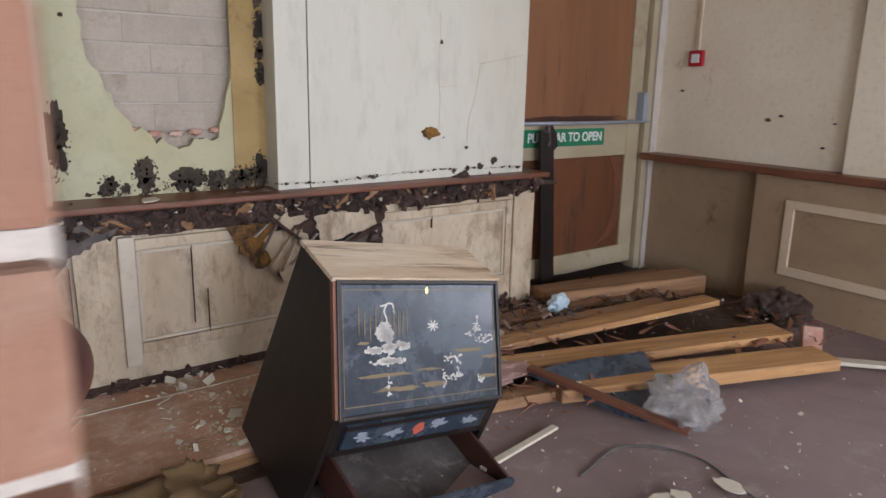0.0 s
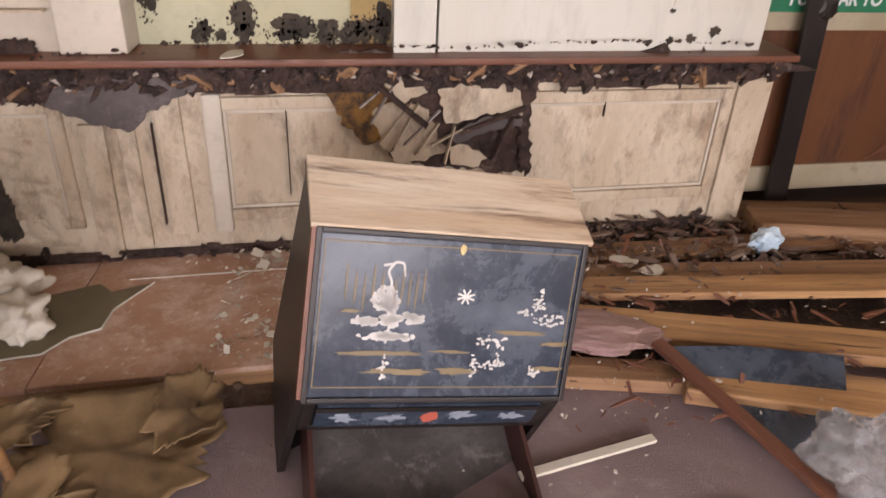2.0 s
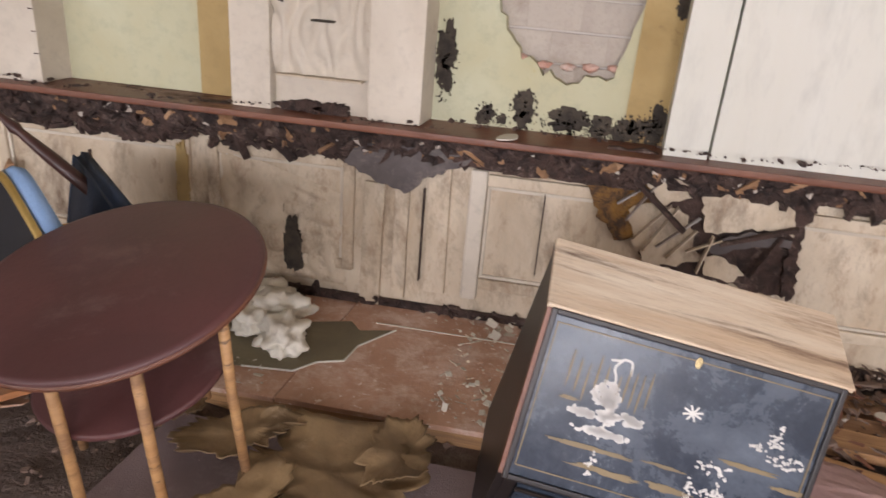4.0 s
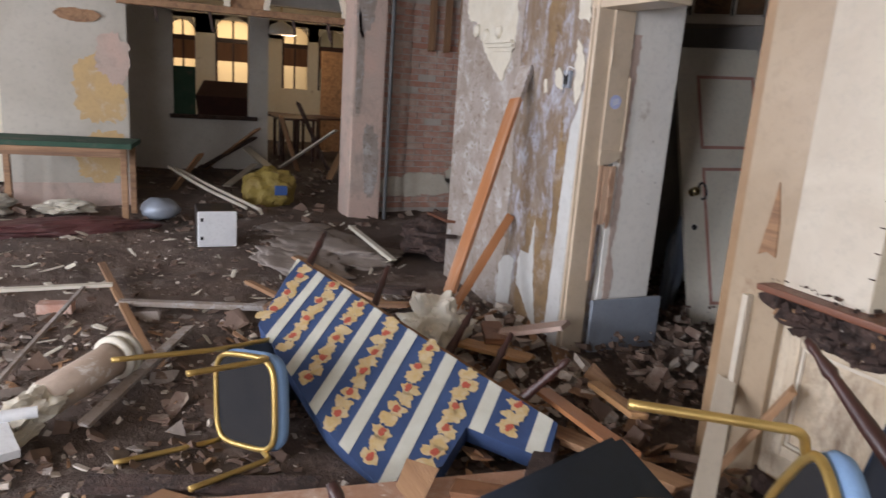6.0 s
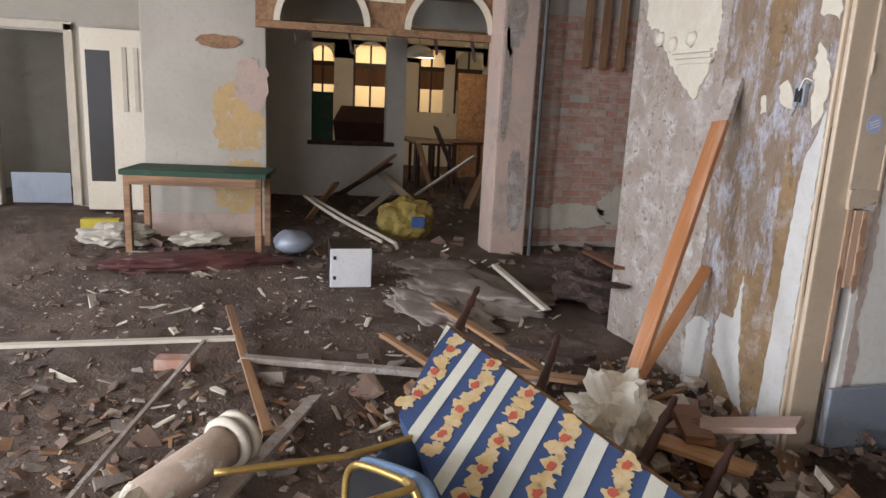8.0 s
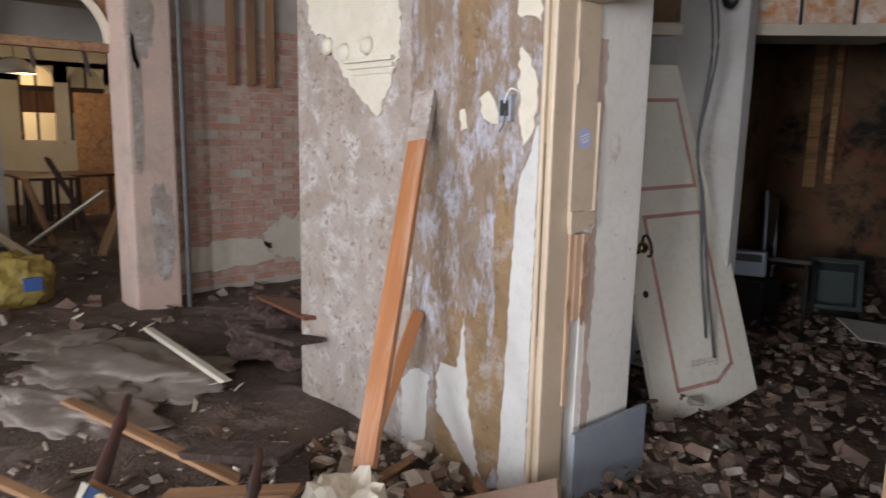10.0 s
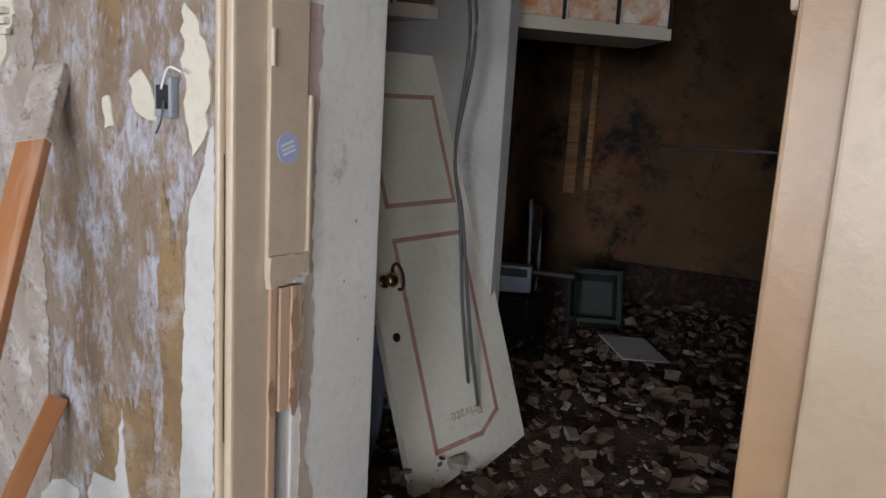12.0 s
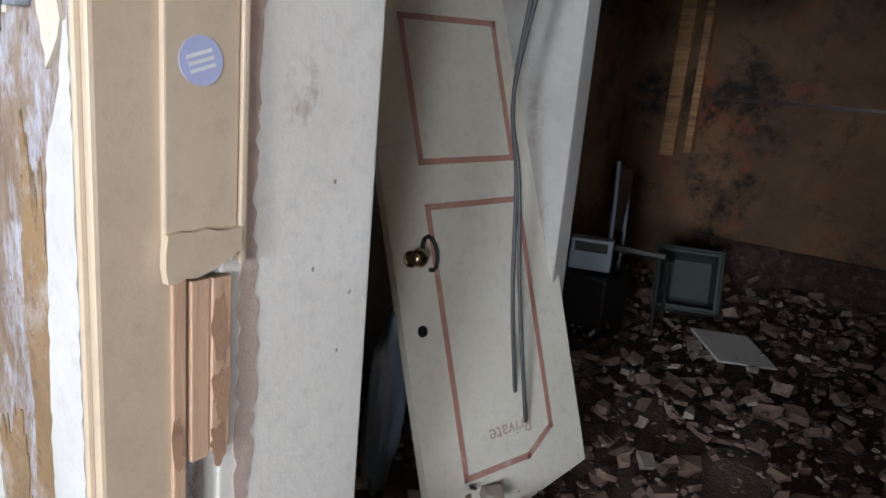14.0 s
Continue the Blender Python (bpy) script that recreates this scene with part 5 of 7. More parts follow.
# exit door fittings
sign = solid("exit_sign", box(5.76, 6.024, 0.985, 6.545, 6.029, 1.105, 0.001), M["signgreen"], "green sign with white capitals on the exit door", "sign")
fc = bpy.data.curves.new("words", "FONT")
fc.body, fc.size, fc.extrude, fc.align_x, fc.align_y, fc.offset = "PUSH BAR TO OPEN", 0.088, 0.001, "CENTER", "CENTER", 0.002
tx = new("lettering", fc)
tx.data.materials.append(M["whiteplastic"])
tx.parent = sign
tx.matrix_local = basis((6.15, 6.0225, 1.045), (0.93, 0, 0), (0, 0, 1.0), (0, -1, 0))
tagged(tx, "white capital letters")
bar = solid("push_bar", tube([(5.76, 5.97, 1.15), (6.3, 5.968, 1.145), (6.92, 5.97, 1.15)], 0.013, 12), M["steel"], "grey steel panic bar across the exit door", "push bar", smooth=True)
part("latch_box", box(6.84, 5.95, 1.15, 6.9, 6.028, 1.36, 0.01), M["steel"], bar, "grey latch case")
part("bracket", box(5.76, 5.96, 1.1, 5.8, 6.028, 1.17, 0.006), M["steel"], bar)
part("stain", slab(ragged(6.2, 1.17, 0.42, 0.03, 9, 60, 0.4), 0.001, Matrix.Translation((0, 6.0435, 0))), M["darkwood"], door, "dark water stain along the panel")
torn(door, [(6.62, 0.89), (6.74, 0.89), (6.74, 0.4), (6.66, 0.28), (6.5, 0.21), (6.62, 0.3), (6.69, 0.5), (6.68, 0.75)], 6.045, 0.004, M["shelf"], 3, "peeled_veneer", "curling peeled veneer")
solid("dark_post", board(1.1, 0.12, 0.03, 3, torn=0.02), M["deskside"], "blackened board standing against the exit door", "board", m=basis((5.955, 5.95, 0.0), (-0.075, 0, 0.997), (0.997, 0, 0.075), (0, -1, 0)))
solid("rag", crumple((0.06, 0.03, 0.1), 8, 3, 0.3), M["deskside"], "brown rag hanging over a blackened board", "rag", m=pose(5.92, 5.94, 1.04, 0, -12, 0))
al = solid("fire_alarm", box(7.018, 5.59, 1.55, 7.049, 5.7, 1.66, 0.008), M["red"], "red fire alarm call point with cable above", "fire alarm")
part("glass_panel", box(7.013, 5.615, 1.575, 7.0185, 5.675, 1.635, 0.002), M["whiteplastic"], al)
part("conduit", box(7.03, 5.632, 1.66, 7.049, 5.66, 2.95, 0.004), M["tan_gloss"], al, "cream cable conduit")
for y, z, s in ((5.75, 1.38, 0.02), (5.1, 1.2, 0.025), (5.02, 1.23, 0.018), (4.7, 1.2, 0.012), (4.75, 1.05, 0.015)):
    part("chip", crumple((0.004, s, s * 0.5), int(y * 9), 1, 0.5), M["rot"], al).location = (7.047, y, z)

# ---- leaning timbers at the pier ----
e = thing("leaning_plank", "orange varnished plank leaning on the pier, grey cap at its top", "plank")
a, b = Vector((-0.6, 5.06, 0.36)), Vector((-1.11, 5.755, 1.75))
x = (b - a).normalized()
m = ortho(a, x, (0.9, 0.3, 0.1))
p = part("plank", board(1.36, 0.088, 0.03, 2), M["orangewood"], e)
p.matrix_local = m
p = part("cap", board(0.25, 0.1, 0.036, 3, torn=0.02), M["barelight"], e, "grey dusty wrapped end")
p.matrix_local = m @ Matrix.Translation((1.34, 0, -0.003))
for at, long, k in ((0.3, 0.16, 8), (0.95, 0.22, 9), (1.2, 0.08, 10)):
    part("dust_strip", board(long, 0.05 + 0.006 * k % 0.03, 0.003, k, torn=0.1), M["pinkplaster"], e, "pale scraped band").matrix_local = m @ Matrix.Translation((at, 0.012 * (-1) ** k, 0.0285))
p = part("dust_strip", board(0.25, 0.084, 0.004, 5, torn=0.05), M["pinkplaster"], e, "pale scraped band")
p.matrix_local = m @ Matrix.Translation((0.62, 0, 0.0285))
timber("leaning_stick", (-0.88, 5.17, 0.03), (-1.13, 5.74, 0.7), 0.06, 0.03, M["orangewood"], "short varnished brown post leaning on the pier", "post", 5, 40)
# Stands in for white cloth wrapped round the foot of the plank.
solid("plaster_lump", joined([crumple((0.2, 0.16, 0.2), 2, 4, 0.6), crumple((0.17, 0.2, 0.1), 9, 4, 0.7)]), M["doorpaint"], "crumpled white lump at the plank's foot", "plaster", m=pose(-0.66, 5.0, 0.16))
solid("metal_sheet", box(-0.345, 5.905, 0.0, -0.32, 6.43, 0.335, 0.006), M["steel"], "blue-grey metal sheet standing in the doorway", "metal sheet")
solid("plastic_sheet", crumple((0.06, 0.1, 0.42), 17, 4, 0.35), M["greypoly"], "grey-blue plastic sheet bundled behind the fallen door", "plastic sheet", m=pose(-0.86, 7.0, 0.36, 0, 4, 20), smooth=True)
cb = thing("hanging_cable", "two grey cables hanging down beside the fallen door", "cable")
for k, dx in enumerate((0.0, 0.03)):
    part("cable", tube(curve_pts([(-0.68 + dx, 7.3, 2.45), (-0.61 + dx, 7.3, 2.0), (-0.66, 7.32, 1.5), (-0.63 + dx * 0.4, 7.35, 1.2), (-0.58 + dx, 7.33, 0.8), (-0.54 + dx * 2, 7.36, 0.42 - 0.1 * k)]), 0.008, 8), M["cable"], cb, smooth=True)
part("cap", crumple((0.05, 0.03, 0.05), 2, 2, 0.1), M["black"], cb, smooth=True).location = (-0.66, 7.55, 2.28)

# ---- inner room ----
cab = thing("menu_cabinet", "white wall cabinet with faded food photos hung high", "cabinet", pose(-0.05, 8.5, 2.13, 0, 0, 42))
part("body", box(-2.2, 0.02, 0.0, 0.0, 0.4, 0.75, 0.004), M["offwhite"], cab)
part("bottom_rail", box(-2.2, -0.01, 0.0, 0.0, 0.02, 0.06, 0.004), M["offwhite"], cab)
for k in range(7):
    part("photo", box(-0.3 * (k + 1) + 0.02, 0.004, 0.075, -0.3 * k - 0.02, 0.0195, 0.6, 0.002), M["food"] if k < 4 else M["darkwall"], cab, "faded food photo panel")
    part("divider", box(-0.3 * k - 0.012, -0.004, 0.06, -0.3 * k + 0.0, 0.0195, 0.75, 0.002), M["black"], cab)
structure("window_frame_inner", joined([box(-1.62, 11.24, 1.05, -1.5, 11.3, 2.5, 0.004), box(-1.4, 11.2, 1.1, -1.34, 11.3, 2.5, 0.004)]), M["joist"], "brown timber frame on the dark wall")
structure("trim_dado_inner", box(-1.3, 11.285, 1.55, 4.5, 11.3, 1.58, 0.002), M["darkwood"], "dark picture rail on the stained wall")
# Dark board added to fill the dark band at the wall's foot.
structure("baseboard_inner", board(5.6, 0.42, 0.03, 31, torn=0.03), M["rot"], "dark board along the foot of the stained wall").matrix_basis = basis((-1.1, 11.27, 0.22), (1, 0, 0), (0, 0, 1), (0, -1, 0))
rad = thing("radio", "grey radio cassette lying on rubble", "radio", pose(-1.17, 9.2, 0.55, 0, 0, 20))
part("body", box(-0.13, -0.06, -0.1, 0.13, 0.06, 0.1, 0.015), M["steel"], rad)
part("display", box(-0.1, -0.066, 0.02, 0.1, -0.058, 0.08, 0.002), M["black"], rad)
sup = solid("crate", box(-1.4, 9.05, -0.02, -0.98, 9.4, 0.43, 0.01), M["deskside"], "dark crate under a radio", "crate")
ch = thing("metal_chair", "dark metal-framed chair standing in rubble", "chair", pose(-1.0, 9.5, 0.12, 0, 14, 100))
part("backrest", box(-0.18, 0.18, 0.55, 0.18, 0.2, 0.95, 0.01), M["deskside"], ch)
for sx in (-1, 1):
    part("leg", tube(curve_pts([(sx * 0.18, 0.2, -0.08), (sx * 0.18, 0.16, 0.4), (sx * 0.18, 0.21, 0.97)]), 0.012, 8), M["steel"], ch, "bent steel tube")
    part("leg", tube([(sx * 0.18, -0.2, -0.08), (sx * 0.18, -0.16, 0.42)], 0.012, 8), M["deskside"], ch)
part("seat", box(-0.2, -0.2, 0.4, 0.2, 0.2, 0.44, 0.01), M["deskside"], ch)
M["greygreen"] = plain("grey_green_plastic", (0.055, 0.072, 0.066), 0.5)
bin_ = thing("plastic_crate", "grey-green plastic bin tipped on rubble", "bin", pose(-0.82, 10.0, 0.3, 66, 0, 24))
part("shell", joined([box(-0.2, -0.2, -0.15, 0.2, 0.2, -0.13, 0.01), box(-0.2, -0.2, -0.13, -0.18, 0.2, 0.15, 0.004), box(0.18, -0.2, -0.13, 0.2, 0.2, 0.15, 0.004), box(-0.18, -0.2, -0.13, 0.18, -0.18, 0.15, 0.004), box(-0.18, 0.18, -0.13, 0.18, 0.2, 0.15, 0.004)]), M["greygreen"], bin_)
part("rim", tube([(-0.21, -0.21, 0.15), (0.21, -0.21, 0.15), (0.21, 0.21, 0.15), (-0.21, 0.21, 0.15)], 0.014, 8, True), M["greygreen"], bin_)
solid("ceiling_tile", box(-0.2, -0.16, 0, 0.2, 0.16, 0.012, 0.003), M["greyplaster"], "grey board square lying on the rubble", "board", m=pose(-0.28, 9.35, 0.15, 14, 8, 52))

# ---- east floor ----
structure("carpet", box(2.45, 0.8, -0.08, 7.0, 4.75, 0.004, 0), M["mauve"], "dirty mauve carpet with dust and bits")
hb = structure("floor_hardboard", box(1.35, 4.86, 0.03, 2.75, 5.7, 0.05, 0.004), M["sheetfloor"], "brown hardboard floor sheets with dust and paint flakes")
part("sheet", box(2.755, 4.86, 0.032, 4.55, 5.7, 0.054, 0.004), M["sheetfloor"], hb)
part("joist", box(1.4, 4.87, -0.08, 4.5, 4.92, 0.028, 0.004), M["joist"], hb, "exposed timber joist edge")
part("seam", box(2.9, 5.52, 0.054, 4.5, 5.527, 0.0565, 0), M["stripecream"], hb, "pale seam line")
torn_lino = slab([(2.05, 5.05), (2.2, 5.08), (2.35, 4.98), (2.55, 5.02), (2.74, 5.04), (2.8, 5.13), (2.89, 5.17), (2.9, 5.3), (3.0, 5.48), (2.86, 5.43), (2.8, 5.5), (2.6, 5.42), (2.5, 5.5), (2.2, 5.4)], 0.002)
torn_lino.transform(Matrix(((1, 0, 0, 0), (0, 0, 1, 0), (0, 1, 0, 0.055), (0, 0, 0, 1))))
solid("lino_piece", torn_lino, surface("olive_lino", (0.2, 0.17, 0.1), (0.16, 0.13, 0.08), (0.4, 0.33, 0.25), 0.6, 50, 5, bump=0.2), "torn olive lino piece with pale edge on the floor", "lino")
part("edge", tube([(2.55, 5.02, 0.057), (2.74, 5.04, 0.057), (2.8, 5.13, 0.057), (2.89, 5.17, 0.057), (2.9, 5.3, 0.057), (3.0, 5.48, 0.057)], 0.004, 5), M["stripecream"], hb, "pale torn lino edge")
P = "loose floor planks"
timber("floor_plank", (4.5, 4.98, 0.05), (6.4, 4.32, 0.08), 0.17, 0.045, M["joist"], "honey-coloured loose floor plank", seed=1, group=P)
timber("floor_plank", (4.95, 4.55, 0.03), (6.3, 3.98, 0.06), 0.2, 0.06, M["joist"], "thick honey-coloured loose plank", seed=2, group=P)
timber("floor_plank", (4.6, 5.16, 0.06), (6.5, 4.83, 0.12), 0.13, 0.035, M["joist"], "honey-coloured loose floor plank", seed=3, group=P)
timber("floor_plank", (4.55, 5.32, 0.03), (6.25, 5.02, 0.1), 0.15, 0.03, M["oldwood"], "brown weathered loose plank", seed=4, group=P)
timber("floor_plank", (4.5, 5.5, 0.02), (6.4, 5.42, 0.05), 0.14, 0.03, M["oldwood"], "brown weathered loose plank", seed=5, group=P)
timber("floor_plank", (5.8, 5.62, 0.0), (7.0, 5.3, 0.02), 0.22, 0.13, M["oldwood"], "heavy brown floor beam", "beam", seed=6, group=P)
timber("floor_plank", (5.75, 5.85, 0.0), (7.0, 5.6, 0.02), 0.2, 0.06, M["oldwood"], "brown weathered loose plank", seed=7, group=P)
timber("floor_plank", (4.45, 4.72, 0.0), (5.15, 4.52, 0.02), 0.12, 0.05, M["oldwood"], "brown broken plank", seed=8, group=P, torn=0.04)
timber("pale_batten", (4.3, 4.25, 0.01), (4.75, 4.32, 0.015), 0.03, 0.012, M["flake"], "narrow cream painted batten on the carpet", "batten", seed=9)
timber("pale_batten", (6.35, 4.2, 0.02), (6.75, 3.7, 0.03), 0.07, 0.02, M["flake"], "cream painted batten on the carpet", "batten", seed=10)
bb = slab([(0, 0), (0.3, 0.02), (0.62, 0.0), (0.5, -0.5), (0.42, -0.5)], 0.02)
solid("lacquer_board", bb, M["lacquer"], "broken black lacquered panel with brown edge", "panel", m=ortho((4.88, 4.66, 0.12), (0.72, -0.22, 0.03), (0.1, 0.3, -0.95)))
timber("panel_edge", (4.88, 4.66, 0.13), (5.12, 3.98, 0.03), 0.05, 0.02, M["shelf"], "curved red-brown wood edging", "edging", 4)
solid("mauve_cloth", crumple((0.26, 0.11, 0.035), 5, 4, 0.3), M["pinkgrey"], "mauve leathercloth scrap over a plank", "cloth", m=pose(4.68, 4.82, 0.1, 0, 0, -20))
pb = solid("plastic_bag", joined([crumple((0.15, 0.12, 0.11), 4, 4, 0.65), crumple((0.12, 0.13, 0.055), 11, 4, 0.7)]), M["polythene"], "crumpled clear polythene bag on the carpet", "plastic bag", m=pose(5.3, 4.1, 0.1, 0, 0, 30))
solid("paper_wad", crumple((0.07, 0.06, 0.06), 6, 3, 0.5), M["bluefoil"], "crumpled pale blue wrapper on planks", "wrapper", m=pose(5.74, 5.4, 0.11))
solid("debris_mound", joined([crumple((0.22, 0.15, 0.13), 12, 4, 0.6), crumple((0.14, 0.12, 0.1), 14, 4, 0.6)]), M["rot"], "dark brown heap of rotted debris by the wall", "debris", m=pose(6.72, 4.72, 0.06))
solid("brick", box(-0.1, -0.05, 0, 0.1, 0.05, 0.065, 0.005), M["brick"], "loose red brick standing on end", "brick", m=pose(6.5, 4.42, 0.02, 0, -75, 40))
solid("floor_cable", tube(curve_pts([(4.6, 4.0, 0.01), (4.9, 4.05, 0.012), (5.1, 3.85, 0.01), (5.05, 3.5, 0.01), (5.2, 3.3, 0.01)]), 0.004, 6), M["cable"], "thin dark cable trailing over the carpet", "cable")
for k, (x, y) in enumerate(((4.72, 3.7), (4.8, 3.66), (5.02, 3.62), (5.2, 4.35), (5.0, 5.3), (5.1, 5.2), (3.37, 5.66))):
    b = slab(ragged(0, 0, 0.06, 0.035, 400 + k, 14, 0.4), 0.004)
    solid("paint_flake", b, M["flake"], "white paint flake lying loose", "flake", group="loose paint flakes", m=pose(x, y, 0.02 if k < 4 else (0.885 if k == 6 else 0.1), 90, 0, k * 40))

# ---- west floor ----
M["dust"] = surface("pale_plaster_dust", (0.3, 0.255, 0.225), (0.22, 0.18, 0.155), (0.42, 0.37, 0.33), 0.95, 60, 4, bump=0.6, dirt_at=(0.55, 0.72), dirt_scale=7)
M["columnpaint"] = surface("brown_stained_column_paint", (0.4, 0.31, 0.24), (0.3, 0.22, 0.165), (0.62, 0.58, 0.53), 0.7, 40, 4, bump=0.3, dirt_at=(0.54, 0.64), dirt_scale=6)
col = thing("fallen_column", "broken cream plaster column lying with torn white end", "column", laid((-0.35, 3.04, 0.1), (-0.78, 3.36, 0.13)))
part("shaft", lathe([(0.085, 0), (0.085, 0.4), (0.09, 0.42)], 28), M["columnpaint"], col, "brown-stained cream shaft", True).matrix_local = pose(0, 0, 0, 0, 90, 0)
for z in (0.43, 0.49):
    part("ring", lathe([(0.09, z), (0.112, z + 0.008), (0.112, z + 0.035), (0.09, z + 0.045)], 32), M["flake"], col, "white moulded ring", True).matrix_local = pose(0, 0, 0, 0, 90, 0)
part("torn_end", crumple((0.15, 0.085, 0.06), 31, 4, 0.75), M["flake"], col, "ragged white plaster end").location = (-0.05, 0, 0)
part("torn_end", crumple((0.16, 0.06, 0.03), 33, 4, 0.6), M["flake"], col, "ragged white plaster end").location = (-0.22, -0.03, -0.06)
tr = thing("broken_tray_frame", "long white strip and timber rod of a broken frame", "frame", pose(0.12, -0.067, 0))
part("strip", board(2.4, 0.05, 0.02, 3), M["flake"], tr).matrix_local = laid((-1.95, 0.9, 0.12), (-1.88, 3.14, 0.15))
part("rod", board(2.1, 0.02, 0.02, 4), M["barelight"], tr).matrix_local = laid((-1.88, 3.14, 0.15), (-0.1, 2.72, 0.05))
solid("book", box(-0.12, -0.09, 0, 0.12, 0.09, 0.04, 0.004), M["whiteplastic"], "white box file lying on debris", "box", m=pose(-0.06, 2.86, 0.06, 0, 12, 20))
solid("paper_tube", tube([(-0.13, 0, 0), (0.13, 0, 0)], 0.025, 14), M["whiteplastic"], "rolled white paper on a box file", "paper", m=pose(-0.16, 2.9, 0.13, 0, 0, 95))
tb = thing("old_table", "wooden table with green baize top and bare legs", "table", ortho((-4.93, 2.2, 0.0), (0.19, 1.28, 0), (-1.28, 0.19, 0)))
part("top", box(-0.03, -0.02, 0.71, 1.31, 0.62, 0.76, 0.008), M["greenbaize"], tb, "green baize tabletop")
part("apron", box(0.02, 0.0, 0.62, 1.26, 0.025, 0.71, 0.003), M["oldwood"], tb, "bare timber apron")
for x, y in ((0.0, 0.0), (1.2, 0.0), (0.0, 0.54), (1.2, 0.54)):
    part("leg", box(x, y, -0.05, x + 0.06, y + 0.06, 0.71, 0.005), M["oldwood"], tb)
wb = thing("white_appliance", "white metal appliance box lying on its side", "box", ortho((-3.55, 3.99, 0.0), (0.0, 0.33, 0.0), (-0.33, 0, 0.02)))
part("body", box(0, 0.02, -0.02, 0.33, 0.36, 0.3, 0.01), M["deskside"], wb, "dark casing")
part("front", box(-0.005, -0.005, -0.02, 0.335, 0.02, 0.31, 0.012), M["whiteplastic"], wb, "white front plate")
for z in (0.05, 0.22):
    part("slot", box(0.02, -0.008, z, 0.045, -0.004, z + 0.03, 0.001), M["black"], wb)
bag = solid("yellow_bag", joined([crumple((0.22, 0.3, 0.26), 41, 4, 0.3)]), M["yellow"], "dull yellow sack with blue print on the floor", "sack", m=pose(-5.55, 5.0, 0.18))
part("print", box(0.2, 0.03, -0.03, 0.235, 0.17, 0.08, 0.004), M["bluepatch"], bag, "blue printed patch")
for k, (a, b) in enumerate((((-6.3, 3.92, 0.34), (-5.0, 4.66, 0.06)), ((-6.35, 4.0, 0.32), (-4.95, 4.8, 0.05)))):
    solid("white_pipe", tube(curve_pts([a, ((a[0] + b[0]) / 2, (a[1] + b[1]) / 2 - 0.05, 0.2), b]), 0.02, 8), M["flake"], "thin white plastic pipe across debris", "pipe", group="white pipes", smooth=True)
solid("grey_tub", crumple((0.2, 0.2, 0.12), 51, 3, 0.15), M["steel"], "grey plastic tub upside down", "tub", m=pose(-4.9, 3.75, 0.08), smooth=True)
solid("yellow_case", box(-5.97, 1.6, 0.02, -5.85, 1.98, 0.12, 0.01), M["yellowbright"], "bright yellow plastic spirit level", "case")
solid("crumpled_rag", crumple((0.25, 0.3, 0.12), 54, 4, 0.5), M["whitewall"], "white rag heap under a table", "rag", m=pose(-5.3, 2.05, 0.05))
solid("crumpled_rag", crumple((0.15, 0.25, 0.07), 56, 4, 0.5), M["flake"], "white rag heap under a table", "rag", m=pose(-5.2, 2.85, 0.05))
solid("carpet_roll", crumple((0.25, 0.7, 0.1), 57, 4, 0.35), M["redbrown"], "dark maroon carpet heap", "carpet", m=pose(-4.3, 2.9, 0.02, 0, 0, 10))
solid("debris_mound", joined([crumple((0.5, 0.35, 0.2), 61, 4, 0.5), crumple((0.3, 0.3, 0.16), 62, 4, 0.6)]), M["rot"], "dark heap of broken wood behind the pier", "debris", m=pose(-3.1, 6.2, 0.1))
for k, (x, y, a, b) in enumerate(((-3.4, 5.1, 0.95, 0.6), (-2.9, 4.75, 0.7, 0.4), (-4.1, 5.0, 0.5, 0.5))):
    solid("dust_mound", crumple((a * 0.75, b * 0.75, 0.06), 81 + k, 5, 0.5), M["dust"], "low mound of pale grey plaster dust on the floor", "mound", group="low dust mounds", m=pose(x, y, -0.02, 0, 0, 20), smooth=True)
B = "broken boards"
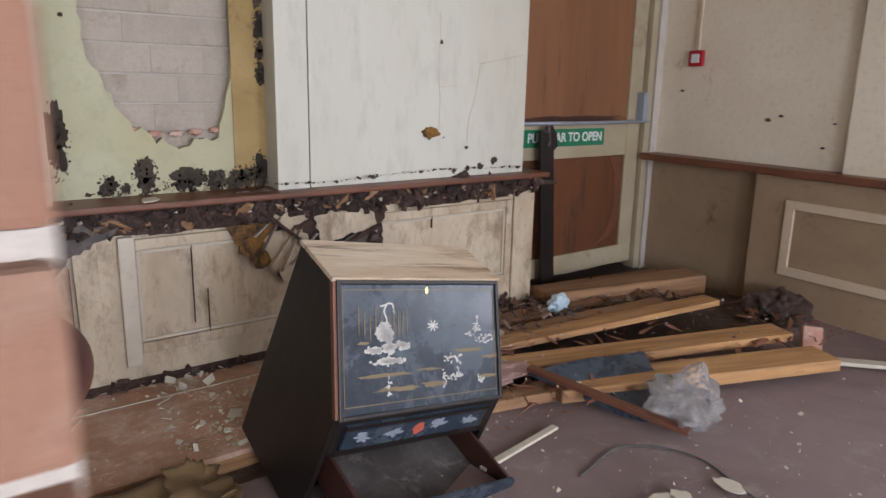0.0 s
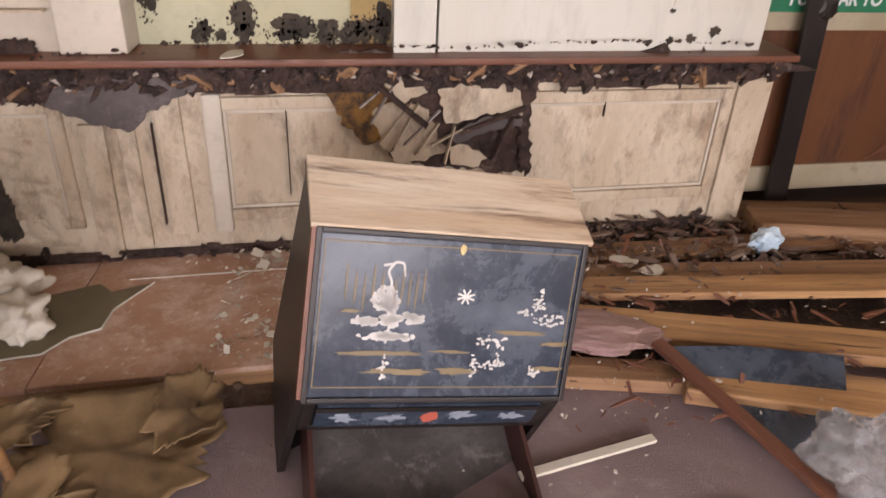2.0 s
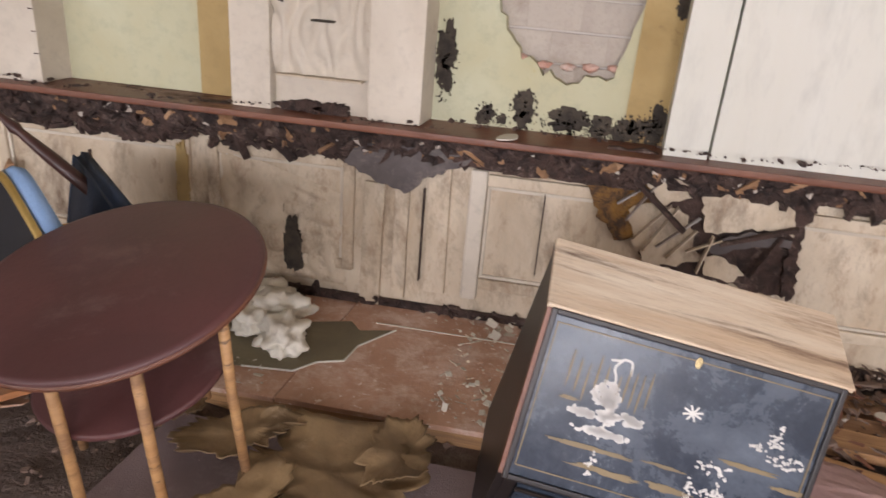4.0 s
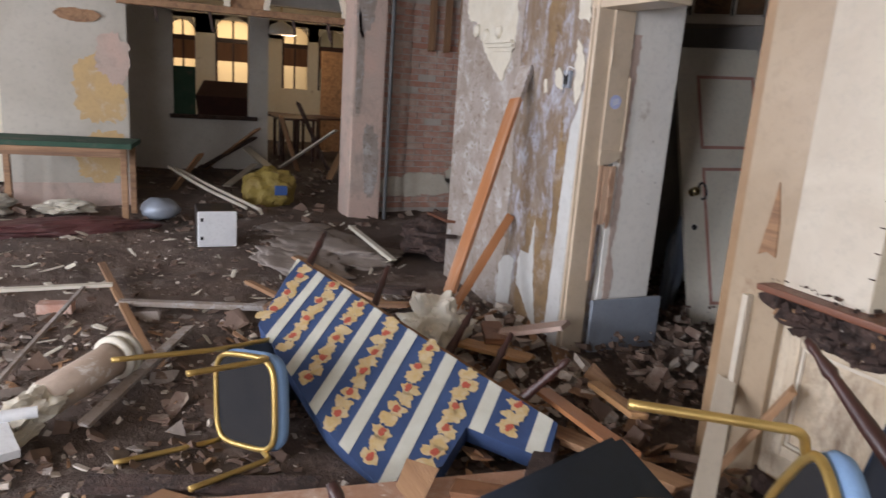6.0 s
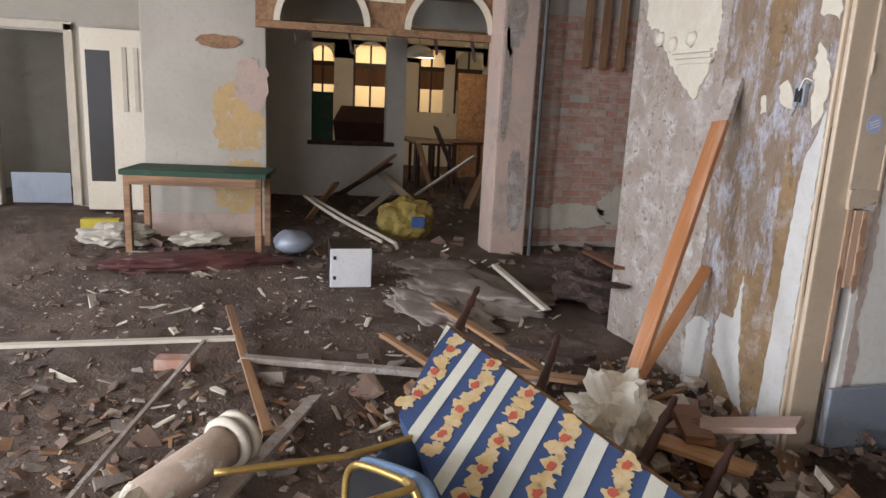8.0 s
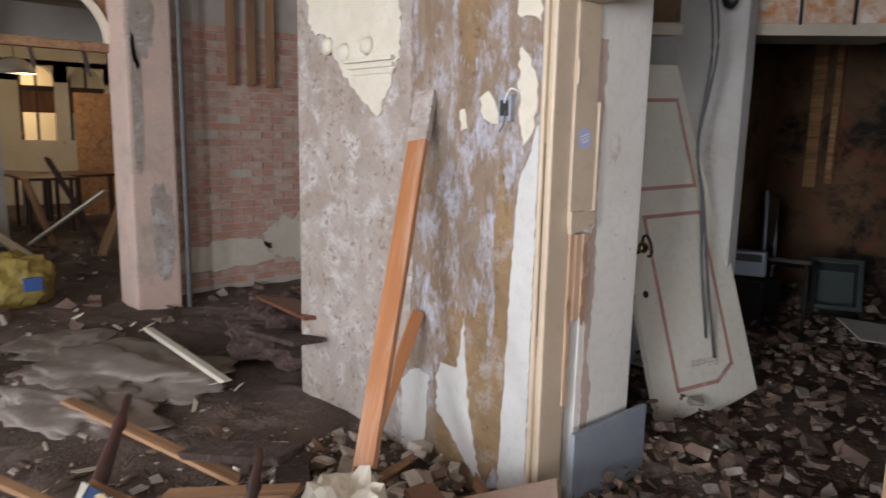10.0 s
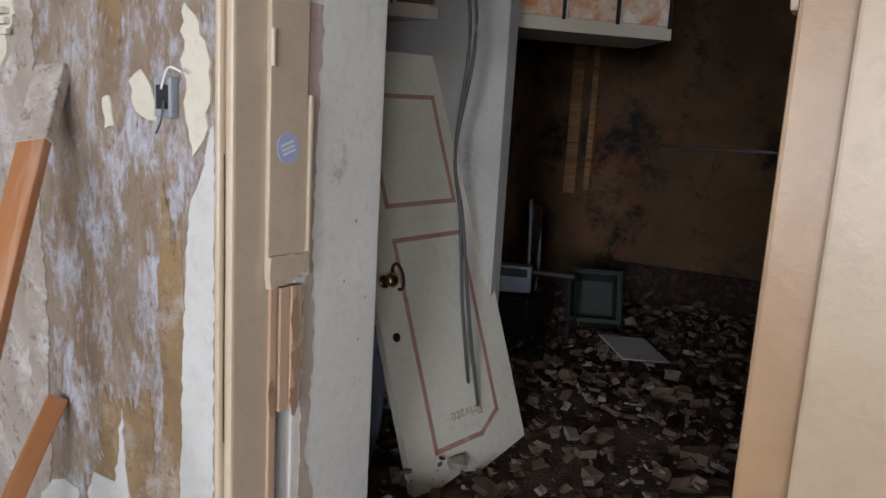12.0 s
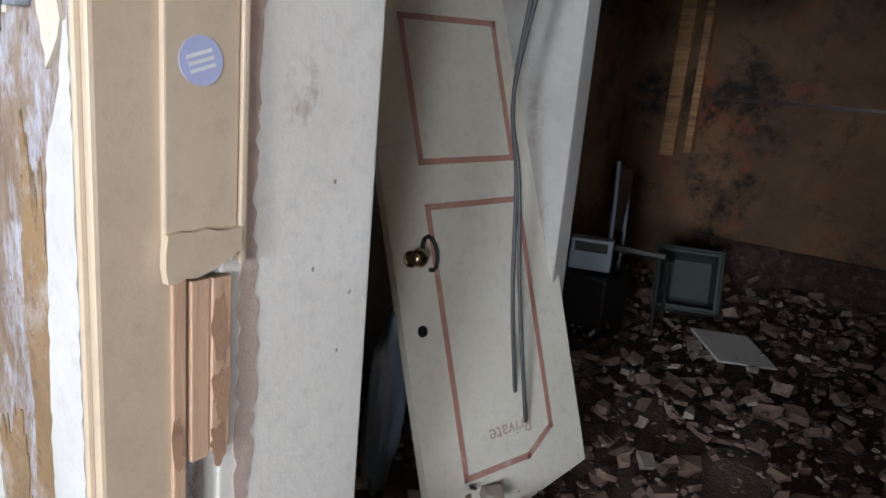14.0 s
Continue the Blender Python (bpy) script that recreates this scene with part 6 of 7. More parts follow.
for k, (a, b, w, mt) in enumerate((((-3.6, 6.3, 0.25), (-2.2, 5.9, 0.45), 0.2, "shelf"), ((-3.4, 6.0, 0.1), (-2.1, 5.75, 0.35), 0.18, "rot"), ((-2.6, 5.5, 0.03), (-3.9, 5.5, 0.05), 0.05, "flake"), ((-2.9, 4.7, 0.02), (-1.4, 5.0, 0.06), 0.07, "oldwood"), ((-2.2, 4.2, 0.02), (-1.0, 4.6, 0.05), 0.05, "oldwood"),
                                   ((-1.9, 3.3, 0.02), (-1.3, 4.9, 0.04), 0.06, "barelight"), ((-0.95, 4.85, 0.08), (-0.2, 5.4, 0.1), 0.12, "joist"), ((-0.6, 5.3, 0.05), (-0.15, 5.62, 0.25), 0.16, "pinkplaster"), ((0.1, 4.85, 0.08), (1.1, 5.3, 0.1), 0.1, "oldwood"), ((0.2, 5.35, 0.05), (0.9, 4.75, 0.12), 0.09, "rot"),
                                   ((0.5, 3.4, 0.04), (1.35, 4.2, 0.12), 0.16, "oldwood"), ((1.0, 3.5, 0.05), (1.75, 4.3, 0.14), 0.14, "barelight"), ((-0.2, 3.2, 0.02), (-1.3, 3.7, 0.03), 0.06, "barelight"), ((-3.0, 3.2, 0.0), (-0.9, 3.5, 0.03), 0.05, "oldwood"), ((0.3, 3.2, 0.03), (0.6, 4.0, 0.05), 0.09, "rot"), ((-6.6, 4.0, 0.0), (-6.2, 4.3, 0.5), 0.1, "oldwood"), ((-8.2, 5.7, 0.1), (-7.6, 6.4, 0.75), 0.12, "flake"), ((-7.2, 6.2, 0.05), (-8.4, 6.8, 0.5), 0.1, "oldwood"), ((1.6, 4.05, 0.16), (2.2, 4.62, 0.22), 0.34, "orangewood"), ((0.86, 4.8, 0.07), (0.76, 3.55, 0.12), 0.17, "sheetfloor"), ((0.9, 4.3, 0.1), (1.5, 4.95, 0.2), 0.1, "doorwood"), ((0.2, 5.2, 0.12), (1.1, 5.0, 0.3), 0.08, "orangewood"), ((0.3, 5.5, 0.1), (1.0, 5.2, 0.3), 0.07, "joist"), ((-1.8, 4.95, 0.06), (-1.25, 5.15, 0.18), 0.17, "rot"), ((-1.5, 4.7, 0.05), (-0.95, 5.0, 0.2), 0.1, "oldwood"), ((-1.45, 5.25, 0.05), (-1.0, 5.0, 0.12), 0.14, "rot"), ((-8.6, 4.6, 0.0), (-7.9, 5.3, 0.7), 0.08, "oldwood"), ((-8.0, 4.5, 0.1), (-8.8, 5.4, 0.5), 0.1, "rot"), ((-7.6, 5.6, 0.0), (-8.6, 5.2, 0.35), 0.14, "flake"), ((-8.4, 6.0, 0.0), (-7.8, 5.6, 0.9), 0.07, "oldwood"), ((-6.9, 4.7, 0.0), (-7.7, 5.2, 0.2), 0.1, "flake"), ((-8.8, 6.6, 0.0), (-8.5, 6.0, 1.1), 0.09, "rot"), ((-0.75, 5.45, 0.06), (-0.3, 5.25, 0.12), 0.13, "doorwood"), ((1.5, 4.9, 0.06), (0.9, 5.6, 0.4), 0.08, "offwhite"), ((0.95, 5.5, 0.02), (1.15, 5.65, 0.5), 0.06, "oldwood"))):
    timber("broken_board", a, b, w, 0.022 + 0.006 * (k % 3), M[mt], {"shelf": "red-brown broken board", "rot": "dark rotted broken board", "flake": "white painted broken strip", "oldwood": "brown splintered board", "barelight": "grey dusty board", "joist": "honey-coloured broken board", "pinkplaster": "pinkish slab of fallen plaster board", "doorwood": "brown plywood board", "orangewood": "orange-brown varnished board", "sheetfloor": "thick dusty pinkish-brown plank", "offwhite": "white painted broken board"}[mt] + " among debris", "board", k, group=B, torn=0.03)
lg = [(0.012, 0), (0.017, 0.03), (0.013, 0.06), (0.024, 0.12), (0.017, 0.14), (0.026, 0.3)]
for k, (a, d) in enumerate((((1.616, 5.246, 0.869), (0.242, -0.03, -0.148)), ((-1.1, 4.441, 0.623), (0.2, -0.148, -0.153)), ((-0.65, 4.697, 0.517), (0.15, -0.136, -0.216)), ((-0.25, 5.065, 0.379), (0.15, -0.208, -0.191)), ((0.05, 5.137, 0.327), (0.1, -0.187, -0.222)),
                            ((1.68, 3.749, 0.698), (0.147, 0.065, -0.195)), ((0.62, 5.1, 0.42), (-0.1, -0.2, -0.25)), ((1.45, 3.7, 0.5), (0.18, 0.05, -0.4)))):
    z = Vector(d).normalized()
    solid("loose_leg", lathe(lg + [(0.026, 0.62)], 14), M["darkwood"], "dark turned wooden furniture leg in the pile", "furniture leg", group="loose furniture legs", m=Matrix.Translation(a) @ z.to_track_quat("Z", "X").to_matrix().to_4x4(), smooth=True)

# torn brown lino, paper and boards in front of the hardboard
def torn_sheet(a, b, seed, rings=9, n=72):
    """A thin torn sheet that lies in waves with curled, ragged edges."""
    edge = ragged(0, 0, a, b, seed, n, 0.5)
    bm = empty_bm()
    layers = []
    for lift in (0.0, 0.004):
        c = bm.verts.new((0, 0, lift + 0.02))
        loops = []
        for r in range(1, rings + 1):
            t = r / rings
            loops.append([bm.verts.new((x * t, y * t, lift + 0.028 * noise.noise((x * t * 6, y * t * 6, seed)) + 0.012 * noise.noise((x * t * 17, y * t * 17, seed)) + 0.03 * t ** 4 * (0.6 + noise.noise((x * 5, y * 5, seed + 3))) + 0.015)) for x, y in edge])
        for k in range(n):
            bm.faces.new((c, loops[0][k], loops[0][(k + 1) % n]))
            for p, q in zip(loops, loops[1:]):
                bm.faces.new((p[k], q[k], q[(k + 1) % n], p[(k + 1) % n]))
        layers.append(loops[-1])
    for k in range(n):
        bm.faces.new((layers[0][k], layers[1][k], layers[1][(k + 1) % n], layers[0][(k + 1) % n]))
    return bm


M["brownlino"] = surface("torn_brown_lino", (0.27, 0.175, 0.085), (0.16, 0.1, 0.05), (0.45, 0.34, 0.23), 0.55, 50, 4, bump=0.25, dirt_at=(0.58, 0.72), dirt_scale=6)
for k, (x, y, a, b, mt) in enumerate(((3.1, 4.5, 0.3, 0.2, "brownlino"), (2.78, 4.62, 0.18, 0.11, "brownlino"), (2.95, 4.28, 0.2, 0.15, "brownlino"), (3.3, 4.62, 0.16, 0.1, "brownlino"), (2.5, 4.72, 0.16, 0.09, "brownlino"), (1.75, 4.55, 0.3, 0.25, "sheetfloor"))):
    solid("torn_lino", torn_sheet(a, b, 700 + k), M[mt], "torn curling brown lino sheet lying over broken floor", "lino", group="torn lino sheets", m=pose(x, y, 0.05 + 0.006 * k, 0, 0, 25 * k), smooth=True)
for k, (x, y, a) in enumerate(((2.5, 5.42, 0.1), (2.4, 5.56, 0.08), (2.62, 5.22, 0.09), (2.45, 5.3, 0.07))):
    solid("paper_ball", crumple((a * 1.3, a, a * 0.7), 71 + k, 4, 0.6), M["doorpaint"], "crumpled white plaster paper on the hardboard", "paper", group="crumpled paper lumps", m=pose(x, y, 0.1, 0, 0, 50 * k), smooth=True)


# ---- west: arches, windows, peeled patches ----
def arch_plate(y0, y1, z0, z1, arches, x0, x1):
    """A wall plate in the y-z plane with round arches cut up from its lower edge."""
    bm = empty_bm()
    cuts = sorted({y0, y1, *(c + r * math.cos(math.pi * k / 16) for c, r in arches for k in range(17))})

    def low(y):
        for c, r in arches:
            if abs(y - c) < r - 1e-6:
                return z0 + math.sqrt(r * r - (y - c) ** 2)
        return z0

    for a, b in zip(cuts, cuts[1:]):
        mid = (a + b) / 2
        inside = any(abs(mid - c) < r for c, r in arches)
        la, lb = (low(a), low(b)) if inside else (z0, z0)
        v = [bm.verts.new(p) for p in ((x0, a, la), (x0, b, lb), (x0, b, z1), (x0, a, z1), (x1, a, la), (x1, b, lb), (x1, b, z1), (x1, a, z1))]
        for f in ((0, 1, 2, 3), (7, 6, 5, 4), (0, 4, 5, 1), (3, 2, 6, 7)):
            bm.faces.new([v[i] for i in f])
    return bm


def arch_band(c, r, z0, w, x0, x1):
    bm = empty_bm()
    prev = None
    for k in range(25):
        a = math.pi * k / 24
        ring = [bm.verts.new((x, c + q * math.cos(a), z0 + q * math.sin(a))) for x, q in ((x0, r), (x1, r), (x1, r + w), (x0, r + w))]
        if prev:
            for i in range(4):
                bm.faces.new((prev[i], prev[(i + 1) % 4], ring[(i + 1) % 4], ring[i]))
        prev = ring
    return bm


scr = structure("wall_arch_screen", arch_plate(3.4, 5.8, 2.2, H, ((4.04, 0.45), (5.33, 0.46)), -5.33, -5.27), M["oldwood"], "timber screen with two round arches")
for c in (4.04, 5.33):
    part("arch_moulding", arch_band(c, 0.41, 2.2, 0.06, -5.26, -5.22), M["cream"], scr, "cream arch moulding")
part("spandrel", box(-5.268, 4.5, 2.45, -5.25, 4.86, H, 0.003), M["cream"], scr)
for k, y in enumerate((3.75, 4.3, 5.2, 5.6)):
    part("hanging_bit", board(0.18 + 0.05 * (k % 2), 0.07, 0.02, k, torn=0.15), M["rot"], scr).matrix_local = laid((-5.4, y, 2.17), (-5.4, y + 0.03, 1.99))
fw = structure("window_west", arch_plate(4.4, 8.5, 2.3, 2.7, ((4.74, 0.24), (5.81, 0.39), (7.2, 0.3), (8.05, 0.3)), -14.06, -14.0), M["cream"], "arched tops of the far windows")
for y0, y1 in ((4.5, 5.0), (5.42, 6.2), (6.9, 7.5), (7.75, 8.4)):
    part("transom", box(-14.08, y0, 2.12, -14.0, y1, 2.22, 0.004), M["darkwood"], fw, "dark window transom")
    part("mullion", box(-14.08, (y0 + y1) / 2 - 0.02, 1.2, -14.02, (y0 + y1) / 2 + 0.02, 2.6, 0.004), M["darkwood"], fw)
    part("stile", box(-14.08, y0, 1.2, -14.01, y0 + 0.05, 2.6, 0.004), M["darkwood"], fw)
    part("pane", box(-14.1, y0, 1.2, -14.095, y1, 2.6, 0), M["frosted"], fw, "warm frosted pane")
    part("blind", box(-14.05, y0 + 0.05, 1.72, -14.03, y1, 2.12, 0.003), M["doorwood"], fw, "brown window blind")
structure("trim_sill", box(-9.02, 4.12, 0.76, -8.86, 5.45, 0.82, 0.01), M["rot"], "rotted dark window sill")
solid("tipped_cabinet", box(-0.5, -0.3, 0.0, 0.5, 0.3, 0.95, 0.01), M["darkwood"], "dark wooden cabinet tipped over in the far room", "cabinet", m=pose(-10.4, 5.3, 0.35, 25, 0, 70))
solid("green_cupboard", box(-9.75, 4.15, -0.05, -9.35, 4.55, 1.55, 0.01), M["greenbaize"], "dark green cupboard behind a window opening", "cupboard")
for k, (x, y, z) in enumerate(((-10.5, 6.4, 0.9), (-11.0, 7.0, 0.95), (-11.5, 6.2, 0.85))):
    t = thing("dining_table", "dark wooden table among rubbish in the far room", "table", pose(x, y, 0, 0, 0, 20 * k), "far tables")
    part("top", box(-0.5, -0.35, 0.72, 0.5, 0.35, 0.76, 0.005), M["darkwood"], t)
    for sx in (-0.45, 0.4):
        for sy in (-0.3, 0.25):
            part("leg", box(sx, sy, -0.1, sx + 0.05, sy + 0.05, 0.72, 0.003), M["darkwood"], t)
solid("far_door", box(-12.05, 7.3, -0.1, -12.0, 8.2, 2.05, 0.004), M["oldwood"], "brown wooden door leaf in the far room", "door")
# Added shade and fill light; an arched window belongs here, not a pendant.
lamp = thing("pendant_shade", "added white glass shade in place of an arched window", "lamp", pose(-11.0, 6.25, 2.25))
part("shade", lathe([(0.28, 0), (0.27, 0.06), (0.2, 0.16), (0.08, 0.22), (0.03, 0.24)], 28), M["whiteplastic"], lamp, smooth=True)
part("rod", tube([(0, 0, 0.22), (0, 0, 0.8)], 0.01, 8), M["brass"], lamp)
pl = bpy.data.lights.new("pendant_light", "POINT")
pl.energy, pl.color, pl.shadow_soft_size = 30, (1.0, 0.75, 0.45), 0.15
new("pendant_light", pl).location = (-11.0, 6.25, 2.15)
# white wall: ochre patches
ww = [o for o in scene.objects if o.name.startswith("wall_white")][0]


def side_patch(parent, y, z, a, b, seed, material, x=-5.75, depth=0.004, rough=0.35, name="bare_patch", label=""):
    bm = slab(ragged(0, 0, a, b, seed, 80, rough), depth + 0.003)
    bm.transform(basis((x + depth, y, z), (0, 1, 0), (-1, 0, 0), (0, 0, 1)))
    return part(name, bm, material, parent, label)


M["ochre_light"] = surface("ochre_plaster", (0.58, 0.4, 0.19), (0.5, 0.35, 0.18), (0.6, 0.55, 0.46), 0.85, 30, 3, bump=0.3)
side_patch(ww, 3.18, 1.2, 0.28, 0.36, 1, M["ochre_light"], label="ochre bare plaster patch")
side_patch(ww, 3.22, 0.45, 0.24, 0.3, 2, M["ochre_light"], label="ochre bare plaster patch")
side_patch(ww, 3.33, 1.58, 0.16, 0.28, 3, M["pinkplaster"], depth=0.007, label="grey-pink bare plaster patch")
side_patch(ww, 3.02, 2.0, 0.22, 0.07, 4, M["oldwood"], depth=0.02, rough=0.2, name="loose_board", label="brown loose board on the wall")
part("skirting", box(-5.75, 2.28, -0.05, -5.735, 3.5, 0.22, 0.004), M["pinkplaster"], ww, "pink bare skirting band")
pk = [o for o in scene.objects if o.name.startswith("wall_pink_pier")][0]
for k, (y, z, a, b) in enumerate(((5.85, 1.6, 0.05, 0.5), (6.0, 0.6, 0.1, 0.4), (5.9, 2.3, 0.1, 0.3))):
    side_patch(pk, y, z, a, b, 20 + k, M["barelight"], -4.85, label="grey bare plaster patch")
solid("wall_pipe", tube([(-4.82, 6.2, -0.05), (-4.82, 6.2, H)], 0.022, 10), M["cable"], "dark downpipe beside a pink pier", "pipe")
# passage at the far left
pas = structure("door_2", box(-7.59, 0.25, 0.0, -7.54, 0.33, 2.12, 0.006), M["offwhite"], "white door frame of the passage")
part("post", box(-7.59, 1.14, 0.0, -7.54, 1.24, 2.2, 0.006), M["offwhite"], pas)
part("head", box(-7.59, 0.25, 2.12, -7.54, 1.24, 2.22, 0.006), M["offwhite"], pas)
cup = thing("wall_cupboard", "tall cream cupboard with panelled doors in the passage", "cupboard", pose(0.12, -0.175, 0))
part("body", box(-7.58, 1.4, 0.0, -7.2, 2.1, 2.15, 0.006), M["cream"], cup)
# No shelf is cut out; the plate's dark colour stands for the shade inside.
part("shelf_gap", box(-7.205, 1.45, 0.35, -7.198, 1.72, 1.9, 0.002), M["deskside"], cup, "flat dark plate in place of an open shelf's shade")
for y in (1.85, 1.98):
    part("door_slat", box(-7.2, y, 1.2, -7.185, y + 0.05, 1.95, 0.003), M["offwhite"], cup)
structure("wall_passage_back", box(-9.4, -2.4, -0.2, -9.3, 3.35, H, 0), M["plaster"], "pale passage wall")
solid("blue_panel", box(-7.58, 0.45, 0.02, -7.56, 1.12, 0.4, 0.004), M["steel"], "pale blue kick board in the doorway", "board")

# brick pier beside the start
bp = structure("wall_brick_pier", box(2.42, 2.86, -0.2, 2.757, 2.97, H, 0.006), M["mortar"], "old orange brick pier")

# ---- loose rubble ----
def rubble(name, label, count, region, size, material, seed, flat=0.5, lift=0.0, long=1.0, heap=0.0):
    """Countless broken bits, joined."""
    r = np.random.RandomState(seed)
    base = np.array([(x, y, z) for x in (-1, 1) for y in (-1, 1) for z in (-1, 1)], float)
    quads = np.array([(0, 1, 3, 2), (4, 6, 7, 5), (0, 4, 5, 1), (2, 3, 7, 6), (0, 2, 6, 4), (1, 5, 7, 3)])
    verts, faces = [], []
    for k in range(count):
        x, y = r.uniform(region[0], region[2]), r.uniform(region[1], region[3])
        s = size[0] * (size[1] / size[0]) ** (r.rand() ** 1.8)
        v = base * (1 + r.uniform(-0.45, 0.3, (8, 3))) * (s * r.uniform(0.6, 1.0) * long, s * r.uniform(0.35, 0.9), s * flat * r.uniform(0.4, 1)) / 2
        e = Euler((r.normal(0, 0.35), r.normal(0, 0.35), r.uniform(0, 6.28))).to_matrix()
        z = gz(x, y) + lift + s * flat * 0.25 + heap * r.rand() ** 2
        verts.extend((np.array(e) @ v.T).T + (x, y, z))
        faces.extend((quads + 8 * k).tolist())
    me = bpy.data.meshes.new(name)
    me.from_pydata([tuple(v) for v in verts], [], faces)
    me.materials.append(material)
    return tagged(new(name, me), label, "rubble", "", "stuff")


M["bits"] = surface("plaster_bits", (0.6, 0.54, 0.47), (0.44, 0.37, 0.31), (0.22, 0.17, 0.13), 0.85, 40, 6, bump=0.3)
M["brownbits"] = surface("brown_bits", (0.19, 0.125, 0.092), (0.125, 0.08, 0.06), (0.32, 0.26, 0.21), 0.85, 40, 6, bump=0.3)
# Plaster bits in a dimmed copy; the inner room's gloom is in the colour.
M["roombits"] = surface("dimmed_rubble_bits", (0.36, 0.31, 0.26), (0.22, 0.18, 0.15), (0.5, 0.46, 0.41), 0.9, 40, 9, bump=0.4, dirt_at=(0.6, 0.7), dirt_scale=5)
rubble("rubble", "broken plaster and wood rubble over the dark floor", 3800, (-1.95, 6.1, 3.5, 11.2), (0.006, 0.1), M["roombits"], 1, 0.45, heap=0.12)
rubble("rubble", "brown rubble over the dark floor", 6500, (-1.95, 6.0, 3.5, 11.2), (0.01, 0.14), M["brownbits"], 2, 0.5, heap=0.14)
rubble("rubble", "small plaster bits over the floor", 1900, (-1.6, 1.5, 1.3, 5.6), (0.005, 0.07), M["bits"], 3, 0.35)
rubble("rubble", "brown debris over the floor", 4200, (-1.7, 1.5, 1.6, 5.6), (0.007, 0.1), M["brownbits"], 4, 0.4)
rubble("splinters", "wood splinters over the floor", 600, (-1.8, 1.8, 1.6, 5.6), (0.01, 0.05), M["oldwood"], 5, 0.3, long=4.0)
rubble("rubble", "scattered bits over the dirt", 1000, (-4.5, 1.5, -1.6, 5.6), (0.006, 0.045), M["bits"], 15, 0.3)
rubble("rubble", "scattered brown lumps over the dirt", 1100, (-4.5, 1.5, -1.6, 5.6), (0.01, 0.07), M["brownbits"], 16, 0.4)
rubble("rubble", "brown debris by the skirting", 2000, (4.35, 5.05, 6.4, 5.72), (0.006, 0.045), M["brownbits"], 6, 0.35, 0.05, long=2.5, heap=0.07)
rubble("flakes", "pale paint flakes over hardboard", 1500, (1.5, 4.9, 4.3, 5.68), (0.004, 0.032), M["flake"], 7, 0.12, 0.085)
rubble("flakes", "white plaster smears over hardboard", 700, (2.0, 4.9, 3.6, 5.66), (0.006, 0.06), M["flake"], 41, 0.06, 0.085)
rubble("flakes", "pale bits over the carpet", 420, (3.8, 2.5, 6.8, 4.7), (0.004, 0.022), M["flake"], 8, 0.3, 0.03)
rubble("splinters", "splinters and brown scraps over loose planks", 520, (4.5, 4.3, 6.7, 5.6), (0.008, 0.035), M["shelf"], 21, 0.3, 0.1, long=4.0)
rubble("flakes", "pale crumbs over loose planks", 260, (4.4, 4.3, 6.7, 5.6), (0.005, 0.025), M["bits"], 22, 0.3, 0.12)
rubble("rubble", "brown debris across the far floor", 900, (-9.0, 1.6, -4.2, 8.4), (0.03, 0.2), M["brownbits"], 9, 0.35)
rubble("rubble", "pale debris across the far floor", 420, (-13.5, 1.6, -3.0, 8.4), (0.02, 0.14), M["bits"], 10, 0.25)
rubble("splinters", "white strips across the far floor", 90, (-5.0, 2.0, -1.0, 5.6), (0.03, 0.06), M["flake"], 11, 0.3, long=4.0)
rubble("rubble", "debris at the pier's foot", 600, (-1.5, 4.9, 0.6, 5.75), (0.01, 0.14), M["bits"], 12, 0.45, heap=0.1)
rubble("rubble", "brown debris in the doorway", 1200, (-1.4, 4.9, 1.3, 6.6), (0.01, 0.13), M["brownbits"], 13, 0.45, heap=0.1)
rubble("rubble", "dark crumbs under the bureau", 500, (2.0, 3.9, 4.0, 4.86), (0.008, 0.05), M["brownbits"], 14, 0.4)
rubble("rubble", "crumbs of rot along the shelf", 260, (0.95, 5.62, 5.75, 5.68), (0.006, 0.03), M["rot"], 17, 0.5, 0.93)



def wall_crumbs(name, label, count, x0, x1, z0, z1, y, size, material, seed):
    """Splinters and crumbs of rotten wood that stand out of the panelling."""
    r = np.random.RandomState(seed)
    base = np.array([(a, b, c) for a in (-1, 1) for b in (-1, 1) for c in (-1, 1)], float)
    quads = np.array([(0, 1, 3, 2), (4, 6, 7, 5), (0, 4, 5, 1), (2, 3, 7, 6), (0, 2, 6, 4), (1, 5, 7, 3)])
    verts, faces = [], []
    for k in range(count):
        s = r.uniform(*size)
        v = base * (1 + r.uniform(-0.5, 0.4, (8, 3))) * (s * r.uniform(0.6, 2.2), s * 0.5, s * r.uniform(0.3, 0.8)) / 2
        e = Euler((r.normal(0, 0.5), r.normal(0, 0.5), r.normal(0, 0.5))).to_matrix()
        verts.extend((np.array(e) @ v.T).T + (r.uniform(x0, x1), y + r.uniform(-0.02, 0.012), z0 + (z1 - z0) * r.beta(2, 2)))
        faces.extend((quads + 8 * k).tolist())
    me = bpy.data.meshes.new(name)
    me.from_pydata([tuple(v) for v in verts], [], faces)
    me.materials.append(material)
    ob = tagged(new(name, me), label, "", "", "stuff")
    ob.parent = wains
    return ob


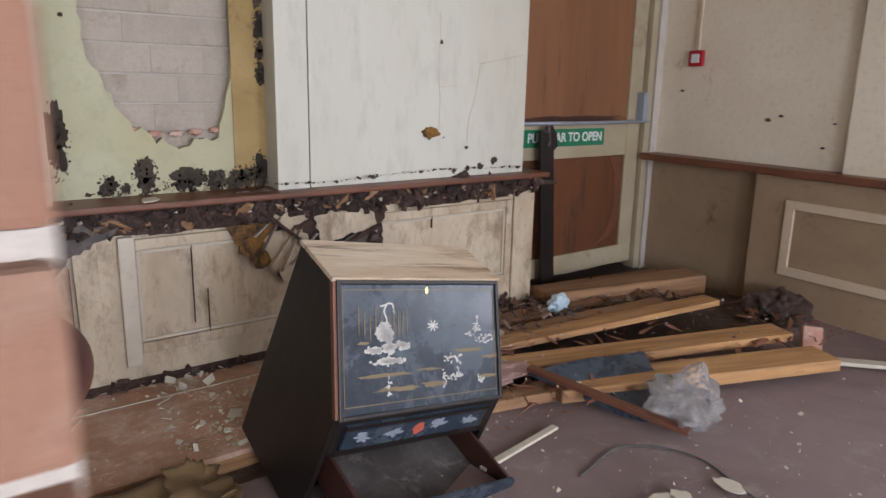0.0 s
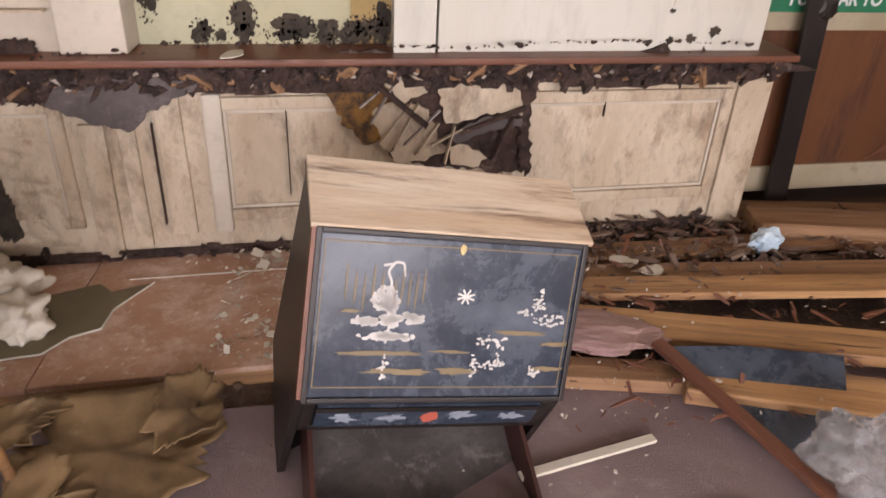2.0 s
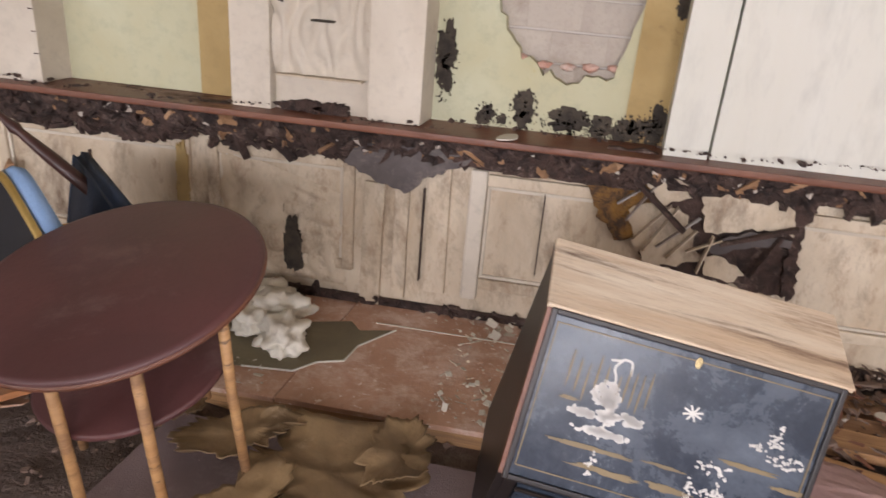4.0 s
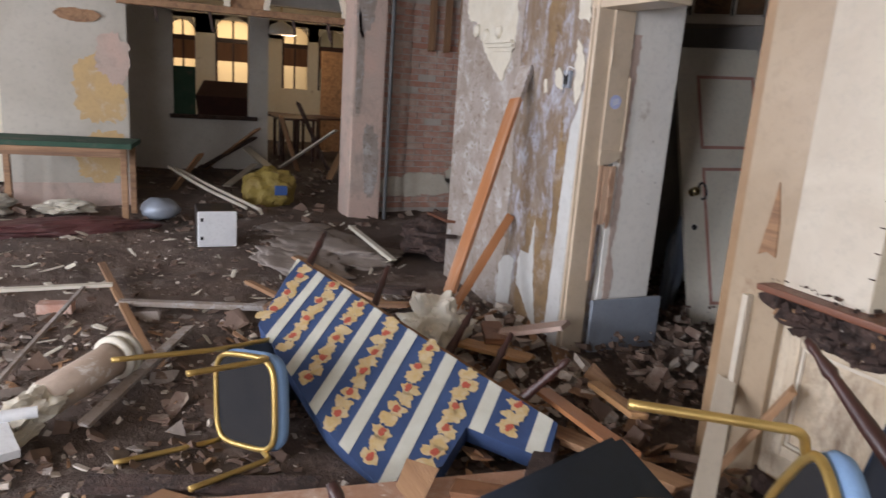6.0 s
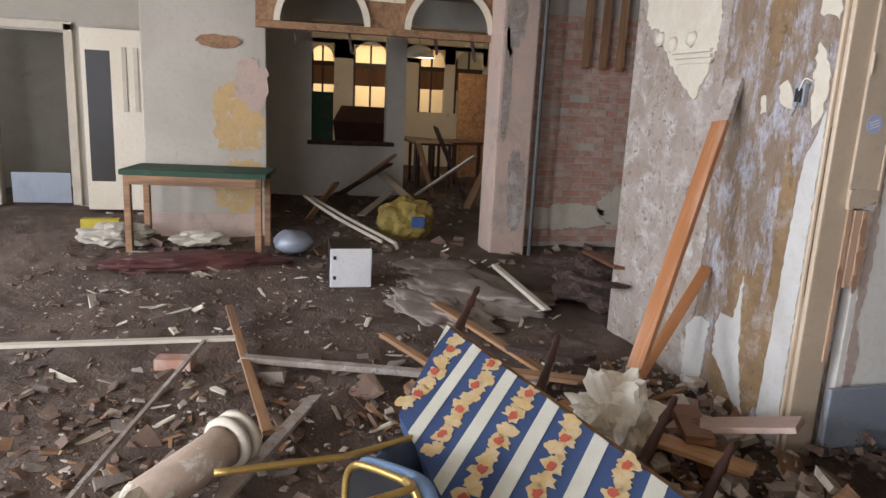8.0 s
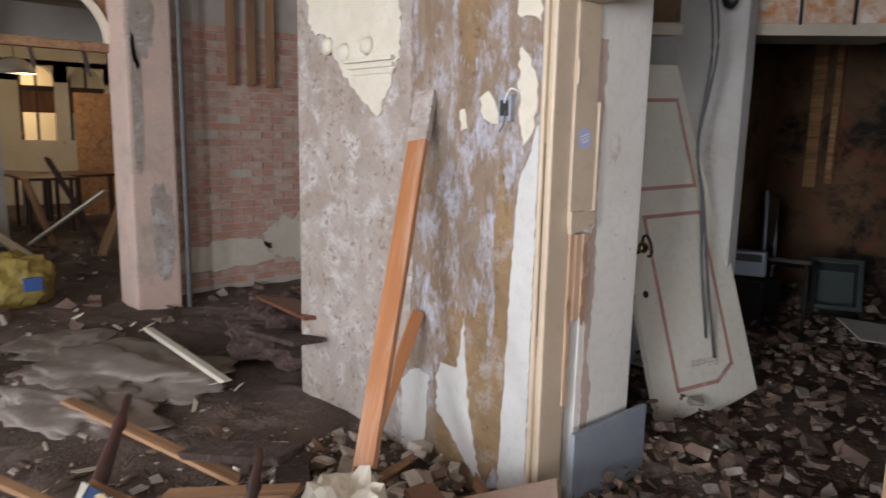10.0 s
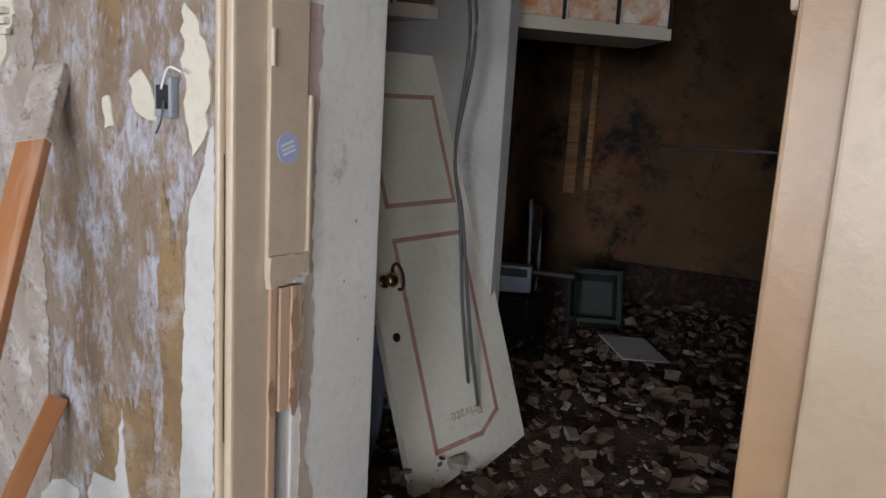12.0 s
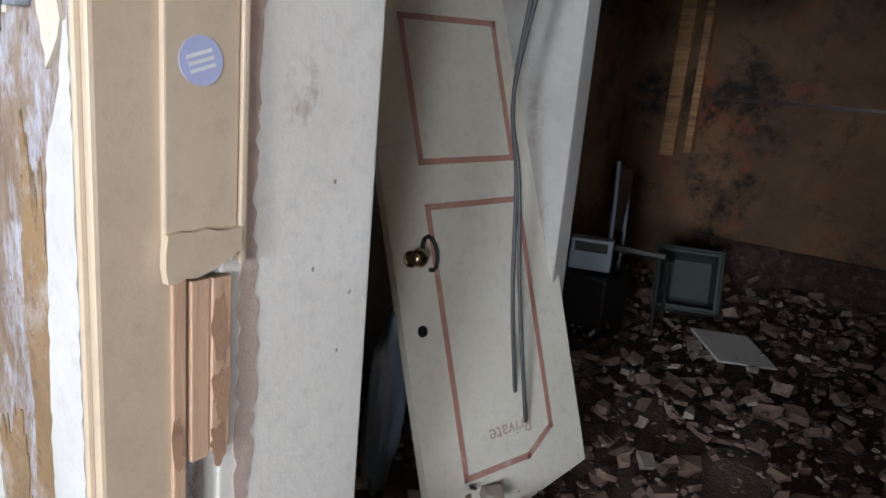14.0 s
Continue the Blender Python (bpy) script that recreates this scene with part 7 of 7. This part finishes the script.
rubble("slabs", "flat grey-brown slabs of fallen plaster over the floor", 150, (-2.2, 2.0, 1.4, 5.2), (0.05, 0.2), M["dust"], 31, 0.12)
rubble("slabs", "flat brown scraps of lino and board over the floor", 150, (-2.2, 2.0, 1.6, 5.3), (0.05, 0.24), M["brownbits"], 32, 0.1)
rubble("slabs", "brown board scraps around the doorway", 110, (-1.4, 4.3, 1.3, 5.7), (0.06, 0.22), M["oldwood"], 33, 0.12, long=1.6, heap=0.12)
solid("brick", box(-0.1, -0.05, 0, 0.1, 0.05, 0.065, 0.005), M["brick"], "loose red brick lying under a white strip", "brick", m=pose(-1.87, 2.98, 0.0, 0, 0, 80))
wall_crumbs("rot_crumbs", "crumbling rotted wood under the shelf", 520, 0.97, 5.75, 0.755, 0.85, 5.675, (0.02, 0.07), M["rot"], 1)
wall_crumbs("rot_crumbs", "pale splinters in the rotted wood", 60, 0.97, 5.75, 0.76, 0.84, 5.67, (0.008, 0.03), M["bits"], 8)
wall_crumbs("rot_crumbs", "red-brown splinters in the rotted wood", 80, 0.97, 5.75, 0.75, 0.845, 5.668, (0.015, 0.05), M["oldwood"], 9)
wall_crumbs("rot_crumbs", "rotted skirting crumbs", 260, 0.97, 5.6, 0.05, 0.1, 5.7, (0.012, 0.04), M["rot"], 6)
wall_crumbs("rot_crumbs", "grimy crumbs on the panels", 160, 1.1, 2.7, 0.7, 0.78, 5.685, (0.015, 0.06), M["rot"], 7)

# ---- bricks and blocks ----
def pieces(parent, name, cols, rows, origin, along, size, pitch, material, depth, skip=0.0, seed=0):
    """Single bricks in bond on a wall, each an object on shared meshes."""
    rnd = random.Random(seed)
    meshes = [to_mesh(box(0, 0, 0, size[0], depth, size[1], 0.004), name, material) for _ in range(1)]
    for j in range(rows):
        for i in range(cols):
            if rnd.random() < skip:
                continue
            u = i * pitch[0] + (pitch[0] / 2 if j % 2 else 0)
            ob = new(name, meshes[0])
            ob.parent = parent
            n = (along[1], -along[0], 0)
            ob.matrix_local = basis((origin[0] + along[0] * u + n[0] * rnd.uniform(0, 0.006), origin[1] + along[1] * u + n[1] * rnd.uniform(0, 0.006), origin[2] + j * pitch[1]), (along[0], along[1], 0), (-n[0], -n[1], 0), (0, 0, 1))


bw = [o for o in scene.objects if o.name == "wall_brick"][0]
pieces(bw, "brick", 9, 33, (-5.292, 6.15, 0.0), (0, 1), (0.213, 0.064), (0.225, 0.075), M["brick"], 0.02, 0.02, 1)
side_patch(bw, 6.7, 0.3, 0.5, 0.16, 41, M["flake"], -5.28, 0.01, label="white paint band on brick")
side_patch(bw, 7.5, 0.42, 0.3, 0.25, 42, M["flake"], -5.28, 0.01, label="white paint band on brick")
for k, y in enumerate((6.82, 7.02, 7.22)):
    part("hanging_lath", board(1.1, 0.085, 0.03, k, torn=0.02), M["oldwood"], bw, "bare hanging timber lath").matrix_local = basis((-5.2, y, 1.93), (0, 0, 1), (0, 1, 0), (-1, 0, 0))
nw = [o for o in scene.objects if o.name == "wall_north"][0]
pieces(nw, "block", 5, 17, (3.0, 5.921, 0.9), (1, 0), (0.225, 0.118), (0.233, 0.126), M["block"], 0.014, 0.0, 2)
pieces(bp, "brick", 1, 40, (2.42, 2.852, -0.02), (1, 0), (0.335, 0.064), (0.0, 0.075), M["orangebrick"], 0.02, 0.0, 3)


# ---- view fit: east room stretched, west side shifted, to match the camera's view ----
VIEW_X = ((0.0, 0.0), (0.925, 1.1), (1.352, 1.502), (2.19, 2.352), (2.99, 3.148), (4.0, 4.089), (5.8, 5.82), (5.9, 6.09), (6.545, 6.74), (6.75, 7.0), (9.0, 9.26))


def fit_view(p):
    """Where a point of the east room moves so that it fits the camera's view."""
    for (a, b), (c, d) in zip(VIEW_X, VIEW_X[1:]):
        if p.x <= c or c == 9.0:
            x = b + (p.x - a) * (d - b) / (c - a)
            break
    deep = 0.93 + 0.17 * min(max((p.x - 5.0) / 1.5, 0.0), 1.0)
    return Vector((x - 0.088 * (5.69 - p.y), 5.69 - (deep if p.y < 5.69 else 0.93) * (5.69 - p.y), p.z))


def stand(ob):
    """Fit a thing to the view by its own place, or by its corners where it is built in place."""
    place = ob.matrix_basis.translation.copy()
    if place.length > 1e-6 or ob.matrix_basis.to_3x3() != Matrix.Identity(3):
        ob.matrix_basis = Matrix.Translation(fit_view(place) - place) @ ob.matrix_basis
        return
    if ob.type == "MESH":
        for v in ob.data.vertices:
            v.co = fit_view(v.co)
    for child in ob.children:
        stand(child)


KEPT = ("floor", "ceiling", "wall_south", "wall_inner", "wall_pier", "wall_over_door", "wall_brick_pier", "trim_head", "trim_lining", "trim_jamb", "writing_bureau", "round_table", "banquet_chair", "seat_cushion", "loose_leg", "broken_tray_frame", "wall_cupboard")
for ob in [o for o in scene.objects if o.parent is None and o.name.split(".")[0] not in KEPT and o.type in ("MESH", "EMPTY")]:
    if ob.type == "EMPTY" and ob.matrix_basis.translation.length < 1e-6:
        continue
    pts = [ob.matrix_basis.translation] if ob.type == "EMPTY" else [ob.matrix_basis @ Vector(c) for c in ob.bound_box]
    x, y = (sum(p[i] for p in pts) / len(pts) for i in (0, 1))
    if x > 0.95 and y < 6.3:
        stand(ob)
    elif x < -2.2 or y < 5.2:
        # west things slide and skew to stay in line with the camera's view
        ob.location.x += 0.12
        ob.location.y += 0.018 * x - 0.04
